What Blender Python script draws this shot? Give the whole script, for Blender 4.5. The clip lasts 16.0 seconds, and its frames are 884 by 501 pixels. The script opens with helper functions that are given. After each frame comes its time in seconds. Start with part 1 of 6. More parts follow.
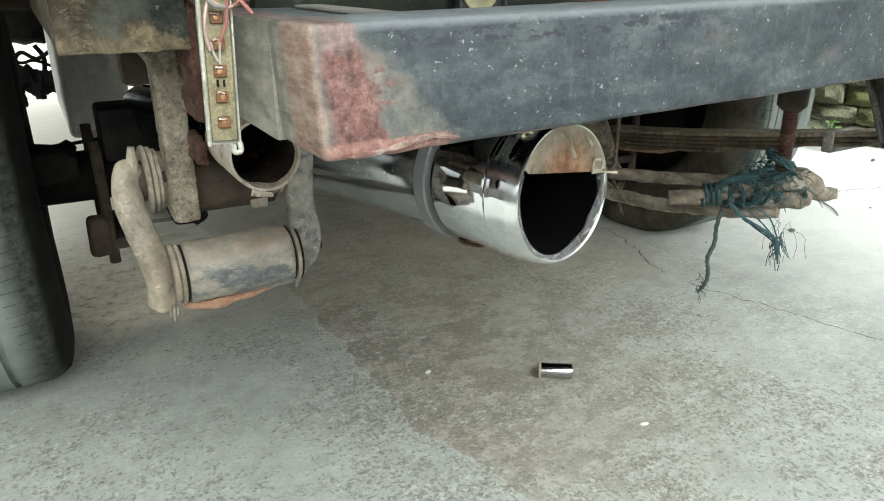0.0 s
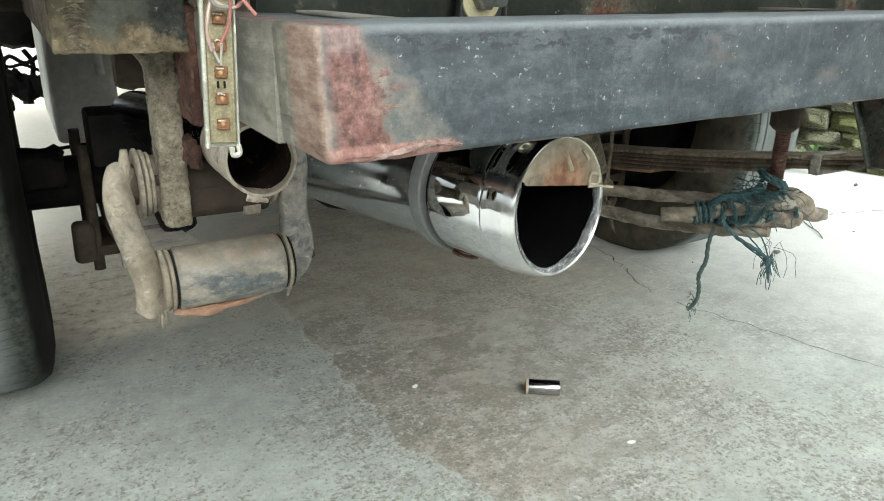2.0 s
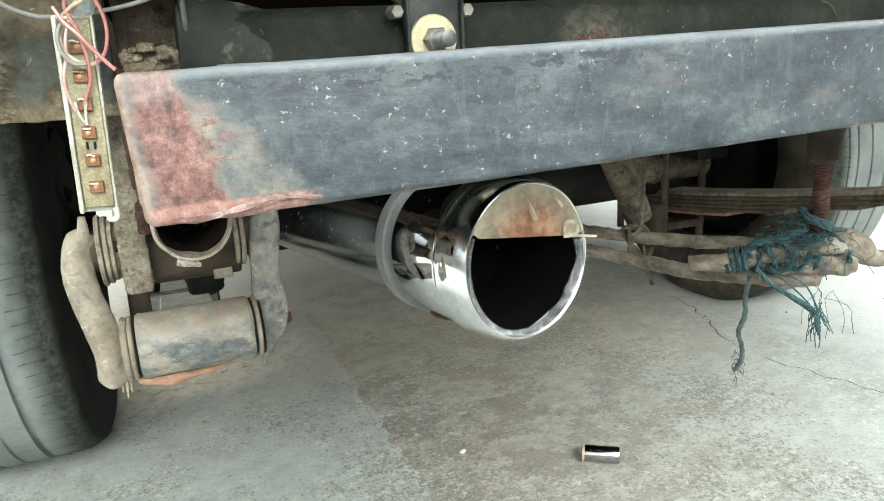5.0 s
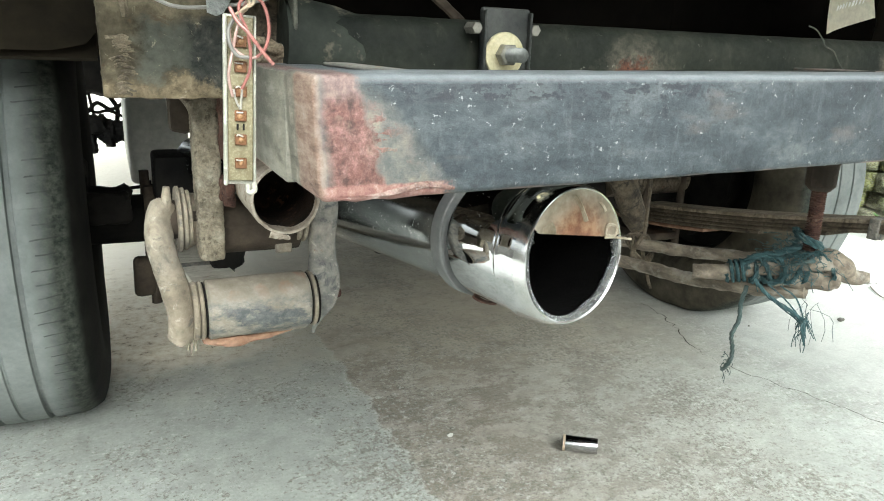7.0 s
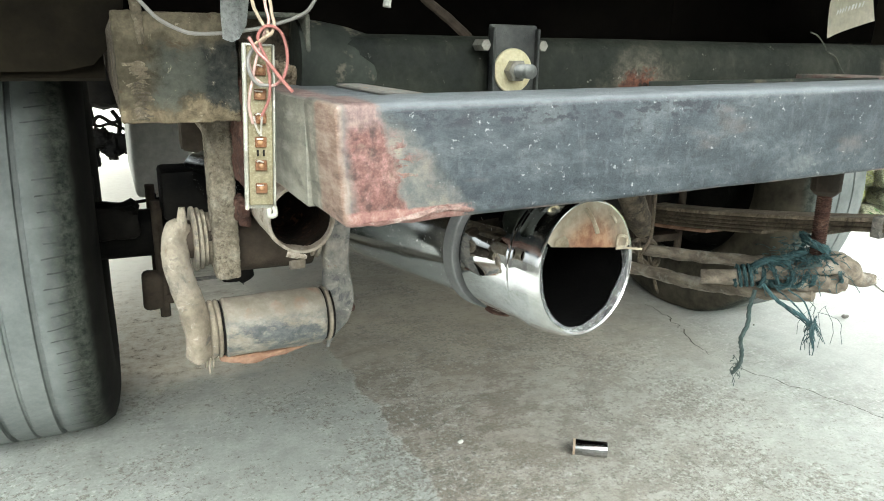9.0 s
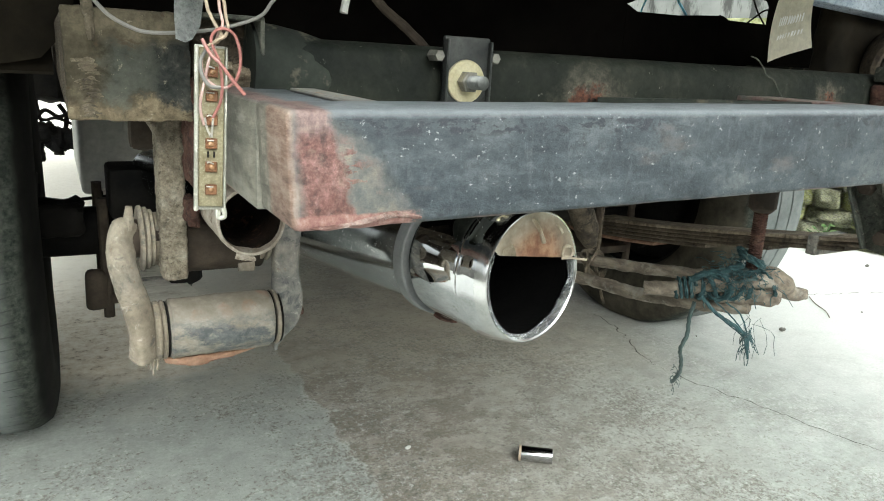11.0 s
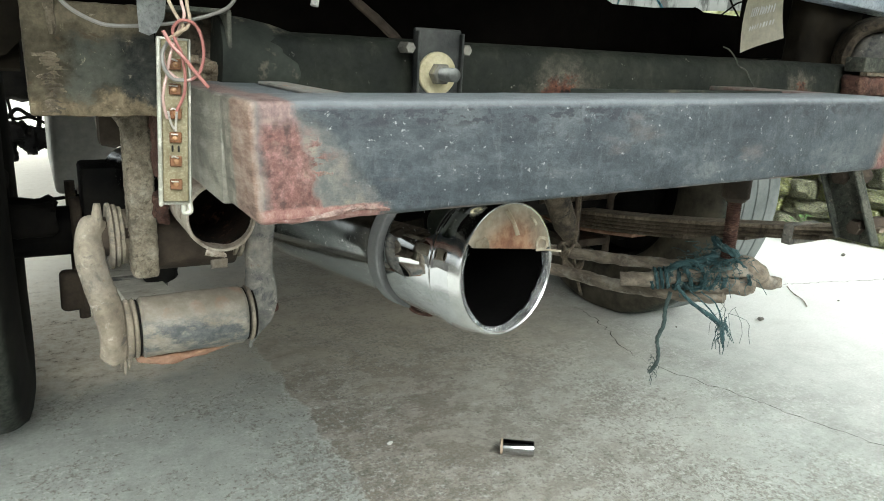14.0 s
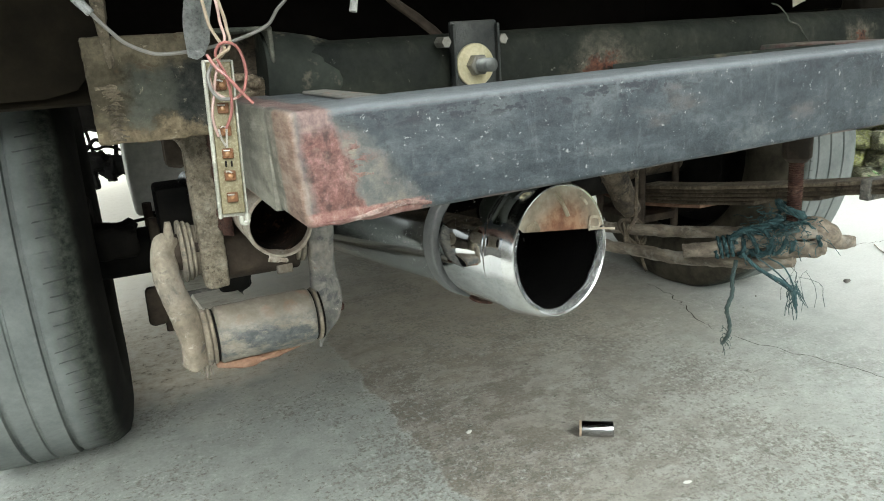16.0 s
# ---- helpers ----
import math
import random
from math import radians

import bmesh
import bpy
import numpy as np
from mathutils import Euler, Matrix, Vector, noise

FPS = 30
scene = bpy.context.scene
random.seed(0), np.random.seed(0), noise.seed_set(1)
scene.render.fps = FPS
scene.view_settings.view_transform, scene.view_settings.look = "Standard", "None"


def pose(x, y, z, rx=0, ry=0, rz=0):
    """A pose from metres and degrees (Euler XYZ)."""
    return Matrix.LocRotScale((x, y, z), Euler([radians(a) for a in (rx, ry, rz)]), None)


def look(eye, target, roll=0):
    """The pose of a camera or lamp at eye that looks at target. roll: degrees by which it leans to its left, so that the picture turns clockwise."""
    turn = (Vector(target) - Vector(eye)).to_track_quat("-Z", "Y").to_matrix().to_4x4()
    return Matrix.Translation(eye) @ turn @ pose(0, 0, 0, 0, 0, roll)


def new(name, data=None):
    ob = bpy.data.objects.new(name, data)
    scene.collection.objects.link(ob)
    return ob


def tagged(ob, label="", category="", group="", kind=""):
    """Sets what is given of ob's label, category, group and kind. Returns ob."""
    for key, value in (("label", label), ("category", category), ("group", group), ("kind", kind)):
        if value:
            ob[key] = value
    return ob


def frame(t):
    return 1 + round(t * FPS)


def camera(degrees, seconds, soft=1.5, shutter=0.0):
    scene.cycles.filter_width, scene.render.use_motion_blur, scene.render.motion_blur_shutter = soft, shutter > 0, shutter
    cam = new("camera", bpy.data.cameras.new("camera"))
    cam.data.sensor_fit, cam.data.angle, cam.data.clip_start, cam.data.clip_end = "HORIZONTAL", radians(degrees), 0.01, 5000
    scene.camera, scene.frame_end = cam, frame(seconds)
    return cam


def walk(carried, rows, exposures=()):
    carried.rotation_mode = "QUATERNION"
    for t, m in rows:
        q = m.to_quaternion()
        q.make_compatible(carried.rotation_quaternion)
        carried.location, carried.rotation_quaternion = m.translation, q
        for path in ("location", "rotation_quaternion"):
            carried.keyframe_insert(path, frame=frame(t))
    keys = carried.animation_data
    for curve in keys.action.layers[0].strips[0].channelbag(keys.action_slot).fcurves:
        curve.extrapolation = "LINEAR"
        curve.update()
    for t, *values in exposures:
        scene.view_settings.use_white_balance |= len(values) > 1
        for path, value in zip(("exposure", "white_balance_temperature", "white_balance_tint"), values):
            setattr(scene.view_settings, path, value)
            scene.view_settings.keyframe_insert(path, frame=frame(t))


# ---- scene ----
# World: x along the truck's rear beam, y towards the truck's front, z up; metres.
cam = camera(64.4, 16.0, soft=1.0)
PATH = [
    (0, -0.0000, 0.0000, 0.5599, -29.83, -21.57, 0.24),
    (0.5, -0.0008, 0.0018, 0.5570, -30.08, -21.36, -0.51),
    (1, -0.0017, 0.0028, 0.5561, -30.36, -20.88, -0.77),
    (1.5, -0.0032, 0.0002, 0.5564, -30.14, -20.54, -1.11),
    (2, -0.0045, 0.0050, 0.5553, -30.53, -20.26, -1.31),
    (2.5, -0.0041, 0.0037, 0.5580, -30.86, -20.51, -0.81),
    (3, -0.0052, 0.0044, 0.5578, -30.92, -20.31, -0.74),
    (3.5, -0.0014, -0.0009, 0.5601, -29.08, -20.20, -0.14),
    (4, 0.0280, -0.0014, 0.5568, -27.78, -18.39, 1.63),
    (4.5, 0.0793, -0.0042, 0.5411, -19.84, -16.04, 4.48),
    (4.7, 0.1016, 0.0012, 0.5420, -21.43, -16.06, 4.51),
    (6.8, 0.0153, -0.0269, 0.5592, -26.51, -15.03, -2.66),
    (7, 0.0168, -0.0226, 0.5545, -24.81, -16.11, -2.06),
    (7.5, 0.0058, -0.0117, 0.5567, -23.84, -16.60, -0.74),
    (8, 0.0036, -0.0201, 0.5650, -24.42, -15.61, -0.17),
    (8.2, 0.0071, -0.0205, 0.5640, -24.86, -15.94, -0.23),
    (10.3, 0.0056, -0.0278, 0.5672, -26.47, -15.27, -2.92),
    (10.5, 0.0066, -0.0286, 0.5690, -27.32, -14.96, -3.38),
    (11, 0.0067, -0.0291, 0.5660, -28.36, -15.28, -3.20),
    (11.5, 0.0092, -0.0306, 0.5628, -28.35, -15.70, -3.19),
    (12, 0.0100, -0.0309, 0.5614, -28.79, -15.61, -3.33),
    (12.5, 0.0095, -0.0287, 0.5598, -29.19, -15.80, -3.38),
    (13, 0.0114, -0.0286, 0.5632, -29.43, -15.39, -3.58),
    (13.5, 0.0121, -0.0313, 0.5608, -29.95, -15.55, -3.19),
    (14, 0.0134, -0.0309, 0.5639, -29.89, -15.53, -2.74),
    (14.5, 0.0179, -0.0358, 0.5622, -30.51, -15.76, -1.14),
    (15, 0.0176, -0.0390, 0.5618, -30.14, -16.00, -0.24),
    (15.5, 0.0188, -0.0393, 0.5631, -29.01, -16.17, 0.77),
    (16, 0.0196, -0.0451, 0.5656, -25.66, -16.24, 3.54),
]
LOOK = [(0.0, 1.11, 6350, 1), (3.5, 1.17, 6350, 1), (4.0, 1.27, 6330, 1), (4.5, 1.67, 6300, 0), (7.0, 1.52, 6350, 1), (8.0, 1.57, 6350, 1), (10.5, 1.41, 6350, 1), (11.0, 1.22, 6350, 1), (12.0, 1.20, 6350, 1), (16.0, 1.03, 6350, 1)]
walk(cam, [(t, pose(x, y, z, 90 + pitch, roll, yaw)) for t, x, y, z, yaw, pitch, roll in PATH], LOOK)

# ---- light ----
world = bpy.data.worlds.new("overcast_sky")
scene.world = world
world.use_nodes = True
wt = world.node_tree
sky = wt.nodes.new("ShaderNodeTexSky")
sky.sky_type, sky.sun_disc = "NISHITA", False
sky.sun_elevation, sky.sun_rotation = radians(45), radians(189)
sky.air_density, sky.dust_density, sky.ozone_density = 1.0, 6.0, 0.6
grey = wt.nodes.new("ShaderNodeHueSaturation")
grey.inputs["Saturation"].default_value = 0.10
wt.links.new(sky.outputs[0], grey.inputs["Color"])
wt.links.new(grey.outputs[0], wt.nodes["Background"].inputs[0])
wt.nodes["Background"].inputs[1].default_value = 0.15
sun = new("sun", bpy.data.lights.new("sun", "SUN"))
sun.data.energy, sun.data.angle, sun.data.color = 1.5, radians(60), (1.0, 0.99, 0.97)
sun.matrix_world = look((-0.35, -2.2, 2.25), (0, 0, 0))


# ---- materials ----
def mat(name, rough=0.7, metal=0.0, spec=0.5):
    m = bpy.data.materials.new(name)
    m.use_nodes = True
    b = m.node_tree.nodes["Principled BSDF"]
    b.inputs["Roughness"].default_value = rough
    b.inputs["Metallic"].default_value = metal
    b.inputs["Specular IOR Level"].default_value = spec
    return m, m.node_tree, b


def node(nt, kind, **inputs):
    n = nt.nodes.new(kind)
    for k, v in inputs.items():
        n.inputs[k.replace("_", " ")].default_value = v
    return n


def coords(nt, scale=(1, 1, 1), rot=(0, 0, 0)):
    tc, mp = nt.nodes.new("ShaderNodeTexCoord"), nt.nodes.new("ShaderNodeMapping")
    mp.inputs["Scale"].default_value = scale
    mp.inputs["Rotation"].default_value = rot
    nt.links.new(tc.outputs["Object"], mp.inputs[0])
    return mp.outputs[0]


def noise_of(nt, scale, detail=5.0, rough=0.6, vec=None, twist=0.0):
    n = node(nt, "ShaderNodeTexNoise", Scale=scale, Detail=detail, Roughness=rough, Distortion=twist)
    nt.links.new(vec or coords(nt), n.inputs["Vector"])
    return n.outputs[0]


def ramp(nt, fac, *stops):
    r = nt.nodes.new("ShaderNodeValToRGB")
    e = r.color_ramp.elements
    for i, (p, c) in enumerate(stops):
        el = e[i] if i < 2 else e.new(p)
        el.position = p
        el.color = (*c, 1) if isinstance(c, tuple) else (c, c, c, 1)
    nt.links.new(fac, r.inputs[0])
    return r.outputs[0]


def mix(nt, fac, a, b, kind="MIX"):
    n = nt.nodes.new("ShaderNodeMix")
    n.data_type, n.blend_type = "RGBA", kind
    for sock, v in ((n.inputs[0], fac), (n.inputs[6], a), (n.inputs[7], b)):
        if isinstance(v, (int, float)):
            sock.default_value = v
        elif isinstance(v, tuple):
            sock.default_value = (*v, 1)
        else:
            nt.links.new(v, sock)
    return n.outputs[2]


def maths(nt, op, a, b=0.0, c=0.0, clamp=False):
    n = nt.nodes.new("ShaderNodeMath")
    n.operation, n.use_clamp = op, clamp
    for i, v in enumerate((a, b, c)):
        if isinstance(v, (int, float)):
            n.inputs[i].default_value = v
        else:
            nt.links.new(v, n.inputs[i])
    return n.outputs[0]


def axis(nt, k):
    tc, sp = nt.nodes.new("ShaderNodeTexCoord"), nt.nodes.new("ShaderNodeSeparateXYZ")
    nt.links.new(tc.outputs["Object"], sp.inputs[0])
    return sp.outputs[k]


def span(nt, v, lo, hi):
    """0 below lo, 1 above hi."""
    n = nt.nodes.new("ShaderNodeMapRange")
    n.inputs[1].default_value, n.inputs[2].default_value = lo, hi
    nt.links.new(v, n.inputs[0])
    return n.outputs[0]


def bump(nt, b, height, strength=0.4, dist=0.002):
    n = node(nt, "ShaderNodeBump", Strength=strength, Distance=dist)
    nt.links.new(height, n.inputs["Height"])
    nt.links.new(n.outputs[0], b.inputs["Normal"])


def mottled(name, dark, light, scale, rough=0.75, metal=0.0, fine=None, third=None, bumpy=0.4, dist=0.002, amount=(0.35, 0.65)):
    """Two colours in patches with fine grain, a third colour in smaller spots, and relief."""
    m, nt, b = mat(name, rough, metal, min(0.5, 0.06 + 2.0 * max(light)))
    col = ramp(nt, noise_of(nt, scale, 6.0, 0.65), (amount[0], dark), (amount[1], light))
    grain = noise_of(nt, fine or scale * 9, 6.0, 0.7)
    col = mix(nt, 0.55, col, ramp(nt, grain, (0.25, 0.35), (0.75, 1.0)), "MULTIPLY")
    if third:
        spots = ramp(nt, noise_of(nt, scale * 2.3, 4.0, 0.7), (0.58, 0.0), (0.66, 1.0))
        col = mix(nt, spots, col, third)
    nt.links.new(col, b.inputs["Base Color"])
    nt.links.new(ramp(nt, grain, (0.2, max(0.0, rough - 0.15)), (0.8, min(1.0, rough + 0.15))), b.inputs["Roughness"])
    bump(nt, b, grain, bumpy, dist)
    return m


def concrete_material():
    """Grey yard concrete: two pours with a ragged joint, oil-brown wear beyond it, broken flecks, sand under the truck,
    daylight painted paler outdoors.
    """
    m, nt, b = mat("worn_concrete", 0.85)
    x, y = axis(nt, 0), axis(nt, 1)

    def mul(a, c, clamp=False):
        return maths(nt, "MULTIPLY", a, c, clamp=clamp)

    def add(a, c):
        return maths(nt, "ADD", a, c)

    def inv(a):
        return maths(nt, "SUBTRACT", 1.0, a)

    def away(n, k):
        return mul(maths(nt, "SUBTRACT", n, 0.5), k)

    big = noise_of(nt, 2.3, 5.0, 0.6)
    mid = noise_of(nt, 11, 6.0, 0.65)
    where = noise_of(nt, 4.2, 8.0, 0.70)
    fine = noise_of(nt, 190, 6.0, 0.8)
    flat = coords(nt, (1.0, 1.5, 1), (0, 0, 0.35))
    col = ramp(nt, big, (0.3, (0.285, 0.300, 0.278)), (0.7, (0.385, 0.402, 0.376)))
    col = mix(nt, 0.55, col, ramp(nt, mid, (0.3, 0.74), (0.65, 1.0)), "MULTIPLY")
    # soft darker clouds
    col = mix(nt, mul(span(nt, noise_of(nt, 7.0, 7.0, 0.7, None, 0.3), 0.50, 0.66), 0.45), col, (0.215, 0.220, 0.200))
    # the older pour beyond the ragged joint, brown with oil and dust
    rag = add(away(noise_of(nt, 9, 7.0, 0.70), 0.075), away(noise_of(nt, 42, 5.0, 0.7), 0.014))
    joint = maths(nt, "SUBTRACT", add(x, rag), add(0.354, mul(maths(nt, "MAXIMUM", maths(nt, "SUBTRACT", 0.70, y), 0.0), 0.30)))
    pour = mul(span(nt, joint, -0.002, 0.003), span(nt, add(y, rag), 0.36, 0.58))
    fade = inv(span(nt, add(add(x, mul(y, -0.45)), mul(rag, 2.0)), 0.12, 0.74))
    brown = mul(pour, fade, True)
    col = mix(nt, mul(brown, 0.85), col, ramp(nt, noise_of(nt, 23, 9.0, 0.76, flat, 0.1), (0.36, (0.205, 0.180, 0.146)), (0.52, (0.275, 0.250, 0.210)), (0.66, (0.345, 0.325, 0.285))))
    worn_off = span(nt, noise_of(nt, 9.5, 10.0, 0.80, flat, 0.1), 0.490, 0.525)
    col = mix(nt, mul(mul(worn_off, brown), 0.68), col, ramp(nt, fine, (0.3, (0.105, 0.088, 0.068)), (0.7, (0.185, 0.160, 0.128))))
    lip = mul(mul(span(nt, joint, -0.010, -0.001), inv(span(nt, joint, -0.001, 0.004))), span(nt, y, 0.55, 0.75))
    col = mix(nt, mul(lip, 0.5), col, (0.42, 0.42, 0.39))
    # worn skin: small broken flecks, thick in some places and absent in others
    f1 = noise_of(nt, 165, 8.0, 0.72)
    f2 = noise_of(nt, 62, 9.0, 0.78)
    thick = add(add(mul(f1, 0.55), mul(f2, 0.45)), away(where, 0.38))
    near = mul(span(nt, maths(nt, "ABSOLUTE", maths(nt, "SUBTRACT", x, 0.62)), 0.05, 0.42), -0.014)
    thick = add(add(thick, near), mul(span(nt, y, 0.55, 0.95), -0.022))
    worn = span(nt, thick, 0.500, 0.528)
    worn = mul(worn, inv(mul(span(nt, x, 0.85, 1.20), 0.8)))
    col = mix(nt, mul(worn, 0.85), col, ramp(nt, fine, (0.32, (0.085, 0.078, 0.063)), (0.62, (0.235, 0.225, 0.195))))
    # single dark pits, and pale scraped grains among the flecks
    pits = span(nt, noise_of(nt, 40, 6.0, 0.72), 0.655, 0.675)
    col = mix(nt, mul(pits, 0.75), col, (0.080, 0.075, 0.062))
    chalk = mul(span(nt, noise_of(nt, 105, 7.0, 0.76), 0.54, 0.60), span(nt, where, 0.40, 0.56))
    col = mix(nt, mul(chalk, 0.55), col, (0.50, 0.505, 0.48))
    col = mix(nt, 0.5, col, ramp(nt, noise_of(nt, 30, 6.0, 0.7), (0.36, 0.72), (0.50, 0.95), (0.64, 1.12)), "MULTIPLY")
    # long soft scuffs on the smoother side
    scuff = span(nt, noise_of(nt, 13, 8.0, 0.74, coords(nt, (1.0, 2.2, 1), (0, 0, 0.2)), 0.5), 0.54, 0.66)
    col = mix(nt, mul(mul(scuff, span(nt, x, 0.6, 0.95)), 0.32), col, (0.215, 0.205, 0.180))
    col = mix(nt, 0.40, col, ramp(nt, fine, (0.32, 0.5), (0.58, 1.08)), "MULTIPLY")
    # paler concrete out in the open: bright daylight put into the colour
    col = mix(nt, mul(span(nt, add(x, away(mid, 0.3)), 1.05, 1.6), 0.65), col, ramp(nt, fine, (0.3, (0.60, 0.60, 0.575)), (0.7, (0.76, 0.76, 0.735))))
    # tan road dust lying under the truck
    dust = mul(span(nt, add(add(y, mul(x, 0.25)), away(mid, 0.25)), 1.05, 1.40), inv(span(nt, add(x, away(mid, 0.1)), 0.85, 1.20)))
    dust = mul(mul(dust, ramp(nt, mid, (0.32, 0.40), (0.62, 0.80))), inv(mul(worn, 0.5)))
    col = mix(nt, dust, col, (0.44, 0.395, 0.315))
    # dry clotted sand beside the wheel, its light tones raised for the daylight there
    clot = noise_of(nt, 38, 8.0, 0.78)
    sand = mul(mul(inv(span(nt, add(x, away(mid, 0.25)), 0.14, 0.34)), span(nt, add(y, away(mid, 0.12)), 1.15, 1.26)), span(nt, x, -0.12, -0.04))
    col = mix(nt, mul(sand, ramp(nt, clot, (0.32, 0.75), (0.44, 0.97))), col, ramp(nt, clot, (0.37, (0.26, 0.20, 0.135)), (0.43, (0.72, 0.62, 0.47)), (0.58, (0.92, 0.86, 0.74))))
    # smooth pale ground beyond the wheel, where the brightness of daylight is painted in
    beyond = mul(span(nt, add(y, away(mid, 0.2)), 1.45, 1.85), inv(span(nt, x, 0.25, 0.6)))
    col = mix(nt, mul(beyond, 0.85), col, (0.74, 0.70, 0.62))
    # open ground on the left, paled to stand for daylight
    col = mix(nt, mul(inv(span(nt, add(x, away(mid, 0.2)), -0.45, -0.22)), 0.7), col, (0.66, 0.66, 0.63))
    nt.links.new(col, b.inputs["Base Color"])
    relief = add(mul(fine, 0.35), add(mul(inv(worn), 0.4), mul(mul(clot, sand), 0.9)))
    bump(nt, b, relief, 0.5, 0.003)
    return m


def beam_material():
    """Faded navy paint with dust and chips; red primer and rust at the ends and along the lower edge."""
    m, nt, b = mat("faded_navy_paint", 0.55)
    x = axis(nt, 0)
    z = maths(nt, "SUBTRACT", maths(nt, "ADD", axis(nt, 2), 0.0012), maths(nt, "MULTIPLY", maths(nt, "SUBTRACT", x, 0.088), 0.0158))
    x = maths(nt, "SUBTRACT", x, maths(nt, "MULTIPLY", maths(nt, "SUBTRACT", 0.544, z), maths(nt, "MULTIPLY", maths(nt, "SUBTRACT", 1.0, span(nt, x, 0.10, 0.13)), 0.06)))
    blotch = noise_of(nt, 46, 8.0, 0.74, coords(nt, (0.6, 1, 1.15)))
    streak = noise_of(nt, 120, 7.0, 0.74, coords(nt, (1.3, 1, 0.40)))
    paint = ramp(nt, blotch, (0.34, (0.0110, 0.0160, 0.0215)), (0.5, (0.033, 0.0425, 0.0500)), (0.66, (0.082, 0.093, 0.0975)))
    col = mix(nt, ramp(nt, streak, (0.54, 0.0), (0.66, 0.42)), paint, (0.105, 0.113, 0.114))
    col = mix(nt, ramp(nt, noise_of(nt, 12, 5.0, 0.65, coords(nt, (0.5, 1, 1.6))), (0.40, 0.40), (0.58, 0.0)), col, (0.016, 0.022, 0.027))
    col = mix(nt, ramp(nt, noise_of(nt, 150, 5.0, 0.8), (0.30, 0.75), (0.48, 0.0)), col, (0.010, 0.012, 0.017))
    col = mix(nt, ramp(nt, noise_of(nt, 270, 4.0, 0.72), (0.635, 0.0), (0.69, 0.50)), col, (0.38, 0.39, 0.38))
    rusty = ramp(nt, noise_of(nt, 20, 4.0, 0.65, coords(nt, (0.6, 1, 1.6))), (0.60, 0.0), (0.74, 0.5))
    col = mix(nt, rusty, col, (0.118, 0.086, 0.070))
    # dark chips in a row below the upper corner
    chips = span(nt, noise_of(nt, 160, 4.0, 0.7, coords(nt, (0.7, 1, 1.2))), 0.51, 0.55)
    chips = maths(nt, "MULTIPLY", chips, maths(nt, "MULTIPLY", span(nt, z, 0.5315, 0.5345), span(nt, noise_of(nt, 9, 3.0, 0.6), 0.42, 0.52)))
    col = mix(nt, maths(nt, "MULTIPLY", chips, 0.85), col, (0.010, 0.012, 0.018))
    # pale dust on the upper corner
    col = mix(nt, maths(nt, "MULTIPLY", span(nt, z, 0.5400, 0.5435), 0.6), col, (0.20, 0.215, 0.23))
    w = noise_of(nt, 42, 6.0, 0.7)
    wob = maths(nt, "MULTIPLY", maths(nt, "SUBTRACT", w, 0.5), 0.040)
    xw = maths(nt, "ADD", x, wob)
    slant = maths(nt, "ADD", xw, maths(nt, "MULTIPLY", maths(nt, "SUBTRACT", z, 0.512), 0.9))
    steep = maths(nt, "ADD", maths(nt, "ADD", x, maths(nt, "MULTIPLY", wob, 0.5)), maths(nt, "MULTIPLY", maths(nt, "SUBTRACT", z, 0.516), 0.25))
    far_end = span(nt, maths(nt, "ADD", maths(nt, "ADD", x, maths(nt, "MULTIPLY", maths(nt, "SUBTRACT", 0.543, z), 0.32)), maths(nt, "MULTIPLY", wob, 0.4)), 0.5495, 0.5565)
    # olive-brown halo round the bare patch
    halo = maths(nt, "SUBTRACT", 1.0, span(nt, slant, 0.124, 0.142))
    halo_col = ramp(nt, noise_of(nt, 60, 5.0, 0.7), (0.34, (0.050, 0.058, 0.060)), (0.5, (0.115, 0.112, 0.098)), (0.66, (0.215, 0.18, 0.145)))
    col = mix(nt, maths(nt, "MAXIMUM", maths(nt, "MULTIPLY", halo, 0.85), maths(nt, "MULTIPLY", far_end, 0.9)), col, halo_col)
    grain = noise_of(nt, 210, 8.0, 0.82)
    red = ramp(nt, grain, (0.30, (0.040, 0.016, 0.013)), (0.46, (0.092, 0.040, 0.034)), (0.60, (0.158, 0.084, 0.073)), (0.76, (0.28, 0.20, 0.175)))
    mott = noise_of(nt, 170, 4.0, 0.64, coords(nt, (1, 1, 0.8)), 0.3)
    red = mix(nt, 0.85, red, ramp(nt, mott, (0.36, 0.35), (0.47, 0.85), (0.60, 1.35)), "MULTIPLY")
    red = mix(nt, ramp(nt, noise_of(nt, 52, 6.0, 0.7, None, 0.7), (0.55, 0.0), (0.68, 0.6)), red, (0.20, 0.15, 0.115))
    patch = maths(nt, "MULTIPLY", span(nt, maths(nt, "ADD", x, maths(nt, "MULTIPLY", wob, 0.25)), 0.0900, 0.0945), maths(nt, "SUBTRACT", 1.0, span(nt, steep, 0.1120, 0.1155)))
    fingers = maths(nt, "MULTIPLY", span(nt, noise_of(nt, 95, 5.0, 0.7, coords(nt, (0.6, 1, 1.3))), 0.53, 0.56), maths(nt, "SUBTRACT", 1.0, span(nt, slant, 0.126, 0.134)))
    fingers = maths(nt, "MULTIPLY", fingers, span(nt, x, 0.108, 0.114))
    patch = maths(nt, "MAXIMUM", patch, maths(nt, "MULTIPLY", fingers, span(nt, z, 0.507, 0.509)))
    patch = maths(nt, "MAXIMUM", patch, maths(nt, "MULTIPLY", far_end, span(nt, w, 0.40, 0.52)))
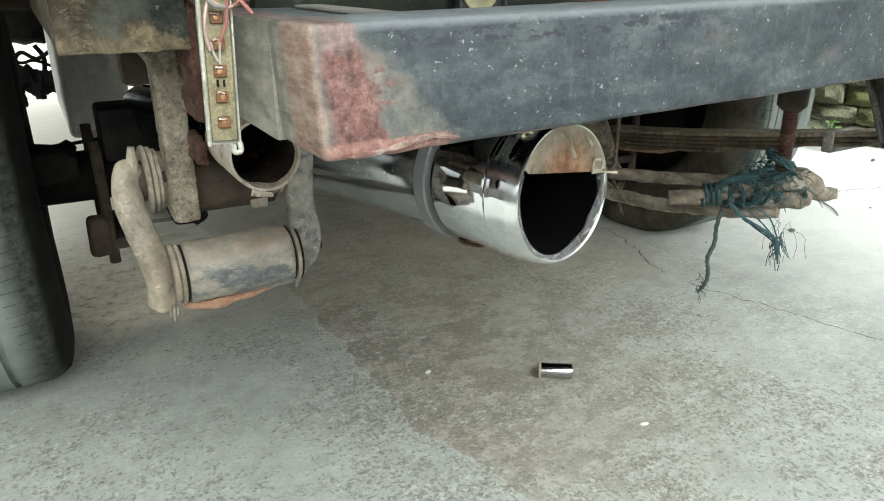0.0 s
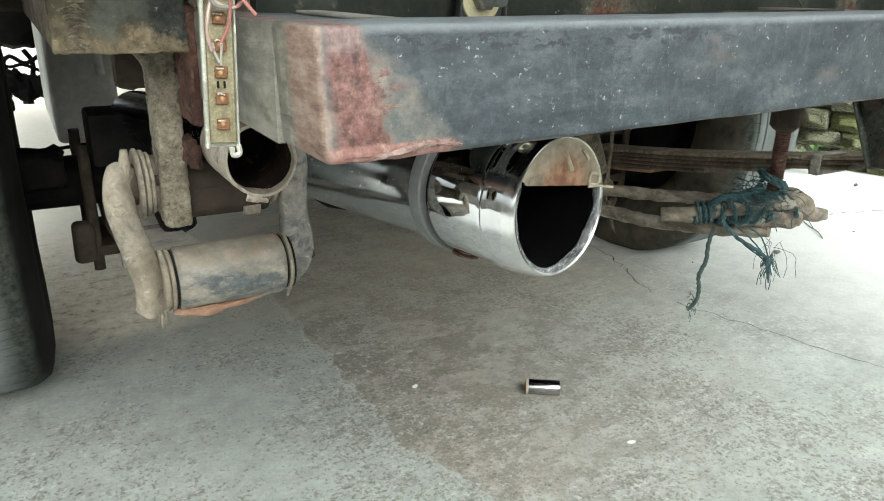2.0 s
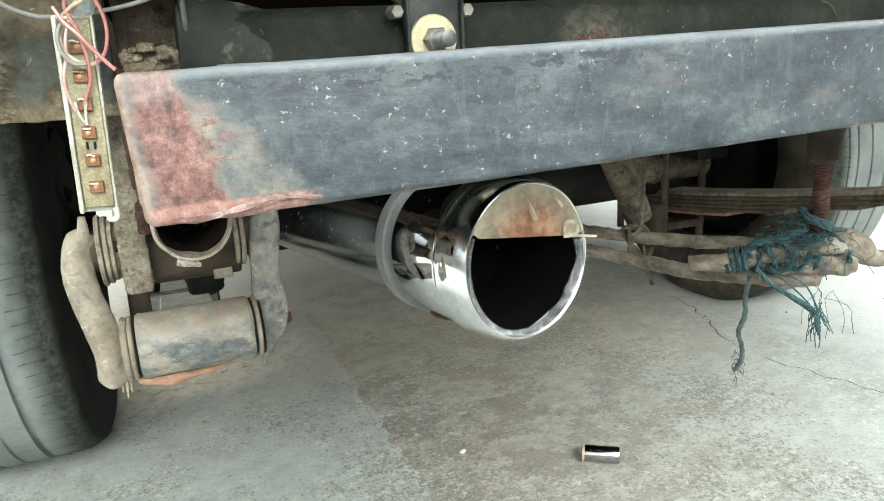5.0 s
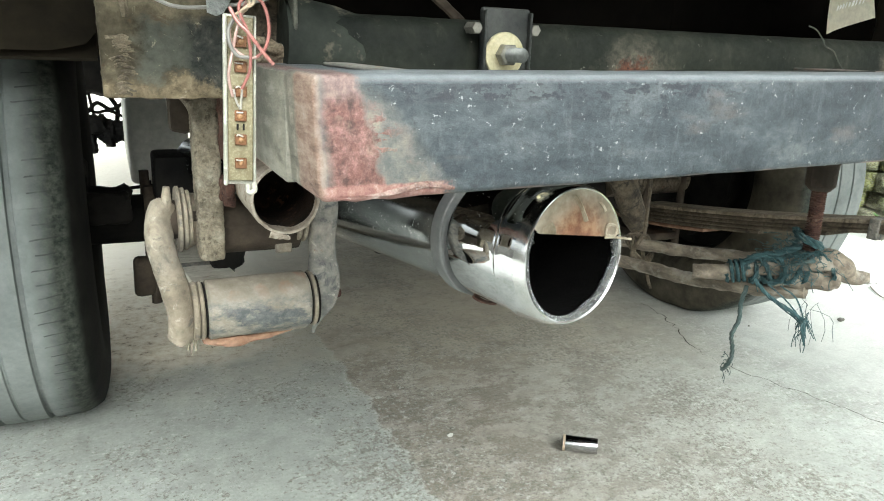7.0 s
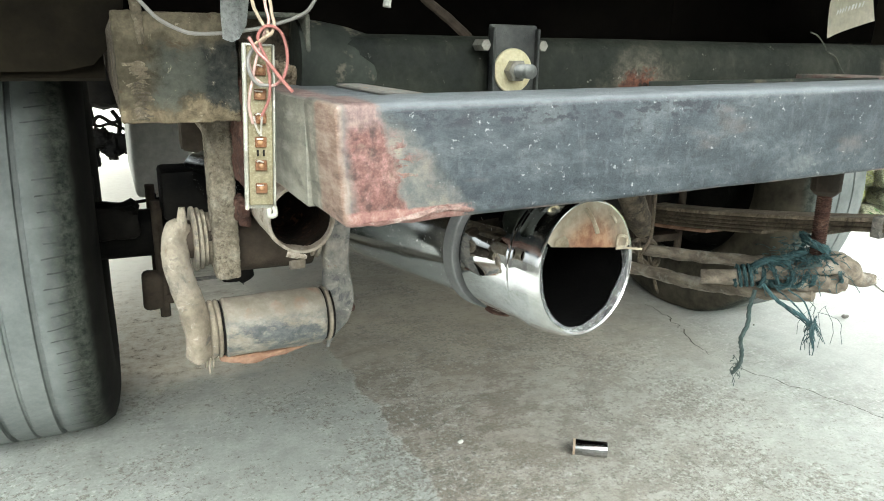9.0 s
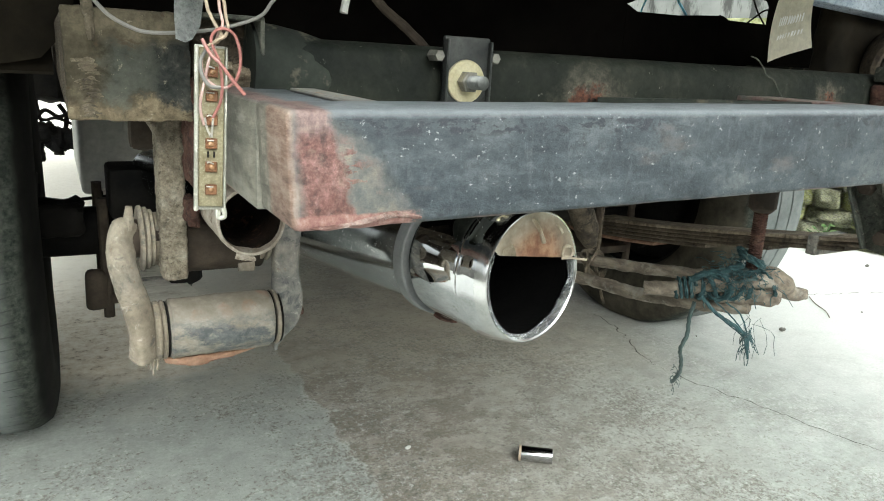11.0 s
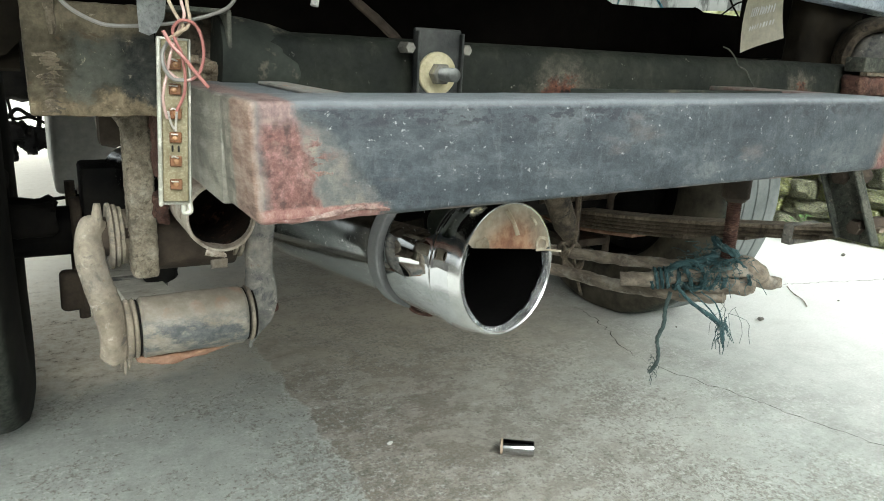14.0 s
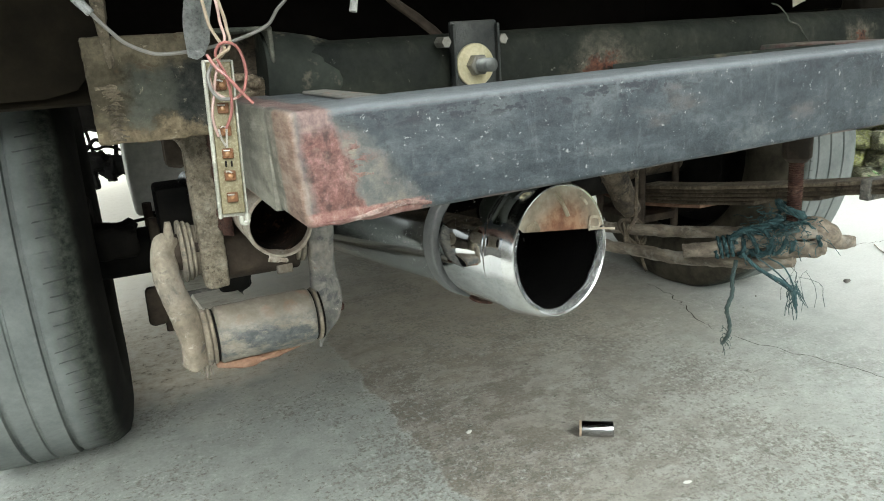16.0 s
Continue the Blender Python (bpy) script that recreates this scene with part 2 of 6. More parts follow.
    top_grey = maths(nt, "MULTIPLY", span(nt, maths(nt, "ADD", z, maths(nt, "MULTIPLY", wob, 0.35)), 0.5335, 0.5385), 0.55)
    red = mix(nt, top_grey, red, ramp(nt, mott, (0.35, (0.125, 0.085, 0.080)), (0.65, (0.24, 0.195, 0.185))))
    col = mix(nt, patch, col, red)
    # pale pink scar along the lower edge
    scar = maths(nt, "SUBTRACT", 1.0, span(nt, maths(nt, "ADD", z, maths(nt, "MULTIPLY", wob, 0.14)), 0.4990, 0.5002))
    scar = maths(nt, "MULTIPLY", scar, maths(nt, "SUBTRACT", 1.0, span(nt, xw, 0.146, 0.150)))
    pink = ramp(nt, grain, (0.35, (0.13, 0.055, 0.047)), (0.5, (0.22, 0.115, 0.098)), (0.7, (0.33, 0.25, 0.22)))
    col = mix(nt, scar, col, pink)
    # bare, grimy side with upright streaks
    side = maths(nt, "SUBTRACT", 1.0, span(nt, maths(nt, "ADD", x, maths(nt, "MULTIPLY", wob, 0.12)), 0.0888, 0.0915))
    yb = axis(nt, 1)
    yw = maths(nt, "ADD", yb, maths(nt, "MULTIPLY", wob, 0.55))
    bands = noise_of(nt, 46, 6.0, 0.7, coords(nt, (1, 0.30, 0.8)), 0.2)
    dabs = noise_of(nt, 110, 7.0, 0.70, coords(nt, (1, 0.26, 1)), 0.2)
    speck = noise_of(nt, 260, 5.0, 0.75, coords(nt, (1, 0.28, 1)))
    side_col = ramp(nt, mix(nt, 0.5, bands, dabs), (0.38, (0.085, 0.084, 0.068)), (0.5, (0.165, 0.158, 0.130)), (0.62, (0.275, 0.258, 0.212)))
    side_col = mix(nt, ramp(nt, dabs, (0.56, 0.0), (0.66, 0.6)), side_col, (0.30, 0.285, 0.25))
    side_col = mix(nt, ramp(nt, dabs, (0.30, 0.6), (0.42, 0.0)), side_col, (0.045, 0.040, 0.034))
    tan = maths(nt, "SUBTRACT", 1.0, span(nt, yw, 0.2805, 0.2845))
    side_col = mix(nt, maths(nt, "MULTIPLY", tan, 0.85), side_col, ramp(nt, mix(nt, 0.6, speck, dabs), (0.38, (0.105, 0.054, 0.041)), (0.47, (0.225, 0.135, 0.100)), (0.56, (0.33, 0.235, 0.185)), (0.66, (0.43, 0.36, 0.30))))
    # pale bead of old weld beside the rusty band
    bead = maths(nt, "SUBTRACT", 1.0, span(nt, maths(nt, "ABSOLUTE", maths(nt, "SUBTRACT", yw, 0.2885)), 0.0022, 0.0042))
    side_col = mix(nt, maths(nt, "MULTIPLY", bead, ramp(nt, dabs, (0.44, 0.0), (0.60, 0.85))), side_col, (0.36, 0.325, 0.27))
    col = mix(nt, side, col, side_col)
    corner = maths(nt, "SUBTRACT", 1.0, span(nt, maths(nt, "ABSOLUTE", maths(nt, "SUBTRACT", maths(nt, "ADD", x, maths(nt, "MULTIPLY", wob, 0.10)), 0.0902)), 0.0006, 0.0019))
    corner = maths(nt, "MULTIPLY", corner, maths(nt, "MULTIPLY", span(nt, dabs, 0.42, 0.55), maths(nt, "SUBTRACT", 1.0, span(nt, yb, 0.254, 0.257))))
    col = mix(nt, maths(nt, "MULTIPLY", corner, 0.15), col, (0.30, 0.265, 0.255))
    low = maths(nt, "SUBTRACT", 1.0, span(nt, z, 0.4925, 0.4945))
    spots = ramp(nt, noise_of(nt, 24, 3.0, 0.6), (0.5, 0.0), (0.62, 0.8))
    col = mix(nt, maths(nt, "MULTIPLY", low, spots), col, (0.40, 0.255, 0.20))
    nt.links.new(col, b.inputs["Base Color"])
    nt.links.new(ramp(nt, w, (0.3, 0.45), (0.7, 0.75)), b.inputs["Roughness"])
    bump(nt, b, mix(nt, maths(nt, "MAXIMUM", maths(nt, "MAXIMUM", patch, scar), side), blotch, mix(nt, side, mix(nt, 0.75, grain, mott), mix(nt, 0.6, speck, dabs))), 0.7, 0.0026)
    return m


def chrome_material(name, dark, light, haze):
    m, nt, b = mat(name, 0.05, 1.0)
    smudge = noise_of(nt, 60, 6.0, 0.7)
    dust = maths(nt, "MULTIPLY", span(nt, noise_of(nt, 330, 5.0, 0.75), 0.60, 0.68), span(nt, noise_of(nt, 26, 4.0, 0.6), 0.40, 0.62))
    col = ramp(nt, smudge, (0.3, dark), (0.7, light))
    nt.links.new(mix(nt, maths(nt, "MULTIPLY", dust, 0.5), col, (0.46, 0.45, 0.42)), b.inputs["Base Color"])
    rough = maths(nt, "ADD", ramp(nt, smudge, (0.42, haze), (0.74, haze + 0.10)), maths(nt, "MULTIPLY", dust, 0.45))
    nt.links.new(rough, b.inputs["Roughness"])
    bump(nt, b, noise_of(nt, 30, 2.0, 0.4), 0.035, 0.002)
    return m


def rim_material():
    m, nt, b = mat("hazed_chrome_rim", 0.3, 1.0)
    haze = noise_of(nt, 90, 6.0, 0.7)
    nt.links.new(ramp(nt, haze, (0.3, (0.58, 0.58, 0.57)), (0.7, (0.76, 0.76, 0.75))), b.inputs["Base Color"])
    nt.links.new(ramp(nt, haze, (0.35, 0.13), (0.7, 0.26)), b.inputs["Roughness"])
    bump(nt, b, noise_of(nt, 60, 3.0, 0.6), 0.06, 0.001)
    return m


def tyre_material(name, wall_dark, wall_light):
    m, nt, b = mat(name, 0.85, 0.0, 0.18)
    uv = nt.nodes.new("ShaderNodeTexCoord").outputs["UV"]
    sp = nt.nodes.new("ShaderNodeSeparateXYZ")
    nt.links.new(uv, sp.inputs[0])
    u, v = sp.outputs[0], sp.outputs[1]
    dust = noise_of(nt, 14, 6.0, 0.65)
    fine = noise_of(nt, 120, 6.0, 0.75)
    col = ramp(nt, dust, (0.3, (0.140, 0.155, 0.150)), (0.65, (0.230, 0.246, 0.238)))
    # shade painted in towards the inner shoulder; dusty side wall in the given tones
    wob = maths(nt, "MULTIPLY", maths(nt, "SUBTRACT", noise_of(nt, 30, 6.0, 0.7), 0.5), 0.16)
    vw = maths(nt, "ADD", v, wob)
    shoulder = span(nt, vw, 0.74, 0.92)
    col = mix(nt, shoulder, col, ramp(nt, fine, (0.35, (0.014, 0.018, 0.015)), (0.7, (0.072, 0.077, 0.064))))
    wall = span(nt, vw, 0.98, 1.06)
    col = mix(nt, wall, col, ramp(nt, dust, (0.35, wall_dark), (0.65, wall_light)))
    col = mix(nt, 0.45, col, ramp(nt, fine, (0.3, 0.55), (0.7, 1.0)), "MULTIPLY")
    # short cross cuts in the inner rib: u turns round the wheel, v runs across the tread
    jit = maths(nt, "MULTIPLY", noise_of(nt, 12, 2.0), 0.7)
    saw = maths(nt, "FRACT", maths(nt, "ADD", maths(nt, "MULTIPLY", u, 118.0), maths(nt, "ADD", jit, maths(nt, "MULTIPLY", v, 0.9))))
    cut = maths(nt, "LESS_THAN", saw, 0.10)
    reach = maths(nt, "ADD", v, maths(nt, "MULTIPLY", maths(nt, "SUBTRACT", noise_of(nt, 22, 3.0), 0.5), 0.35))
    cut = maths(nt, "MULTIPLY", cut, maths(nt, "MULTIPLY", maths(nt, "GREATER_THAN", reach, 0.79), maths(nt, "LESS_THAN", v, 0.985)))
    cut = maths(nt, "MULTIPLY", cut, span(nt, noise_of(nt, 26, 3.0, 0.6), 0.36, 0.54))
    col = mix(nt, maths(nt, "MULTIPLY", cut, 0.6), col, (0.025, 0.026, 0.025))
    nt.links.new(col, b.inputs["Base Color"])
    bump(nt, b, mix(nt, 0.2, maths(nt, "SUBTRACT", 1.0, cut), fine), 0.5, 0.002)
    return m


def wood_material():
    m, nt, b = mat("weathered_wood", 0.85)
    g = noise_of(nt, 60, 6.0, 0.65, coords(nt, (1.0, 0.25, 1.0)))
    col = ramp(nt, g, (0.3, (0.050, 0.040, 0.029)), (0.5, (0.150, 0.123, 0.093)), (0.75, (0.29, 0.248, 0.195)))
    nt.links.new(col, b.inputs["Base Color"])
    split = noise_of(nt, 120, 5.0, 0.7, coords(nt, (1.0, 0.3, 1.0), (0, 0, 0.7)))
    col = mix(nt, 0.7, col, ramp(nt, split, (0.36, 0.35), (0.55, 1.05)), "MULTIPLY")
    col = mix(nt, ramp(nt, noise_of(nt, 33, 5.0, 0.7), (0.52, 0.0), (0.66, 0.7)), col, (0.30, 0.285, 0.25))
    nt.links.new(col, b.inputs["Base Color"])
    bump(nt, b, mix(nt, 0.5, g, split), 0.7, 0.002)
    return m


def crossmember_material():
    """Dark green-grey paint, dusty above, with two rust blooms in haloes of tan dust."""
    m, nt, b = mat("dark_green_crossmember_paint", 0.75, 0.0, 0.2)
    grain = noise_of(nt, 150, 7.0, 0.78)
    patch = noise_of(nt, 16, 6.0, 0.68)
    col = ramp(nt, patch, (0.32, (0.0035, 0.0048, 0.0036)), (0.5, (0.0105, 0.0122, 0.0088)), (0.68, (0.026, 0.027, 0.020)))
    streak = noise_of(nt, 60, 6.0, 0.7, coords(nt, (1.0, 1, 0.35)))
    col = mix(nt, ramp(nt, streak, (0.58, 0.0), (0.76, 0.42)), col, (0.060, 0.058, 0.045))
    col = mix(nt, ramp(nt, noise_of(nt, 120, 4.0, 0.7), (0.67, 0.0), (0.72, 0.7)), col, (0.16, 0.155, 0.135))
    x, z = axis(nt, 0), axis(nt, 2)
    wob = maths(nt, "MULTIPLY", maths(nt, "SUBTRACT", noise_of(nt, 55, 7.0, 0.75), 0.5), 0.055)
    for cx, cz, wide, rust in ((0.388, 0.537, 0.034, 0.015), (0.694, 0.549, 0.018, 0.008)):
        dx = maths(nt, "MULTIPLY", maths(nt, "SUBTRACT", x, cx), 0.75)
        dz = maths(nt, "SUBTRACT", z, cz)
        d = maths(nt, "SQRT", maths(nt, "ADD", maths(nt, "MULTIPLY", dx, dx), maths(nt, "MULTIPLY", dz, dz)))
        d = maths(nt, "ADD", d, wob)
        halo = maths(nt, "SUBTRACT", 1.0, span(nt, d, wide * 0.35, wide))
        col = mix(nt, maths(nt, "MULTIPLY", halo, ramp(nt, grain, (0.40, 0.10), (0.62, 0.75))), col, (0.135, 0.120, 0.092))
        core = maths(nt, "SUBTRACT", 1.0, span(nt, d, rust * 0.7, rust))
        col = mix(nt, core, col, ramp(nt, grain, (0.38, (0.022, 0.010, 0.007)), (0.58, (0.085, 0.034, 0.021)), (0.74, (0.20, 0.115, 0.07))))
        hole = maths(nt, "SUBTRACT", 1.0, span(nt, d, rust * 0.30, rust * 0.45))
        col = mix(nt, hole, col, (0.006, 0.005, 0.004))
    nt.links.new(col, b.inputs["Base Color"])
    nt.links.new(ramp(nt, grain, (0.3, 0.6), (0.7, 0.9)), b.inputs["Roughness"])
    bump(nt, b, mix(nt, 0.5, grain, patch), 0.35, 0.0015)
    return m


def grimy(name, dark, middle, light, stain, scuff, scale, rough=0.85, relief=0.002, strength=0.6, grit=0.7):
    """Weathered steel under dirt: three tones, dark stains, pale scuffs and rust freckles."""
    m, nt, b = mat(name, rough, 0.0, 0.25)
    patch = noise_of(nt, scale, 7.0, 0.68, None, 0.4)
    grain = noise_of(nt, scale * 7, 7.0, 0.78)
    col = ramp(nt, patch, (0.32, dark), (0.5, middle), (0.66, light))
    col = mix(nt, ramp(nt, noise_of(nt, scale * 0.7, 6.0, 0.7, None, 0.5), (0.50, 0.0), (0.62, 0.5)), col, stain)
    col = mix(nt, ramp(nt, noise_of(nt, scale * 1.9, 7.0, 0.72, None, 0.8), (0.55, 0.0), (0.63, 0.75)), col, stain)
    col = mix(nt, ramp(nt, noise_of(nt, scale * 3.1, 7.0, 0.75, None, 0.6), (0.58, 0.0), (0.66, 0.65)), col, scuff)
    col = mix(nt, ramp(nt, noise_of(nt, scale * 2.6, 5.0, 0.7), (0.64, 0.0), (0.70, 0.55)), col, (0.17, 0.085, 0.05))
    col = mix(nt, grit, col, ramp(nt, grain, (0.36, 0.36), (0.60, 1.06)), "MULTIPLY")
    nt.links.new(col, b.inputs["Base Color"])
    bump(nt, b, mix(nt, 0.35, grain, patch), strength, relief * 1.4)
    return m


def stone_material():
    m, nt, b = mat("mossy_stone", 0.9)
    rnd = nt.nodes.new("ShaderNodeObjectInfo").outputs["Random"]
    s = noise_of(nt, 16, 6.0, 0.7)
    stone = ramp(nt, s, (0.36, (0.20, 0.19, 0.16)), (0.48, (0.52, 0.50, 0.45)), (0.60, (0.82, 0.80, 0.74)))
    moss = ramp(nt, noise_of(nt, 15, 8.0, 0.78), (0.39, 0.0), (0.49, 1.0))
    moss = maths(nt, "MULTIPLY", moss, maths(nt, "ADD", 0.45, maths(nt, "MULTIPLY", rnd, 0.7)), clamp=True)
    col = mix(nt, moss, stone, ramp(nt, s, (0.34, (0.11, 0.135, 0.035)), (0.50, (0.38, 0.41, 0.125)), (0.64, (0.62, 0.64, 0.28))))
    nt.links.new(col, b.inputs["Base Color"])
    bump(nt, b, noise_of(nt, 38, 8.0, 0.78), 1.0, 0.02)
    return m


def baffle_material():
    m, nt, b = mat("scorched_steel_plate", 0.5, 0.1)
    grain = noise_of(nt, 160, 5.0, 0.7)
    patch = noise_of(nt, 42, 6.0, 0.68)
    col = ramp(nt, patch, (0.32, (0.245, 0.195, 0.135)), (0.5, (0.37, 0.315, 0.235)), (0.7, (0.52, 0.47, 0.385)))
    wob = maths(nt, "MULTIPLY", maths(nt, "SUBTRACT", noise_of(nt, 55, 6.0, 0.7, None, 0.5), 0.5), 0.020)
    dx, dz = maths(nt, "SUBTRACT", axis(nt, 0), 0.2905), maths(nt, "SUBTRACT", axis(nt, 2), 0.4385)
    d = maths(nt, "ADD", maths(nt, "SQRT", maths(nt, "ADD", maths(nt, "MULTIPLY", dx, dx), maths(nt, "MULTIPLY", maths(nt, "MULTIPLY", dz, dz), 1.4))), wob)
    heat = maths(nt, "SUBTRACT", 1.0, span(nt, d, 0.017, 0.034))
    col = mix(nt, maths(nt, "MULTIPLY", heat, 0.95), col, ramp(nt, patch, (0.38, (0.085, 0.026, 0.012)), (0.5, (0.215, 0.080, 0.034)), (0.62, (0.38, 0.215, 0.125))))
    col = mix(nt, 0.4, col, ramp(nt, grain, (0.3, 0.6), (0.65, 1.05)), "MULTIPLY")
    nt.links.new(col, b.inputs["Base Color"])
    nt.links.new(ramp(nt, grain, (0.3, 0.32), (0.7, 0.6)), b.inputs["Roughness"])
    bump(nt, b, patch, 0.25, 0.0012)
    return m


def bush_material():
    m, nt, b = mat("bare_scuffed_steel", 0.6)
    grain = noise_of(nt, 170, 6.0, 0.75)
    patch = noise_of(nt, 48, 6.0, 0.7)
    col = ramp(nt, patch, (0.30, (0.135, 0.112, 0.084)), (0.48, (0.190, 0.167, 0.132)), (0.62, (0.262, 0.238, 0.198)))
    scuff = noise_of(nt, 42, 8.0, 0.76, coords(nt, (0.8, 1.0, 1.7)))
    dark = maths(nt, "MULTIPLY", span(nt, scuff, 0.44, 0.57), maths(nt, "SUBTRACT", 1.0, span(nt, axis(nt, 2), 0.368, 0.380)))
    col = mix(nt, maths(nt, "MULTIPLY", dark, 0.92), col, ramp(nt, grain, (0.4, (0.036, 0.044, 0.049)), (0.7, (0.110, 0.117, 0.117))))
    rusty = maths(nt, "MULTIPLY", span(nt, noise_of(nt, 40, 4.0, 0.6), 0.55, 0.62), span(nt, axis(nt, 2), 0.374, 0.384))
    col = mix(nt, maths(nt, "MULTIPLY", rusty, 0.5), col, (0.24, 0.12, 0.07))
    nt.links.new(col, b.inputs["Base Color"])
    bump(nt, b, mix(nt, 0.5, grain, patch), 0.4, 0.0012)
    return m


def end_plate_material():
    m, nt, b = mat("mud_and_scorched_paint", 0.9, 0.0, 0.2)
    grain = noise_of(nt, 210, 8.0, 0.8)
    lump = noise_of(nt, 75, 7.0, 0.75, None, 0.5)
    patch = noise_of(nt, 30, 7.0, 0.72)
    x, z = axis(nt, 0), axis(nt, 2)
    col = ramp(nt, patch, (0.36, (0.032, 0.027, 0.017)), (0.5, (0.072, 0.061, 0.040)), (0.64, (0.140, 0.119, 0.082)))
    wob = maths(nt, "MULTIPLY", maths(nt, "SUBTRACT", patch, 0.5), 0.050)
    xw, zw = maths(nt, "ADD", x, wob), maths(nt, "ADD", z, wob)
    paint = maths(nt, "MULTIPLY", span(nt, xw, 0.028, 0.036), maths(nt, "MULTIPLY", span(nt, zw, 0.5285, 0.5335), maths(nt, "SUBTRACT", 1.0, span(nt, zw, 0.556, 0.568))))
    col = mix(nt, maths(nt, "MULTIPLY", paint, 0.88), col, ramp(nt, patch, (0.32, (0.044, 0.048, 0.040)), (0.5, (0.076, 0.080, 0.066)), (0.68, (0.128, 0.124, 0.100))))
    burnt = maths(nt, "MULTIPLY", span(nt, xw, 0.0560, 0.0610), maths(nt, "MULTIPLY", span(nt, zw, 0.524, 0.530), maths(nt, "SUBTRACT", 1.0, span(nt, zw, 0.560, 0.570))))
    col = mix(nt, maths(nt, "MULTIPLY", burnt, 0.9), col, ramp(nt, lump, (0.40, (0.008, 0.010, 0.010)), (0.56, (0.036, 0.037, 0.033)), (0.68, (0.115, 0.105, 0.085))))
    tan = maths(nt, "SUBTRACT", 1.0, span(nt, zw, 0.5265, 0.5310))
    col = mix(nt, maths(nt, "MULTIPLY", tan, 0.8), col, ramp(nt, lump, (0.38, (0.075, 0.057, 0.035)), (0.62, (0.25, 0.202, 0.132))))
    specks = span(nt, noise_of(nt, 150, 5.0, 0.75, None, 0.5), 0.635, 0.68)
    col = mix(nt, maths(nt, "MULTIPLY", specks, 0.6), col, (0.30, 0.265, 0.20))
    freckle = span(nt, noise_of(nt, 95, 5.0, 0.72, None, 0.5), 0.60, 0.65)
    freckle = maths(nt, "MULTIPLY", freckle, maths(nt, "SUBTRACT", 1.0, maths(nt, "MULTIPLY", paint, 0.7)))
    col = mix(nt, maths(nt, "MULTIPLY", freckle, 0.7), col, (0.060, 0.040, 0.024))
    col = mix(nt, 0.6, col, ramp(nt, grain, (0.3, 0.40), (0.65, 0.88)), "MULTIPLY")
    nt.links.new(col, b.inputs["Base Color"])
    bump(nt, b, mix(nt, 0.75, grain, lump), 0.8, 0.0022)
    return m


def plain(name, color, rough=0.6, metal=0.0, scale=60):
    return mottled(name, tuple(c * 0.8 for c in color), color, scale, rough, metal, bumpy=0.15, dist=0.0008)


CONCRETE = concrete_material()
BEAM = beam_material()
CHROME = chrome_material("worn_chrome", (0.56, 0.57, 0.58), (0.69, 0.695, 0.70), 0.025)
DULL_CHROME = chrome_material("dulled_chrome", (0.30, 0.31, 0.31), (0.42, 0.425, 0.42), 0.13)
RIM = rim_material()
# the same rubber with a shaded, near-black wall and with a lit, brown wall
TYRE = tyre_material("dusty_rubber_shaded_wall", (0.0025, 0.0025, 0.002), (0.012, 0.011, 0.009))
TYRE_LIT_WALL = tyre_material("dusty_rubber_lit_wall", (0.030, 0.027, 0.020), (0.105, 0.092, 0.068))
WOOD = wood_material()
STONE = stone_material()
DIRTY = grimy("dust_caked_steel", (0.056, 0.043, 0.030), (0.108, 0.086, 0.062), (0.185, 0.152, 0.110), (0.020, 0.019, 0.018), (0.235, 0.195, 0.145), 30, 0.9, 0.004, 0.8)
LIP = grimy("peeled_pink_edge", (0.14, 0.07, 0.06), (0.235, 0.145, 0.127), (0.34, 0.27, 0.24), (0.13, 0.06, 0.05), (0.50, 0.46, 0.43), 75, 0.85, 0.002)
WELD = grimy("mud_coated_weld", (0.070, 0.058, 0.040), (0.120, 0.100, 0.070), (0.190, 0.160, 0.115), (0.04, 0.033, 0.026), (0.30, 0.255, 0.195), 60, 0.9, 0.003)
CRUST = grimy("crusted_dirt", (0.25, 0.20, 0.135), (0.42, 0.345, 0.245), (0.58, 0.495, 0.365), (0.15, 0.104, 0.068), (0.64, 0.57, 0.47), 70, 0.95, 0.006, 1.0)
DRY_MUD = grimy("dried_grey_mud", (0.225, 0.190, 0.138), (0.36, 0.312, 0.234), (0.48, 0.428, 0.338), (0.085, 0.066, 0.046), (0.47, 0.42, 0.34), 60, 0.95, 0.004, 1.0)
# paler than the spring steel: light on the top leaf put into colour
LIT_LEAF = grimy("lit_spring_leaf", (0.52, 0.49, 0.42), (0.62, 0.59, 0.51), (0.70, 0.67, 0.59), (0.38, 0.34, 0.28), (0.75, 0.72, 0.65), 30, 0.85, 0.001, 0.3, 0.15)
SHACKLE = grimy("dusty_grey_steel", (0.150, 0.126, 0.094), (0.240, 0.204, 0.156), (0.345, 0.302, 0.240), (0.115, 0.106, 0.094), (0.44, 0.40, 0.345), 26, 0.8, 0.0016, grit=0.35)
SCUFFED = grimy("dark_scuffed_steel", (0.095, 0.098, 0.095), (0.185, 0.177, 0.160), (0.32, 0.29, 0.245), (0.055, 0.062, 0.066), (0.46, 0.43, 0.38), 30, 0.75, 0.0016, grit=0.4)
TUBE = grimy("pale_dusted_tube", (0.26, 0.22, 0.172), (0.40, 0.35, 0.285), (0.52, 0.47, 0.40), (0.16, 0.12, 0.085), (0.58, 0.53, 0.46), 40, 0.85, 0.0016, grit=0.35)
STEEL = mottled("dull_polished_steel", (0.42, 0.42, 0.43), (0.60, 0.60, 0.61), 60, 0.16, 1.0, bumpy=0.02)
BUSH = bush_material()
END_PLATE = end_plate_material()
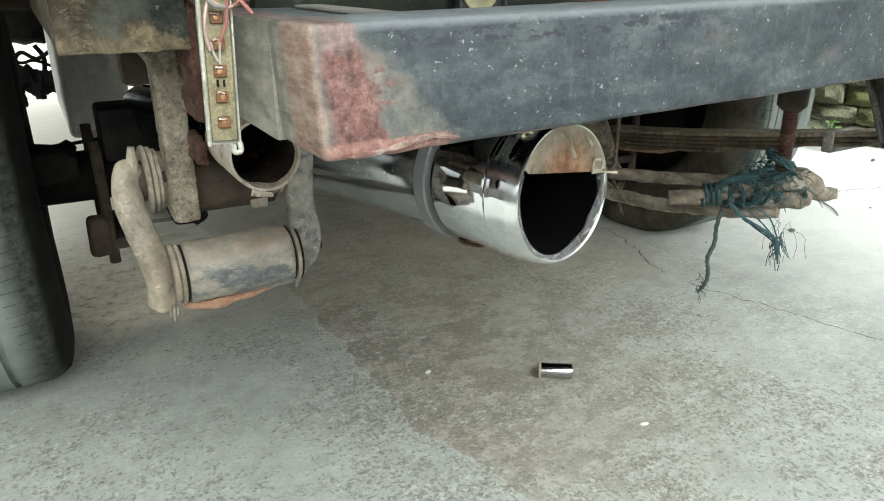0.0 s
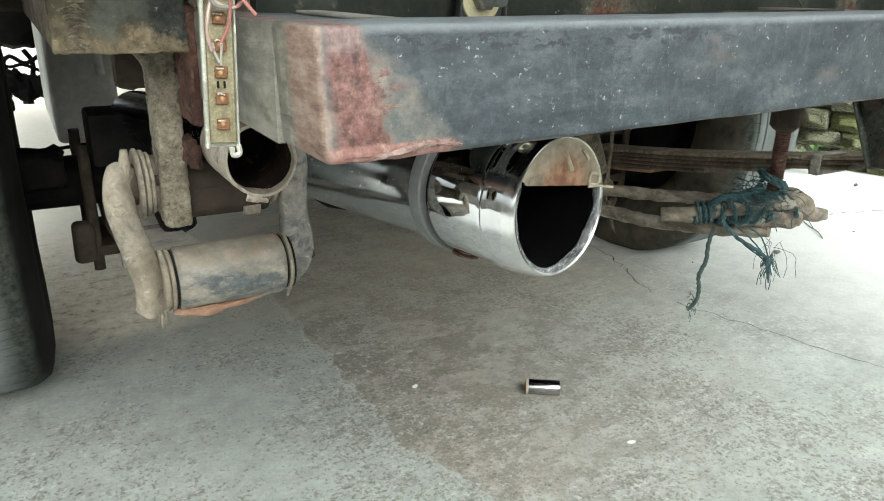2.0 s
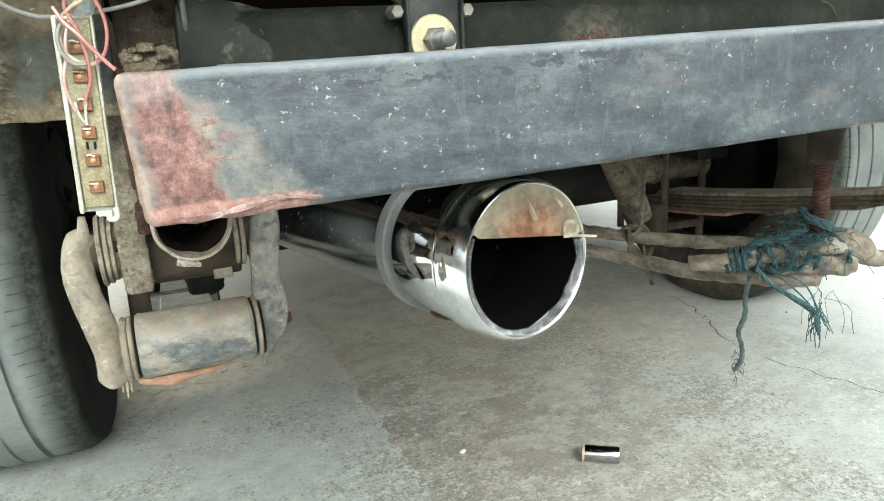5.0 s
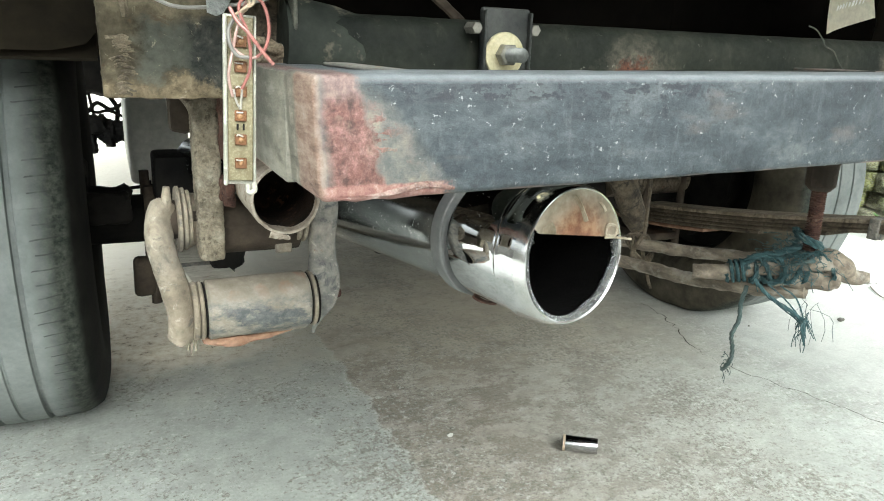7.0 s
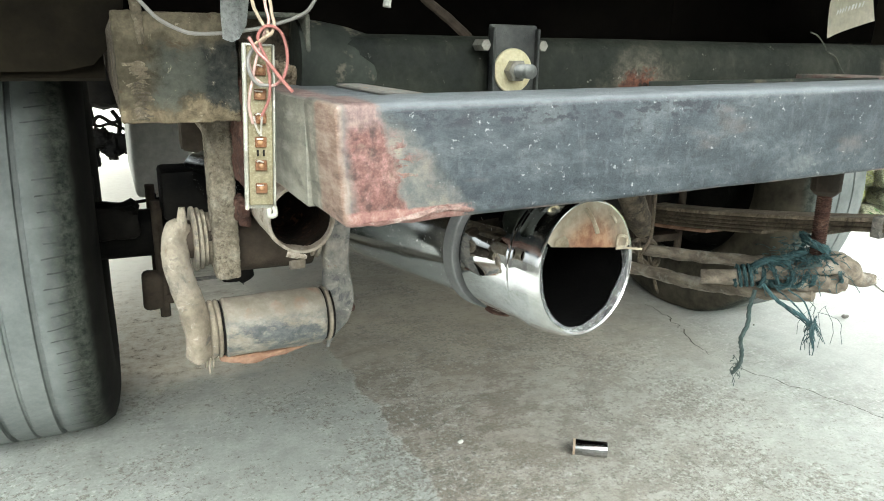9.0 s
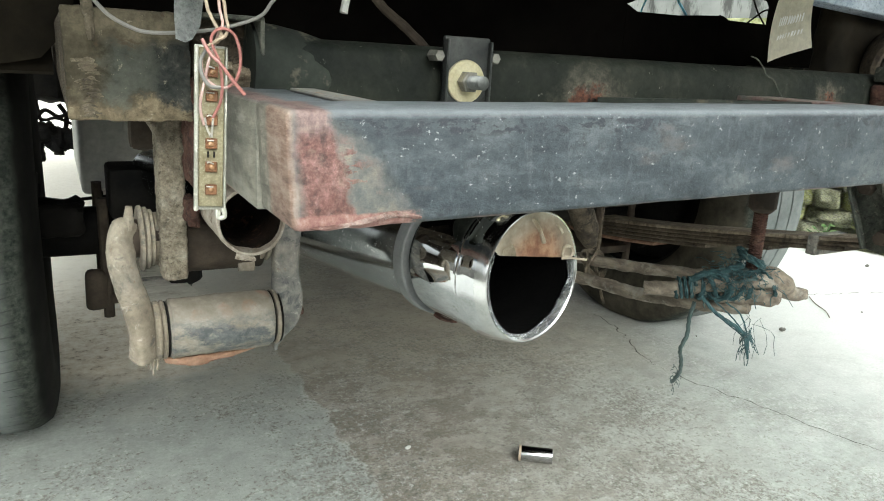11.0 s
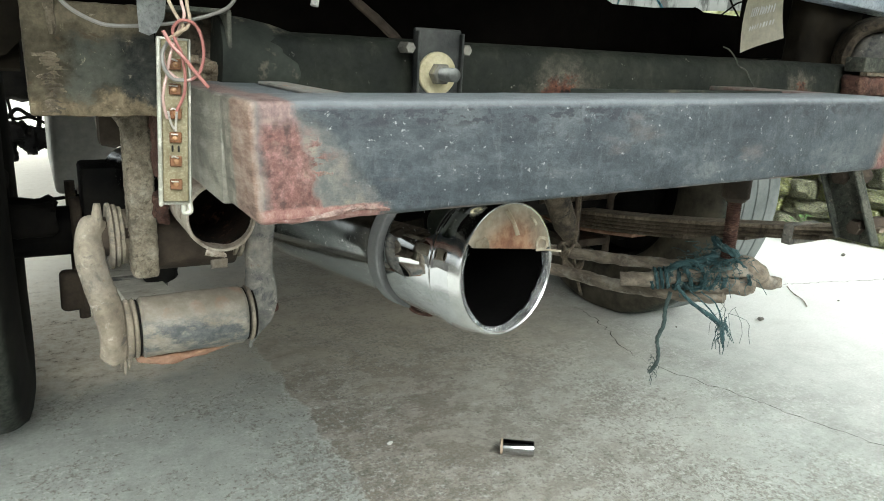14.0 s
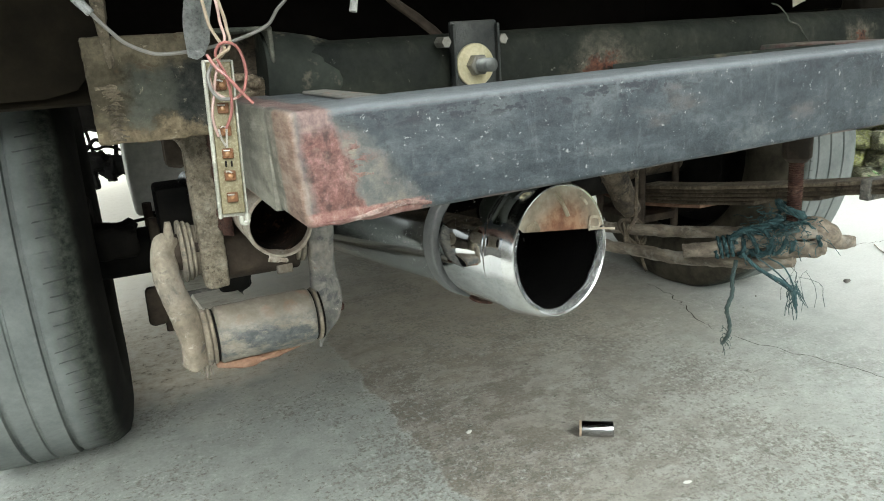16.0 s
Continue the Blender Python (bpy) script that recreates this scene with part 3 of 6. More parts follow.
RUST = grimy("flaking_rust", (0.055, 0.025, 0.018), (0.108, 0.054, 0.040), (0.175, 0.10, 0.074), (0.035, 0.02, 0.016), (0.25, 0.18, 0.14), 48, 0.92, 0.003, 0.9)
ORANGE_RUST = mottled("orange_rust", (0.17, 0.082, 0.046), (0.33, 0.20, 0.135), 40, 0.9, bumpy=0.4)
RUSTY_BORE = mottled("dark_rusty_bore", (0.006, 0.0045, 0.0035), (0.030, 0.020, 0.014), 60, 0.9, third=(0.075, 0.042, 0.026), bumpy=0.5)
CROSSMEMBER = crossmember_material()
GREEN_STEEL = mottled("dark_green_grey_paint", (0.012, 0.014, 0.012), (0.040, 0.045, 0.037), 20, 0.8, third=(0.075, 0.068, 0.052), bumpy=0.2, dist=0.001)
CHANNEL = grimy("green_grey_channel", (0.030, 0.036, 0.030), (0.064, 0.068, 0.055), (0.115, 0.112, 0.09), (0.018, 0.018, 0.015), (0.20, 0.185, 0.15), 40)
BLACK_STEEL = mottled("black_greasy_steel", (0.005, 0.005, 0.005), (0.018, 0.016, 0.014), 18, 0.75, bumpy=0.5)
BROWN_STEEL = mottled("brown_dusty_steel", (0.026, 0.0195, 0.0145), (0.082, 0.063, 0.047), 26, 0.85, bumpy=0.4)
DARK_BROWN = mottled("dark_brown_dust", (0.008, 0.0065, 0.0045), (0.030, 0.024, 0.016), 9, 0.95, bumpy=0.3)
LEAF_STEEL = grimy("dusty_spring_steel", (0.125, 0.098, 0.068), (0.24, 0.196, 0.144), (0.36, 0.305, 0.235), (0.055, 0.040, 0.028), (0.38, 0.31, 0.23), 16, 0.8, 0.0015)
LEAF_DARK = grimy("dark_spring_leaf", (0.050, 0.038, 0.026), (0.105, 0.084, 0.060), (0.175, 0.145, 0.108), (0.022, 0.016, 0.012), (0.20, 0.16, 0.12), 16, 0.85, 0.0015)
GREY_PANEL = mottled("grey_painted_panel", (0.50, 0.495, 0.45), (0.68, 0.67, 0.62), 8, 0.7, bumpy=0.15)
BAFFLE = baffle_material()
SLIVER = mottled("tan_metal_sliver", (0.40, 0.31, 0.21), (0.72, 0.64, 0.50), 120, 0.4, 0.2)
TORN = mottled("torn_bright_edge", (0.30, 0.31, 0.32), (0.82, 0.825, 0.83), 170, 0.08, 1.0, bumpy=1.0, dist=0.004)
# soot taken near black for the bore's unlit depth; also the clamp gap's shade
SOOT_SHADE = mottled("soot_shade_black", (0.0012, 0.0012, 0.0012), (0.003, 0.0028, 0.0026), 40, 0.95)
GREY_RUBBER = mottled("grey_clamp_band", (0.128, 0.132, 0.132), (0.200, 0.204, 0.200), 30, 0.6, bumpy=0.2)
ROPE = mottled("teal_poly_rope", (0.013, 0.036, 0.041), (0.046, 0.100, 0.106), 60, 0.7, third=(0.105, 0.125, 0.112), bumpy=0.5, dist=0.001)
ROPE_GREY = mottled("grimy_rope", (0.034, 0.058, 0.058), (0.098, 0.124, 0.116), 60, 0.9, bumpy=0.5, dist=0.001)
CREAM = mottled("cream_plastic", (0.25, 0.24, 0.195), (0.45, 0.445, 0.38), 70, 0.35, third=(0.50, 0.49, 0.43), bumpy=0.15, dist=0.0008)
AMBER_RESIN = mottled("yellowed_resin", (0.17, 0.145, 0.085), (0.31, 0.275, 0.18), 90, 0.25, bumpy=0.15, dist=0.0008)
AMBER = plain("amber_lamp_chip", (0.19, 0.088, 0.042), 0.3)
PALE = plain("pale_amber_lens", (0.36, 0.20, 0.10), 0.2)
RED_WIRE = plain("red_wire_sleeve", (0.40, 0.165, 0.145), 0.16)
PINK_WIRE = plain("faded_wire_sleeve", (0.55, 0.37, 0.33), 0.18)
CREAM_WIRE = plain("cream_wire_sleeve", (0.42, 0.33, 0.235), 0.5)
GREY_WIRE = plain("grey_wire_sleeve", (0.22, 0.21, 0.19), 0.6)
SOLDER = plain("solder", (0.50, 0.47, 0.42), 0.3, 0.3)
ZINC = mottled("yellow_zinc", (0.50, 0.44, 0.27), (0.66, 0.61, 0.42), 60, 0.4, 0.6, bumpy=0.2)
GREY_ZINC = mottled("grey_zinc_thread", (0.11, 0.115, 0.11), (0.21, 0.215, 0.205), 80, 0.45, 0.8, bumpy=0.2)
STEEL_NUT = mottled("grimy_grey_nut", (0.13, 0.125, 0.105), (0.27, 0.26, 0.225), 90, 0.5, 0.5, bumpy=0.3)
TAPE = mottled("dull_silver_tape", (0.17, 0.18, 0.175), (0.40, 0.41, 0.395), 70, 0.3, bumpy=0.3)
TAG = mottled("yellowed_plastic_sheet", (0.52, 0.48, 0.355), (0.70, 0.655, 0.52), 20, 0.4, bumpy=0.3)
PALE_PRINT = plain("pale_print", (0.95, 0.945, 0.92), 0.6)
WHITE_BIT = plain("white_scrap", (0.80, 0.79, 0.74), 0.7)
# near black without gloss: deep shade under the bed put into the colour
BED = mottled("shaded_bed_underside", (0.0020, 0.0018, 0.0016), (0.0060, 0.0052, 0.0044), 6, 0.9)
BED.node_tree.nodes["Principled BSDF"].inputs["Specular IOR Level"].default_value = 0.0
BLUE_PANEL = mottled("blue_grey_body_panel", (0.10, 0.13, 0.19), (0.19, 0.23, 0.30), 9, 0.4)
# lighter copy of the body blue: sheen on the edge put into colour
LIT_BLUE = mottled("lit_blue_panel_edge", (0.30, 0.36, 0.45), (0.62, 0.68, 0.75), 30, 0.3)
BLUE_CABLE = plain("blue_cable_sleeve", (0.20, 0.62, 0.85), 0.45)
CRACK = plain("crack_dirt", (0.06, 0.052, 0.04), 0.95)
LEAF_GREEN = mottled("weed_leaf", (0.06, 0.13, 0.03), (0.13, 0.24, 0.07), 40, 0.6)


# ---- mesh tools ----
def box(bm, x0, x1, y0, y1, z0, z1, bevel=0.0, seg=2, m=None):
    r = bmesh.ops.create_cube(bm, size=1.0)
    vs = r["verts"]
    bmesh.ops.scale(bm, vec=(x1 - x0, y1 - y0, z1 - z0), verts=vs)
    bmesh.ops.translate(bm, vec=((x0 + x1) / 2, (y0 + y1) / 2, (z0 + z1) / 2), verts=vs)
    if bevel:
        es = list({e for v in vs for e in v.link_edges})
        r = bmesh.ops.bevel(bm, geom=es, offset=bevel, segments=seg, profile=0.5, affect="EDGES")
        vs = list({v for f in r["faces"] for v in f.verts} | {v for v in vs if v.is_valid})
    if m is not None:
        bmesh.ops.transform(bm, matrix=m, verts=vs)
    return vs


def lumpy(bm, x0, x1, y0, y1, z0, z1, step, amount, scale, rounding=0.25):
    """A box with rounded, uneven, encrusted faces."""
    n = [max(2, int((b - a) / step)) for a, b in ((x0, x1), (y0, y1), (z0, z1))]
    mid, half = Vector(((x0 + x1) / 2, (y0 + y1) / 2, (z0 + z1) / 2)), Vector(((x1 - x0) / 2, (y1 - y0) / 2, (z1 - z0) / 2))
    made = {}

    def vert(i, j, k):
        if (i, j, k) not in made:
            u = Vector((2 * i / n[0] - 1, 2 * j / n[1] - 1, 2 * k / n[2] - 1))
            p = Vector([u[a] * half[a] for a in range(3)])
            r = rounding * min(half)
            q = Vector([max(-half[a] + r, min(half[a] - r, p[a])) for a in range(3)])
            d = p - q
            if d.length > 1e-9:
                d.normalize()
                p = q + d * r
                w = mid + p
                p += d * amount * (noise.noise(w * scale) + 0.6 * noise.noise(w * scale * 2.3) + 0.4 * noise.noise(w * scale * 5))
            made[i, j, k] = bm.verts.new(mid + p)
        return made[i, j, k]

    a, b, c = n
    for f in (0, a):
        for j in range(b):
            for k in range(c):
                bm.faces.new((vert(f, j, k), vert(f, j + 1, k), vert(f, j + 1, k + 1), vert(f, j, k + 1)))
    for f in (0, b):
        for i in range(a):
            for k in range(c):
                bm.faces.new((vert(i, f, k), vert(i + 1, f, k), vert(i + 1, f, k + 1), vert(i, f, k + 1)))
    for f in (0, c):
        for i in range(a):
            for j in range(b):
                bm.faces.new((vert(i, j, f), vert(i + 1, j, f), vert(i + 1, j + 1, f), vert(i, j + 1, f)))


def frame_along(pts):
    """Tangent, side and up at each point of a line."""
    pts = [Vector(p) for p in pts]
    out, side = [], None
    for i, p in enumerate(pts):
        t = (pts[min(i + 1, len(pts) - 1)] - pts[max(i - 1, 0)]).normalized()
        if side is None:
            side = t.cross(Vector((0, 0, 1)) if abs(t.z) < 0.9 else Vector((1, 0, 0))).normalized()
        side = (side - t * side.dot(t)).normalized()
        out.append((p, t, side, t.cross(side).normalized()))
    return out


def smooth_line(pts, n=6):
    """A finer line through the points (Catmull-Rom)."""
    p = [Vector(q) for q in pts]
    p = [2 * p[0] - p[1]] + p + [2 * p[-1] - p[-2]]
    out = []
    for i in range(1, len(p) - 2):
        for k in range(n):
            t = k / n
            out.append(0.5 * (2 * p[i] + (p[i + 1] - p[i - 1]) * t + (2 * p[i - 1] - 5 * p[i] + 4 * p[i + 1] - p[i + 2]) * t * t
                              + (3 * p[i] - p[i - 1] - 3 * p[i + 1] + p[i + 2]) * t ** 3))
    return out + [p[-2]]


def sweep(bm, pts, r, seg=12, cap=True, squash=1.0, wobble=0.0, square=1.0):
    """A tube along pts; r: one radius or one for each point; squash flattens it sideways, square below 1 gives it corners."""
    rings = []
    for i, (p, t, s, u) in enumerate(frame_along(pts)):
        ri = r[i] if isinstance(r, (list, tuple)) else r
        ring = []
        for k in range(seg):
            a = 2 * math.pi * k / seg
            w = 1 + wobble * noise.noise(Vector((p.x * 90 + math.cos(a), p.y * 90 + math.sin(a), p.z * 90)))
            c, sn = math.cos(a), math.sin(a)
            c, sn = math.copysign(abs(c) ** square, c), math.copysign(abs(sn) ** square, sn)
            ring.append(bm.verts.new(p + s * (ri * w * squash * c) + u * (ri * w * sn)))
        rings.append(ring)
    for a, b in zip(rings, rings[1:]):
        for k in range(seg):
            bm.faces.new((a[k], a[(k + 1) % seg], b[(k + 1) % seg], b[k]))
    if cap:
        bm.faces.new(rings[0][::-1])
        bm.faces.new(rings[-1])
    return rings


def lathe(bm, profile, m, seg=48, closed=False):
    """Turns (along, radius) pairs round the local z axis of m."""
    rings = []
    for h, r in profile:
        rings.append([bm.verts.new(m @ Vector((r * math.cos(2 * math.pi * k / seg), r * math.sin(2 * math.pi * k / seg), h))) for k in range(seg)])
    pairs = list(zip(rings, rings[1:])) + ([(rings[-1], rings[0])] if closed else [])
    for a, b in pairs:
        for k in range(seg):
            bm.faces.new((a[k], a[(k + 1) % seg], b[(k + 1) % seg], b[k]))
    return rings


def along(p, d):
    """A pose at p whose z axis runs along d."""
    return Matrix.Translation(p) @ Vector(d).to_track_quat("Z", "Y").to_matrix().to_4x4()


def thing(name, base, label, category, group="", kind=""):
    ob = new(name)
    ob.empty_display_size = 0.05
    ob.location = base
    return tagged(ob, label, category, group, kind)


def part(name, bm, material, parent=None, label="", sharp=35):
    bmesh.ops.recalc_face_normals(bm, faces=bm.faces)
    me = bpy.data.meshes.new(name)
    bm.to_mesh(me)
    bm.free()
    me.materials.append(material)
    me.shade_smooth()
    me.set_sharp_from_angle(angle=radians(sharp))
    ob = new(name, me)
    if parent is not None:
        base = Vector(parent.location)
        if parent.parent is not None:
            base = Vector((0, 0, 0)) if parent.type == "MESH" else base
        ob.parent = parent
        if parent.type == "EMPTY":
            ob.matrix_parent_inverse = Matrix.Translation(-base)
    if label:
        ob["label"] = label
    return ob


def roughen(bm, amount, scale):
    for v in bm.verts:
        v.co += Vector(noise.noise_vector(v.co * scale)) * amount


def B():
    return bmesh.new()


# ---- ground and surroundings ----
def ground_sheet():
    xs = [-60, -20, -8, -4, -2.5] + [-1.5 + 0.06 * i for i in range(76)] + [3.5, 5, 9, 20, 60]
    ys = [-60, -20, -8, -4, -2] + [-0.6 + 0.06 * i for i in range(60)] + [3.5, 5, 9, 20, 60]
    bm = B()
    rows = [[bm.verts.new((x, y, 0.0015 * noise.noise(Vector((x * 3, y * 3, 0))) if abs(x) < 5 and abs(y) < 5 else 0.0)) for x in xs] for y in ys]
    for a, b in zip(rows, rows[1:]):
        for k in range(len(xs) - 1):
            bm.faces.new((a[k], a[k + 1], b[k + 1], b[k]))
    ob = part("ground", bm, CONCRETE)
    return tagged(ob, "worn grey concrete yard with stains, grit and fine cracks", "ground", kind="structure")


def crack(pts, width, seed):
    rng = random.Random(seed)
    fine = []
    for a, b in zip(pts, pts[1:]):
        n = max(2, int(math.dist(a, b) / 0.012))
        for i in range(n):
            k = i / n
            fine.append((a[0] + (b[0] - a[0]) * k + rng.uniform(-0.006, 0.006), a[1] + (b[1] - a[1]) * k + rng.uniform(-0.006, 0.006)))
    bm = B()
    prev = None
    for i, (x, y) in enumerate(fine):
        x2, y2 = fine[min(i + 1, len(fine) - 1)]
        dx, dy = (x2 - x, y2 - y) if i + 1 < len(fine) else (1, 0)
        l = math.hypot(dx, dy) or 1
        w = width * rng.uniform(0.35, 1.0) * min(1, 0.3 + min(i, len(fine) - 1 - i) / 6)
        cur = [bm.verts.new((x - dy / l * w * s, y + dx / l * w * s, 0.0022)) for s in (-1, 1)]
        if prev:
            bm.faces.new((prev[0], cur[0], cur[1], prev[1]))
        prev = cur
    ob = part("crack", bm, CRACK)
    tagged(ob, "thin dark crack running across the concrete", "crack", "cracks in the concrete", "structure")


GROUND = ground_sheet()


# ---- the truck ----
AXLE_Y, AXLE_Z, TYRE_R = 1.17, 0.316, 0.327
truck = thing("truck", (0.56, 1.17, 0.0), "old light truck seen from below its rear, dusty, rusted and repainted", "truck")


def rear_beam():
    bm = B()
    box(bm, 0.088, 0.5565, 0.25, 0.302, 0.4915, 0.543, 0.0034, 3)
    bmesh.ops.subdivide_edges(bm, edges=[e for e in bm.edges if abs(e.verts[0].co.x - e.verts[1].co.x) > 0.2], cuts=60)
    for v in bm.verts:
        if v.co.x < 0.1:
            v.co.x += 0.0030 * (0.543 - v.co.z) / 0.05
        v.co.z += (v.co.x - 0.088) * 0.0158
        # the battered lower edge near the rusted end
        k = max(0.0, 1 - abs(v.co.x - 0.12) / 0.035) * (1 if v.co.z < 0.50 and v.co.y < 0.262 else 0)
        v.co.z += 0.0022 * k * noise.noise(v.co * 140)
        v.co.y -= 0.0012 * k
    roughen(bm, 0.0003, 70)
    beam = part("bumper_beam", bm, BEAM, truck, "square steel tube in faded navy paint, rusted bare at its ends")
    bm = B()
    sweep(bm, smooth_line([(0.098, 0.2500, 0.4936), (0.108, 0.2494, 0.4938), (0.118, 0.2490, 0.4946), (0.127, 0.2486, 0.4964), (0.134, 0.2484, 0.4980), (0.140, 0.2486, 0.4976), (0.146, 0.2490, 0.4964), (0.151, 0.2498, 0.4955)], 6), [0.0004] + [0.0009] * 12 + [0.0013] * 18 + [0.0010] * 9 + [0.0006] * 3, 10, wobble=0.8)
    part("torn_lip", bm, LIP, beam, "ragged pale pink lip of peeled paint")
    for x0, x1, y0, z in ((0.0885, 0.138, 0.300, 0.0), (0.5580, 0.607, 0.256, 0.0072)):
        bm = B()
        box(bm, x0, x1, y0, 0.452, 0.4915 + z, 0.5417 + z, 0.0012, 2)
        part("bumper_arm", bm, BEAM, truck, "short square arm joining the beam to the frame")
    bm = B()
    sweep(bm, [(0.392, 0.418, 0.5400), (0.46, 0.362, 0.5440), (0.516, 0.318, 0.5465)], 0.0034, 8, square=0.3)
    roughen(bm, 0.0004, 120)
    part("brace_bar", bm, GREEN_STEEL, truck, "thin dark brace bar lying behind the beam")
    bm = B()
    box(bm, 0.134, 0.150, 0.297, 0.40, 0.5417, 0.5439, 0.0008, 1)
    part("gusset", bm, mottled("pale_grey_plate", (0.17, 0.165, 0.155), (0.30, 0.28, 0.25), 40, 0.7, third=(0.26, 0.14, 0.08)), truck, "thin pale plate with rusty edge")


def left_frame_end():
    bm = B()
    box(bm, 0.014, 0.082, 0.445, 3.2, 0.519, 0.584, 0.005, 2)
    rail = part("frame_rail", bm, DIRTY, truck, "box-section frame rail caked with dry mud")
    bm = B()
    lumpy(bm, 0.0142, 0.0835, 0.4385, 0.4452, 0.5190, 0.5835, 0.0016, 0.0010, 130, 0.45)
    part("end_plate", bm, END_PLATE, rail, "mud-caked steel end plate with a dark scorched corner")
    rng = random.Random(4)
    bm = B()
    for i in range(40):
        z = 0.5225 + i * 0.00084 + rng.uniform(-0.0007, 0.0007)
        x, w, rise = 0.0262 + rng.uniform(-0.0022, 0.0022) + 0.002 * math.sin(i * 0.5), rng.uniform(0.0030, 0.0066), rng.uniform(0.0000, 0.0022)
        line = smooth_line([(x - w, 0.4392, z - rise), (x, 0.4386, z), (x + w, 0.4392, z - rise * rng.uniform(0.3, 1.4))], 4)
        sweep(bm, line, rng.uniform(0.0005, 0.0011), 6, wobble=0.6)
    part("weld_bead", bm, WELD, rail, "rippled weld seam")
    bm = B()
    sweep(bm, smooth_line([(0.0270, 0.4395, 0.622), (0.0275, 0.4380, 0.594), (0.0288, 0.4385, 0.578), (0.0292, 0.4390, 0.565)], 6), [0.0048] * 7 + [0.0034] * 5 + [0.0024] * 5 + [0.0018] * 2, 8, wobble=0.5)
    part("mud_ridge", bm, WELD, rail)
    bm = B()
    lumpy(bm, 0.060, 0.100, 0.600, 0.625, 0.478, 0.525, 0.006, 0.003, 60, 0.4)
    part("inner_plate", bm, BROWN_STEEL, truck)
    # hanger plate that carries the spring shackle
    bm = B()
    lumpy(bm, 0.0665, 0.0838, 0.480, 0.506, 0.4015, 0.530, 0.0012, 0.0008, 330, 0.40)
    # filleted web between rail and plate
    arc = [(0.0680 - 0.0205 * (1 - math.cos(k * math.pi / 16)), 0.4955 + 0.0240 * math.sin(k * math.pi / 16)) for k in range(9)]
    outline = [(0.0825, 0.490)] + [(0.0690, 0.490)] + arc + [(0.0475, 0.526), (0.0825, 0.526)]
    rings = []
    for y in (0.4805, 0.4825, 0.488, 0.496, 0.502, 0.504):
        e = 0.0018 if y in (0.4805, 0.504) else 0.0
        rings.append([bm.verts.new((x - e * (0.5 if x > 0.075 else -1.0), y, z + e)) for x, z in outline])
    for a, b in zip(rings, rings[1:]):
        for k in range(len(outline)):
            q = (k + 1) % len(outline)
            bm.faces.new((a[k], a[q], b[q], b[k]))
    bm.faces.new(rings[0])
    bm.faces.new(rings[-1][::-1])
    part("spring_hanger", bm, DRY_MUD, truck, "thick hanger plate crusted with dried mud")
    bm = B()
    lumpy(bm, 0.0826, 0.0925, 0.442, 0.482, 0.4755, 0.545, 0.0022, 0.0016, 170, 0.5)
    part("rust_strip", bm, RUST, truck, "strip of flaking red rust beside the hanger")
    # open cross tube below the arm
    bm = B()
    m = along((0.1105, 0.402, 0.4612), (0.0, 1, 0.0))
    rim = [(0.0, 0.0198), (0.0, 0.0214), (0.0015, 0.0217)] + [(0.004 * i, 0.0217) for i in range(1, 15)] + [(0.058, 0.0215), (0.058, 0.019), (0.002, 0.0192)]
    lathe(bm, rim, m, 64, True)
    for v in bm.verts:
        if v.co.y < 0.404:
            v.co.y += 0.003 * noise.noise(Vector((v.co.x * 70, 3, v.co.z * 70))) - (0.0025 if v.co.z < 0.445 else 0)
    roughen(bm, 0.0005, 90)
    tube = part("stub_tube", bm, TUBE, truck, "open end of a steel tube, thin-walled and rust-rimmed")
    bm = B()
    lathe(bm, [(0.0035, 0.0193), (0.010, 0.0189), (0.0575, 0.0186), (0.0575, 0.0001)], m, 48)
    part("dark_inside", bm, RUSTY_BORE, tube, "dark rusty inside of the tube")
    bm = B()
    sweep(bm, smooth_line([(0.100, 0.4005, 0.4405), (0.106, 0.399, 0.4385), (0.112, 0.3995, 0.4370)], 5), [0.0022] * 6 + [0.0016] * 4 + [0.001], 8, wobble=0.4)
    part("weld_drip", bm, TUBE, tube)
    bm = B()
    lumpy(bm, 0.0815, 0.0880, 0.452, 0.486, 0.447, 0.463, 0.0014, 0.0018, 190, 0.7)
    part("weld_patch", bm, RUST, tube, "rusty weld between tube and hanger")


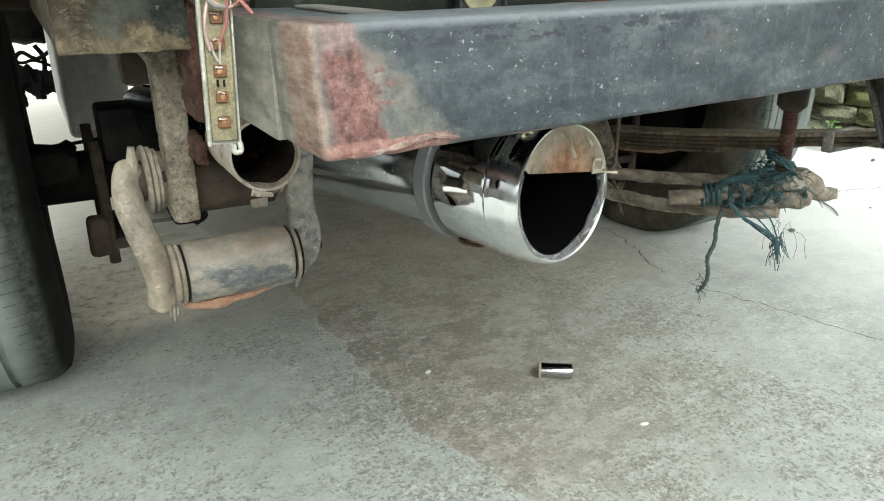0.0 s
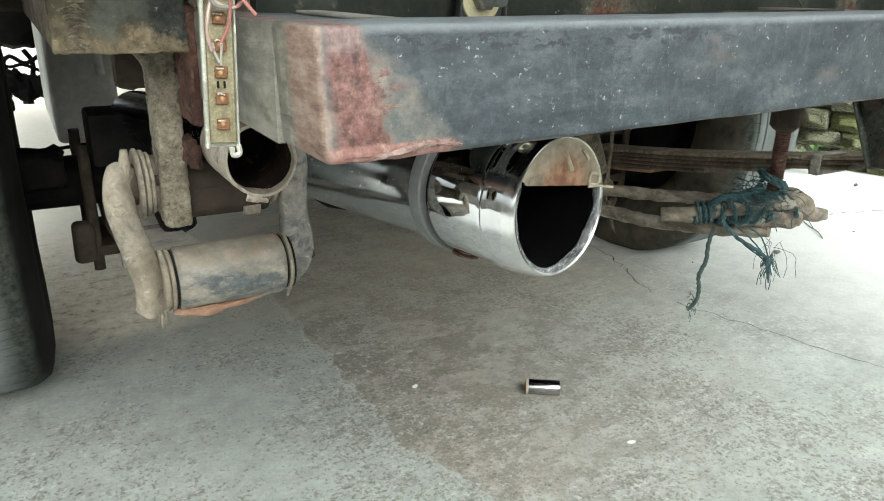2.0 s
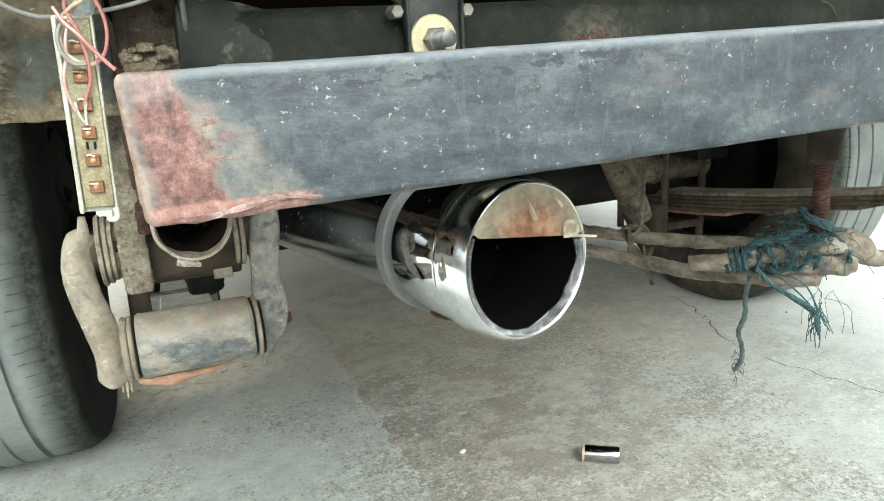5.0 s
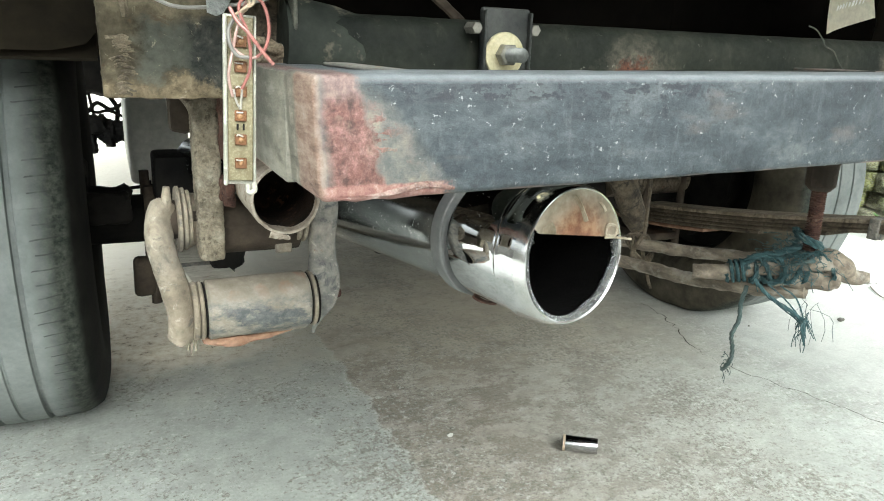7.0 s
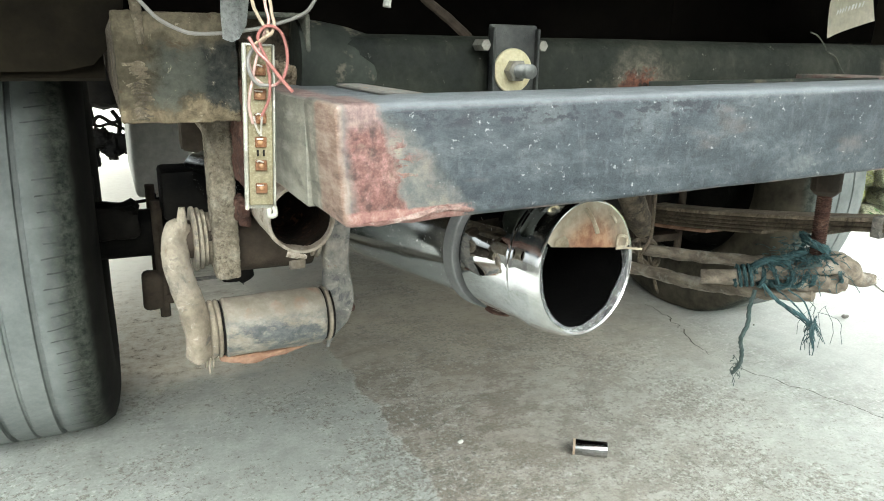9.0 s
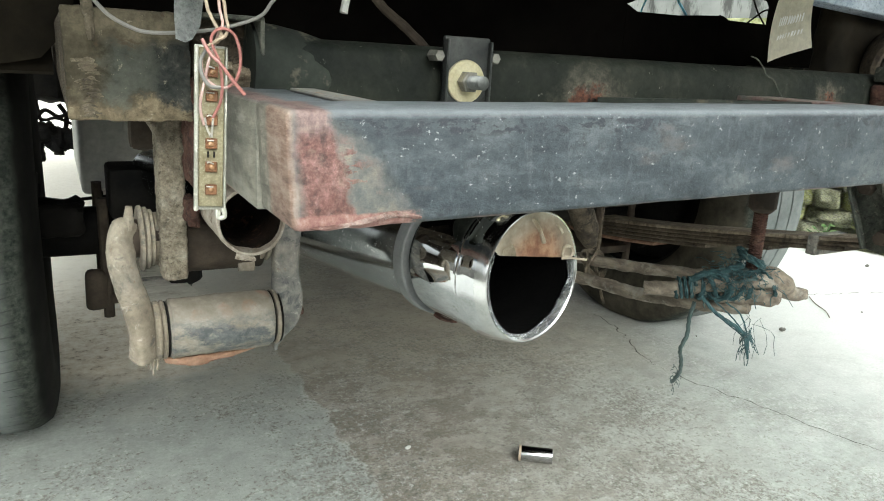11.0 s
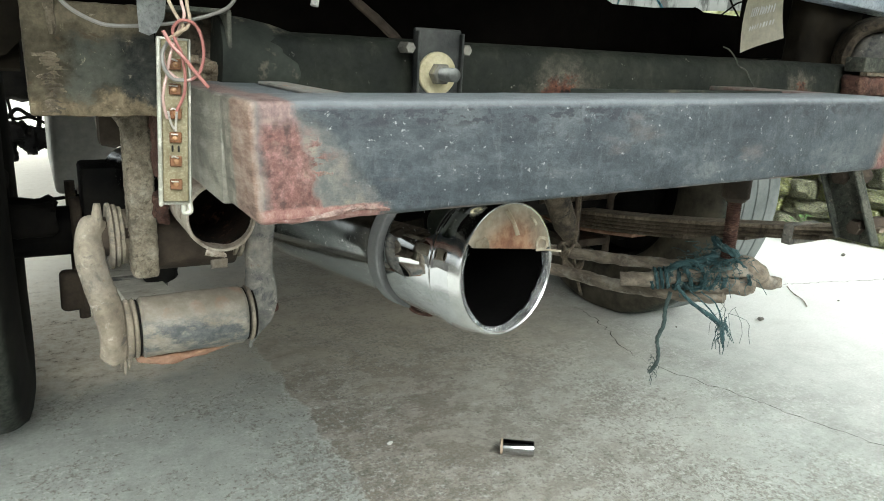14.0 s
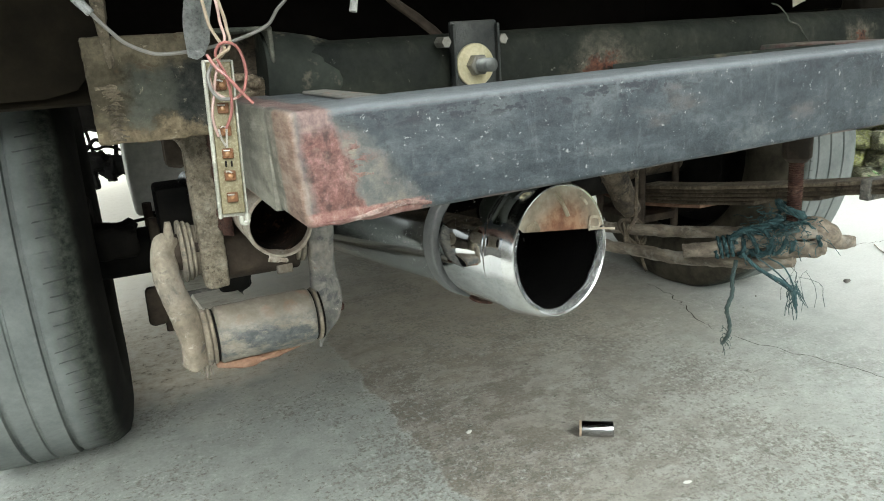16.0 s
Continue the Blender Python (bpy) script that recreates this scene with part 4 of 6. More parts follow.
def shackle():
    axis_z = 0.364
    bm = B()
    m = along((0.066, 0.485, axis_z), (1, 0, 0))
    lathe(bm, [(0.002, 0.0), (0.002, 0.0205), (0.004, 0.0222)] + [(0.004 + 0.0025 * i, 0.0222) for i in range(1, 28)] + [(0.074, 0.0222), (0.0765, 0.0205), (0.0765, 0.0)], m, 48)
    roughen(bm, 0.0006, 90)
    eye = part("spring_eye", bm, BUSH, truck, "rolled spring eye, bare scuffed steel with dark patches")
    for x, w, dark in ((0.0585, 0.0040, 0), (0.0630, 0.0030, 0), (0.0664, 0.0012, 1), (0.1427, 0.0012, 1), (0.1445, 0.0030, 0), (0.1482, 0.0012, 1)):
        bm = B()
        r = 0.0205 if dark else 0.0216
        lathe(bm, [(0, 0.0), (0, r - 0.001), (w * 0.3, r), (w * 0.7, r), (w, r - 0.001), (w, 0.0)], along((x, 0.485, axis_z), (1, 0, 0)), 36)
        part("seal_ring", bm, BLACK_STEEL if dark else SHACKLE, eye)
    bm = B()
    sweep(bm, smooth_line([(0.064, 0.482, 0.3425), (0.078, 0.478, 0.3395), (0.094, 0.477, 0.3395), (0.112, 0.479, 0.3405), (0.136, 0.484, 0.3430)], 8), [0.0012] + [0.0032] * 8 + [0.0036] * 8 + [0.0030] * 8 + [0.0022] * 6 + [0.0010] * 4, 10, wobble=0.45)
    part("rusty_liner", bm, ORANGE_RUST, eye, "curled orange rust under the eye")
    up_z = 0.436
    for x, sgn in ((0.047, -1), (0.156, 1)):
        bm = B()
        if sgn < 0:
            line = smooth_line([(x + 0.001, 0.500, up_z + 0.0075), (x - 0.005, 0.496, up_z - 0.004), (x - 0.006, 0.488, 0.415), (x - 0.001, 0.482, 0.392), (x + 0.004, 0.480, 0.370), (x + 0.005, 0.482, 0.352), (x + 0.004, 0.486, 0.343)], 5)
            rad = [0.0055, 0.0078] + [0.0092] * 5 + [0.0096] * 8 + [0.0100] * 10 + [0.0105] * 4 + [0.009, 0.005]
            squash = 0.72
        else:
            line = smooth_line([(x + 0.005, 0.505, up_z + 0.018), (x + 0.005, 0.500, up_z), (x + 0.002, 0.493, 0.410), (x + 0.001, 0.489, 0.392), (x + 0.0015, 0.487, 0.377), (x + 0.0008, 0.486, 0.362), (x - 0.003, 0.486, 0.350), (x - 0.0065, 0.487, 0.3405), (x - 0.0075, 0.488, 0.334)], 5)
            rad = [0.009] + [0.0108] * 9 + [0.0104, 0.0100, 0.0098, 0.0098, 0.0100, 0.0104, 0.0110, 0.0112, 0.0114, 0.0116, 0.0116, 0.0116, 0.0115, 0.0112, 0.0108, 0.0104, 0.0098, 0.0088, 0.0078, 0.0068, 0.0058, 0.0050, 0.0042, 0.0036, 0.0030, 0.0024, 0.0018, 0.0014]
            squash = 0.75
        sweep(bm, line, (rad + [rad[-1]] * 40)[: len(line)], 20, squash=squash, square=0.62)
        bmesh.ops.subdivide_edges(bm, edges=[e for e in bm.edges if e.calc_length() > 0.004], cuts=1, use_grid_fill=True)
        roughen(bm, 0.0012, 55)
        roughen(bm, 0.0005, 190)
        part("shackle_arm", bm, SHACKLE if sgn < 0 else SCUFFED, truck, "forged shackle arm, dusty grey-brown")
    bm = B()
    lathe(bm, [(-0.002, 0.0001), (0.0, 0.0046), (0.006, 0.0050), (0.009, 0.0036), (0.010, 0.0001)], along((0.162, 0.489, 0.364), (1, 0.2, 0)), 10)
    roughen(bm, 0.0008, 150)
    part("shackle_bolt", bm, RUST, truck, "small red rusted bolt end")
    for k, (x, l) in enumerate(((0.056, 0.011), (0.0535, 0.006), (0.0590, 0.007))):
        bm = B()
        sweep(bm, smooth_line([(x, 0.483, 0.344), (x + 0.0006, 0.4825, 0.344 - l * 0.5), (x + 0.0003, 0.482, 0.344 - l - 0.003)], 4), [0.0017, 0.0016, 0.0014, 0.0013, 0.0012, 0.0010, 0.0008, 0.0006, 0.0004], 7, wobble=0.4)
        part("dried_drip", bm, SHACKLE, truck)
    bm = B()
    sweep(bm, [(0.0465, 0.496, up_z + 0.002), (0.0472, 0.4955, up_z + 0.010), (0.0478, 0.4955, up_z + 0.0185)], [0.0042, 0.0036, 0.0022], 10)
    part("grease_nipple", bm, SHACKLE, truck)
    bm = B()
    lathe(bm, [(0.0, 0.0), (0.0, 0.014), (0.112, 0.014), (0.112, 0.0)], along((0.044, 0.507, 0.428), (1, 0, 0)), 28)
    pin = part("shackle_pin", bm, BROWN_STEEL, truck)
    for x, r in ((0.0535, 0.0240), (0.0572, 0.0228), (0.0605, 0.0210), (0.139, 0.0225), (0.143, 0.0235)):
        bm = B()
        lathe(bm, [(0, 0.0), (0, r - 0.001), (0.0008, r), (0.0026, r), (0.0032, r - 0.001), (0.0032, 0.0)], along((x, 0.507, 0.428), (1, 0, 0)), 36)
        part("rubber_washer", bm, SHACKLE if r > 0.019 else BROWN_STEEL, pin)
    bm = B()
    lathe(bm, [(0.0, 0.0), (0.0, 0.0195), (0.020, 0.0195), (0.020, 0.0)], along((0.0635, 0.512, 0.426), (1, 0, 0)), 28)
    roughen(bm, 0.0008, 80)
    part("upper_bush", bm, SHACKLE, pin)
    bm = B()
    lathe(bm, [(0.0, 0.0), (0.0, 0.0225), (0.058, 0.0225), (0.058, 0.0)], along((0.0845, 0.516, 0.420), (1, 0, 0)), 28)
    roughen(bm, 0.0012, 70)
    part("inner_bush", bm, BROWN_STEEL, pin)


def leaf_spring(xc, label):
    """A pack of five leaves, eye at the shackle, lowest at the axle."""
    def curve(s):
        y = 0.487 + s * 1.40
        z = 0.356 - 0.112 * (1 - abs(1 - (y - 0.487) / 0.69) ** 1.25)
        if xc < 0.5:
            z = float(np.interp(y, (0.487, 0.56, 0.64, 0.73, 0.86, 1.0, 1.17, 1.9), (0.3425, 0.3308, 0.318, 0.3035, 0.2815, 0.259, 0.236, 0.36)))
        return y, z
    holder = None
    spans = ((0.0, 1.0), (0.028, 0.97), (0.06, 0.93), (0.15, 0.85), (0.24, 0.76), (0.33, 0.67))
    for i, (a, b) in enumerate(spans):
        bm = B()
        prev, off, th, w = None, -0.0074 * i, 0.0064, 0.034 if xc > 0.5 else 0.027
        n = 44
        for k in range(n + 1):
            s = a + (b - a) * k / n
            y, z = curve(s)
            ring = [bm.verts.new((xc + dx, y, z + off + dz)) for dx, dz in ((-w, 0), (-w + 0.002, th / 2), (w - 0.002, th / 2), (w, 0), (w - 0.002, -th / 2), (-w + 0.002, -th / 2))]
            if prev:
                for q in range(6):
                    bm.faces.new((prev[q], prev[(q + 1) % 6], ring[(q + 1) % 6], ring[q]))
            else:
                bm.faces.new(ring[::-1])
            prev = ring
        bm.faces.new(prev)
        ob = part("leaf_spring" if holder is None else "leaf", bm, (LEAF_STEEL if i == 0 else LEAF_DARK if i < 5 else ORANGE_RUST) if xc > 0.5 else (LIT_LEAF if holder is None else SHACKLE), truck if holder is None else holder, label if holder is None else "")
        holder = holder or ob
    for s, n_l in (((0.096, 3), (0.26, 5)) if xc < 0.5 else ((0.096, 3),)):
        y, z = curve(s)
        bm = B()
        box(bm, xc - 0.037, xc + 0.037, y - 0.008, y + 0.008, z - 0.0075 * n_l - 0.004, z + 0.0055, 0.002, 2)
        part("spring_clip", bm, SCUFFED, holder, "rusty clip strapped round the leaves")
    return curve


def tyre(xc, inner, parent, grooves, rubber, seg=120):
    """Tread with worn grooves (place, half width, depth), rounded shoulders and sagging sidewalls; its uv map runs round the wheel and across to the inner side."""
    R = TYRE_R
    half = [(0.081, R - 0.0050), (0.0885, R - 0.0125), (0.0950, 0.300), (0.1005, 0.278), (0.1030, 0.250), (0.0950, 0.215), (0.0700, 0.195)]
    prof = [(-px, pr) for px, pr in half[::-1]] + [(-0.074, R - 0.0022)]
    for gx, w, deep in grooves:
        prof += [(gx - w - 0.0012, R - 0.0003), (gx - w, R - deep), (gx + w, R - deep), (gx + w + 0.0012, R - 0.0003)]
    prof += [(0.060, R - 0.0006), (0.074, R - 0.0022)] + half
    bm = B()
    uv = bm.loops.layers.uv.new("tread")
    rings = []
    for k in range(seg):
        a = 2 * math.pi * k / seg
        ring = []
        for px, pr in prof:
            y, z = AXLE_Y + pr * math.cos(a), AXLE_Z + pr * math.sin(a)
            sag = max(0.0, 0.13 - z) * 0.045 * (1 if abs(px) > 0.088 else 0)
            ring.append(bm.verts.new((xc + inner * (px + math.copysign(sag, px)), y, max(0.001, z))))
        rings.append(ring)

    def across(i):
        px, pr = prof[i]
        if abs(px) <= 0.081:
            return 0.5 + px / 0.163
        return 1.0 + (R - pr) * 6 if px > 0 else -(R - pr) * 6

    for k in range(seg):
        p, q = rings[k], rings[(k + 1) % seg]
        for i in range(len(prof) - 1):
            f = bm.faces.new((p[i], p[i + 1], q[i + 1], q[i]))
            for loop, (kk, ii) in zip(f.loops, ((k, i), (k, i + 1), (k + 1, i + 1), (k + 1, i))):
                loop[uv].uv = (kk / seg, across(ii))
    return part("tyre", bm, rubber, parent, "dusty grey tyre with worn grooved tread", 50)


def wheel(xc, inner, grooves, rubber):
    bm = B()
    m = along((xc, AXLE_Y, AXLE_Z), (inner, 0, 0))
    lathe(bm, [(-0.06, 0.2), (-0.055, 0.185), (0.02, 0.18), (0.03, 0.06), (0.035, 0.0001)], m, 48)
    lathe(bm, [(0.064, 0.2), (0.058, 0.186), (0.0, 0.181)], m, 48)
    rim = part("wheel", bm, BLACK_STEEL, truck, "dark steel wheel")
    tyre(xc, inner, rim, grooves, rubber)
    bm = B()
    lathe(bm, [(0.03, 0.0001), (0.03, 0.135), (0.076, 0.138), (0.080, 0.150), (0.088, 0.150), (0.090, 0.06), (0.098, 0.05), (0.099, 0.0001)], m, 48)
    roughen(bm, 0.008, 45)
    part("brake_drum", bm, BLACK_STEEL, rim, "greasy black brake drum and backing plate")


def axle():
    bm = B()
    lathe(bm, [(0.0, 0.0), (0.0, 0.037), (0.40, 0.04), (0.47, 0.09), (0.56, 0.115), (0.66, 0.09), (0.73, 0.04), (1.17, 0.037), (1.17, 0.0)], along((-0.03, AXLE_Y - 0.01, 0.277), (1, 0, 0)), 36)
    roughen(bm, 0.004, 25)
    lumpy(bm, -0.035, 0.035, 1.09, 1.17, 0.285, 0.332, 0.008, 0.006, 45, 0.5)
    part("axle_housing", bm, BLACK_STEEL, truck, "black greasy axle housing")


def clamps(xc):
    """U-bolts, pad and lower plate where the spring meets the axle."""
    bm = B()
    box(bm, xc - 0.045, xc + 0.045, 1.09, 1.25, 0.175, 0.192, 0.006, 2)
    box(bm, xc - 0.078, xc - 0.045, 1.085, 1.11, 0.170, 0.232, 0.010, 3)
    roughen(bm, 0.003, 40)
    part("spring_plate", bm, BROWN_STEEL, truck, "rusty lower spring plate")
    bm = B()
    box(bm, xc - 0.04, xc + 0.035, 1.02, 1.10, 0.325, 0.395, 0.006, 2)
    part("bump_stop", bm, BLACK_STEEL, truck, "black rubber bump stop")
    for dx in (-0.046, 0.046):
        for y in (1.10, 1.24):
            bm = B()
            sweep(bm, [(xc + dx, y, 0.155), (xc + dx, y, 0.25), (xc + dx, y, 0.34)], 0.008, 10)
            part("u_bolt", bm, BROWN_STEEL, truck)


def crossmember():
    bm = B()
    line = [(0.128 + 0.02 * i, 0.447, 0.547 + 0.00005 * i) for i in range(52)]
    prev = None
    for p in line:
        ring = []
        for k in range(20):
            a = 2 * math.pi * k / 20
            c, s = math.cos(a), math.sin(a)
            ring.append(bm.verts.new((p[0], p[1] + 0.027 * math.copysign(abs(c) ** 0.6, c), p[2] + 0.027 * math.copysign(abs(s) ** 0.6, s))))
        if prev:
            for k in range(20):
                bm.faces.new((prev[k], prev[(k + 1) % 20], ring[(k + 1) % 20], ring[k]))
        else:
            bm.faces.new(ring[::-1])
        prev = ring
    bm.faces.new(prev)
    roughen(bm, 0.0006, 25)
    cm = part("crossmember", bm, CROSSMEMBER, truck, "dark green-grey crossmember, dusty with rust spots")
    # flared end with an open channel full of dirt
    bm = B()
    sweep(bm, [(0.118, 0.447, 0.552), (0.135, 0.447, 0.551), (0.152, 0.447, 0.549), (0.168, 0.447, 0.547)], [0.031, 0.0305, 0.0295, 0.027], 24)
    part("flared_end", bm, GREEN_STEEL, cm)
    for y0, y1, x0, x1, z0, z1 in ((0.418, 0.46, 0.0865, 0.123, 0.5815, 0.5845), (0.418, 0.46, 0.1215, 0.1245, 0.540, 0.5845), (0.452, 0.46, 0.0865, 0.123, 0.54, 0.583)):
        bm = B()
        box(bm, x0, x1, y0, y1, z0, z1, 0.0012, 2)
        part("channel_wall", bm, CHANNEL if y0 < 0.45 else DIRTY, cm)
    bm = B()
    lumpy(bm, 0.088, 0.1205, 0.428, 0.452, 0.540, 0.554, 0.0016, 0.0026, 150, 0.9)
    part("packed_dirt", bm, CRUST, cm, "packed dirt and flaking rust in the channel")
    rng = random.Random(12)
    for _ in range(12):
        x, y, z, s = rng.uniform(0.091, 0.118), rng.uniform(0.424, 0.436), rng.uniform(0.548, 0.557), rng.uniform(0.0018, 0.0042)
        bm = B()
        lumpy(bm, x - s, x + s, y - s, y + s, z - s * 0.6, z + s * 0.6, s * 0.6, s * 0.35, 300, 0.7)
        part("clod", bm, CRUST, truck)
    for pts, r, material, name in (
        ([(0.573, 0.424, 0.584), (0.578, 0.420, 0.581), (0.586, 0.418, 0.573), (0.590, 0.418, 0.568), (0.602, 0.418, 0.564), (0.610, 0.418, 0.556), (0.616, 0.416, 0.548), (0.622, 0.412, 0.540)], 0.0006, CHANNEL, "loose_wire"),
        ([(0.268, 0.60, 0.622), (0.285, 0.60, 0.606), (0.303, 0.60, 0.594), (0.322, 0.59, 0.575), (0.335, 0.58, 0.555)], 0.0045, BROWN_STEEL, "brake_pipe"),
        ([(0.229, 0.55, 0.625), (0.227, 0.55, 0.612), (0.224, 0.549, 0.598)], 0.0035, WHITE_BIT, "cable_tie"),
    ):
        bm = B()
        sweep(bm, smooth_line(pts, 6), r, 8, wobble=0.2)
        part(name, bm, material, cm)
    bm = B()
    box(bm, 0.123, 0.136, 0.499, 0.501, 0.398, 0.440, 0.0008, 1)
    part("small_tab", bm, SHACKLE, cm)
    # clamp bracket with bolt
    bm = B()
    box(bm, 0.2445, 0.2810, 0.408, 0.4125, 0.527, 0.5815, 0.0015, 2)
    box(bm, 0.2445, 0.2463, 0.4035, 0.412, 0.527, 0.5795, 0.0006, 1)
    box(bm, 0.2792, 0.2810, 0.4035, 0.412, 0.527, 0.5790, 0.0006, 1)
    br = part("clamp_bracket", bm, mottled("black_bracket_paint", (0.016, 0.018, 0.018), (0.06, 0.062, 0.058), 40, 0.5), truck, "black U-shaped clamp bracket on the crossmember")
    for x in (0.2392, 0.2840):
        bm = B()
        lathe(bm, [(0, 0.0001), (0, 0.0036), (0.0012, 0.0042), (0.012, 0.0042)], along((x, 0.404, 0.568), (0, 1, 0)), 6)
        part("side_nut", bm, STEEL_NUT, br)
    cx, cz, cy = 0.2617, 0.5515, 0.400
    bm = B()
    lathe(bm, [(0.0, 0.0065), (0.0, 0.0142), (0.0006, 0.0148), (0.0022, 0.0148), (0.0025, 0.0142), (0.0025, 0.0065)], along((cx, cy + 0.0055, cz), (0, 1, 0)), 40, True)
    part("washer", bm, ZINC, br, "yellow zinc-plated washer")
    bm = B()
    lathe(bm, [(0.0, 0.0001), (0.0, 0.0066), (0.001, 0.0076), (0.0075, 0.0076)], along((cx, cy - 0.002, cz), (0, 1, 0)), 6)
    part("nut", bm, STEEL_NUT, br, "grey hexagon nut")
    bm = B()
    prof = [(-0.0155, 0.0001), (-0.0155, 0.0036)]
    for i in range(13):
        prof += [(-0.0150 + i * 0.0012, 0.0047), (-0.0144 + i * 0.0012, 0.0038)]
    lathe(bm, prof, along((cx, cy - 0.002, cz), (0, 1, 0)), 20)
    part("bolt", bm, GREY_ZINC, br, "threaded bolt end")


def exhaust():
    c0, d = Vector((0.2875, 0.3450, 0.4249)), Vector((-0.2119, 1.0, -0.0600)).normalized()
    m = along(c0, d) @ Matrix.Diagonal((1.015, 1.015, 1.0, 1.0))
    bm = B()
    prof = [(0.0060, 0.0479), (0.0085, 0.0483), (0.0120, 0.0486), (0.0160, 0.0488), (0.0200, 0.0489), (0.0210, 0.0492), (0.0224, 0.0494), (0.0236, 0.0489), (0.0243, 0.0478), (0.0250, 0.0468), (0.0257, 0.0466), (0.0264, 0.0471), (0.0278, 0.0473), (0.045, 0.0470), (0.0752, 0.0461), (0.0768, 0.0457), (0.0774, 0.0446), (0.0774, 0.040)]
    lathe(bm, prof, m, 128)
    tip = part("exhaust", bm, CHROME, truck, "chromed exhaust tail pipe, its end plate torn open")
    bm = B()
    lathe(bm, [(0.0100, 0.0426), (0.0000, 0.0428), (-0.0022, 0.0436), (-0.0029, 0.0446), (-0.0027, 0.0454), (-0.0014, 0.0463), (0.0010, 0.0470), (0.0036, 0.0475), (0.0061, 0.0479)], m, 128)
    part("rolled_rim", bm, RIM, tip, "bright rolled rim, hazed by fine scratches")
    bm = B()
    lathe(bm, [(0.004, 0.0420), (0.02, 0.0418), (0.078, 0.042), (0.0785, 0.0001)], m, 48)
    part("sooty_bore", bm, SOOT_SHADE, tip, "sooty bore, near black for its unlit depth")
    # black ring: the shadow in the gap put in as colour
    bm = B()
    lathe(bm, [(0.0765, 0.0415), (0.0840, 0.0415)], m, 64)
    part("shadow_gap", bm, SOOT_SHADE, tip)
    bm = B()
    lathe(bm, [(0.0830, 0.041), (0.0830, 0.0470), (0.0840, 0.0478), (0.0940, 0.0477), (0.0952, 0.0470), (0.0952, 0.038)], m, 96)
    part("clamp_band", bm, GREY_RUBBER, tip, "dull grey clamp band")
    bm = B()
    lathe(bm, [(0.094, 0.0428), (0.12, 0.0426), (0.22, 0.0410), (0.35, 0.0390), (0.75, 0.0345), (0.75, 0.0001)], m, 96)
    part("pipe", bm, DULL_CHROME, tip, "dulled chromed pipe running forward")
    bm = B()
    under = m @ Vector((0, 0, 0.066)) + Vector((-0.0150, 0, -0.0462))
    sweep(bm, smooth_line([under + d * k + Vector((0, 0, h)) for k, h in ((-0.014, 0.001), (-0.004, -0.0012), (0.006, -0.0014), (0.013, 0.0008))], 5), [0.0006] + [0.0013] * 14 + [0.0006], 8, squash=2.0, wobble=0.4)
    part("rusty_drain", bm, RUST, tip, "rusty spot under the chrome")
    # end plate: the upper part is left, the lower part has been torn out
    rng = random.Random(7)
    face = m @ Matrix.Rotation(radians(9), 4, "Z")
    cut, cv, r_out = 0.0140, -0.006, 0.0452
    n = 200
    rows = []
    for k in range(n + 1):
        a = 2 * math.pi * k / n
        dx, dy = math.cos(a), math.sin(a)
        ro = -cv * dy + math.sqrt(max(0.0, r_out ** 2 - (cv * dx) ** 2))
        # the sheet is folded back widest on one side and almost gone at the bottom and the other side
        wide = 0.0040 + 0.0016 * max(0.0, dx) ** 2 + 0.0022 * max(0.0, -0.85 * dx - 0.53 * dy) ** 1.5 - 0.0012 * max(0.0, dy)
        crumple = 0.12 + 0.88 * max(0.0, min(1.0, 0.45 - dx))
        jag = 0.0014 * noise.noise(Vector((dx * 4, dy * 4, 2))) + 0.0004 * noise.noise(Vector((dx * 11, dy * 11, 5)))
        rc = ro - wide + jag * (0.5 + 0.5 * crumple)
        chord = dy > 0.01 and (cut - cv) / dy < rc
        rh = (cut - cv) / dy + rng.uniform(-0.0003, 0.0003) if chord else rc
        steps = 2 if chord else 5
        line = []
        for q in range(steps + 1):
            f = q / steps
            r = ro + (rh - ro) * f
            z = -0.0026 if chord else -0.0026 + 0.0022 * f + crumple * min(1.0, 3 * f) * (0.0014 * f * noise.noise(Vector((dx * 8, dy * 8, q * 2.3))) + 0.0011 * noise.noise(Vector((dx * 4, dy * 4, 8 + q * 1.9))))
            line.append((dx * r, cv + dy * r, z))
        line.append((dx * (rh + 0.0008), cv + dy * (rh + 0.0008), line[-1][2] + 0.0028))
        rows.append((chord, line))
    for want, name, material, label in ((True, "end_plate", BAFFLE, "scorched, rust-spotted remains of the end plate"), (False, "torn_edge", TORN, "jagged bright torn metal edge")):
        bm = B()
        for (ca, a), (cb, b) in zip(rows, rows[1:]):
            if ca == cb == want:
                va, vb = [bm.verts.new(face @ Vector(p)) for p in a], [bm.verts.new(face @ Vector(p)) for p in b]
                for i in range(len(a) - 1):
                    bm.faces.new((va[i], va[i + 1], vb[i + 1], vb[i]))
        bmesh.ops.remove_doubles(bm, verts=bm.verts, dist=0.00005)
        part(name, bm, material, tip, label, 60 if want else 4)
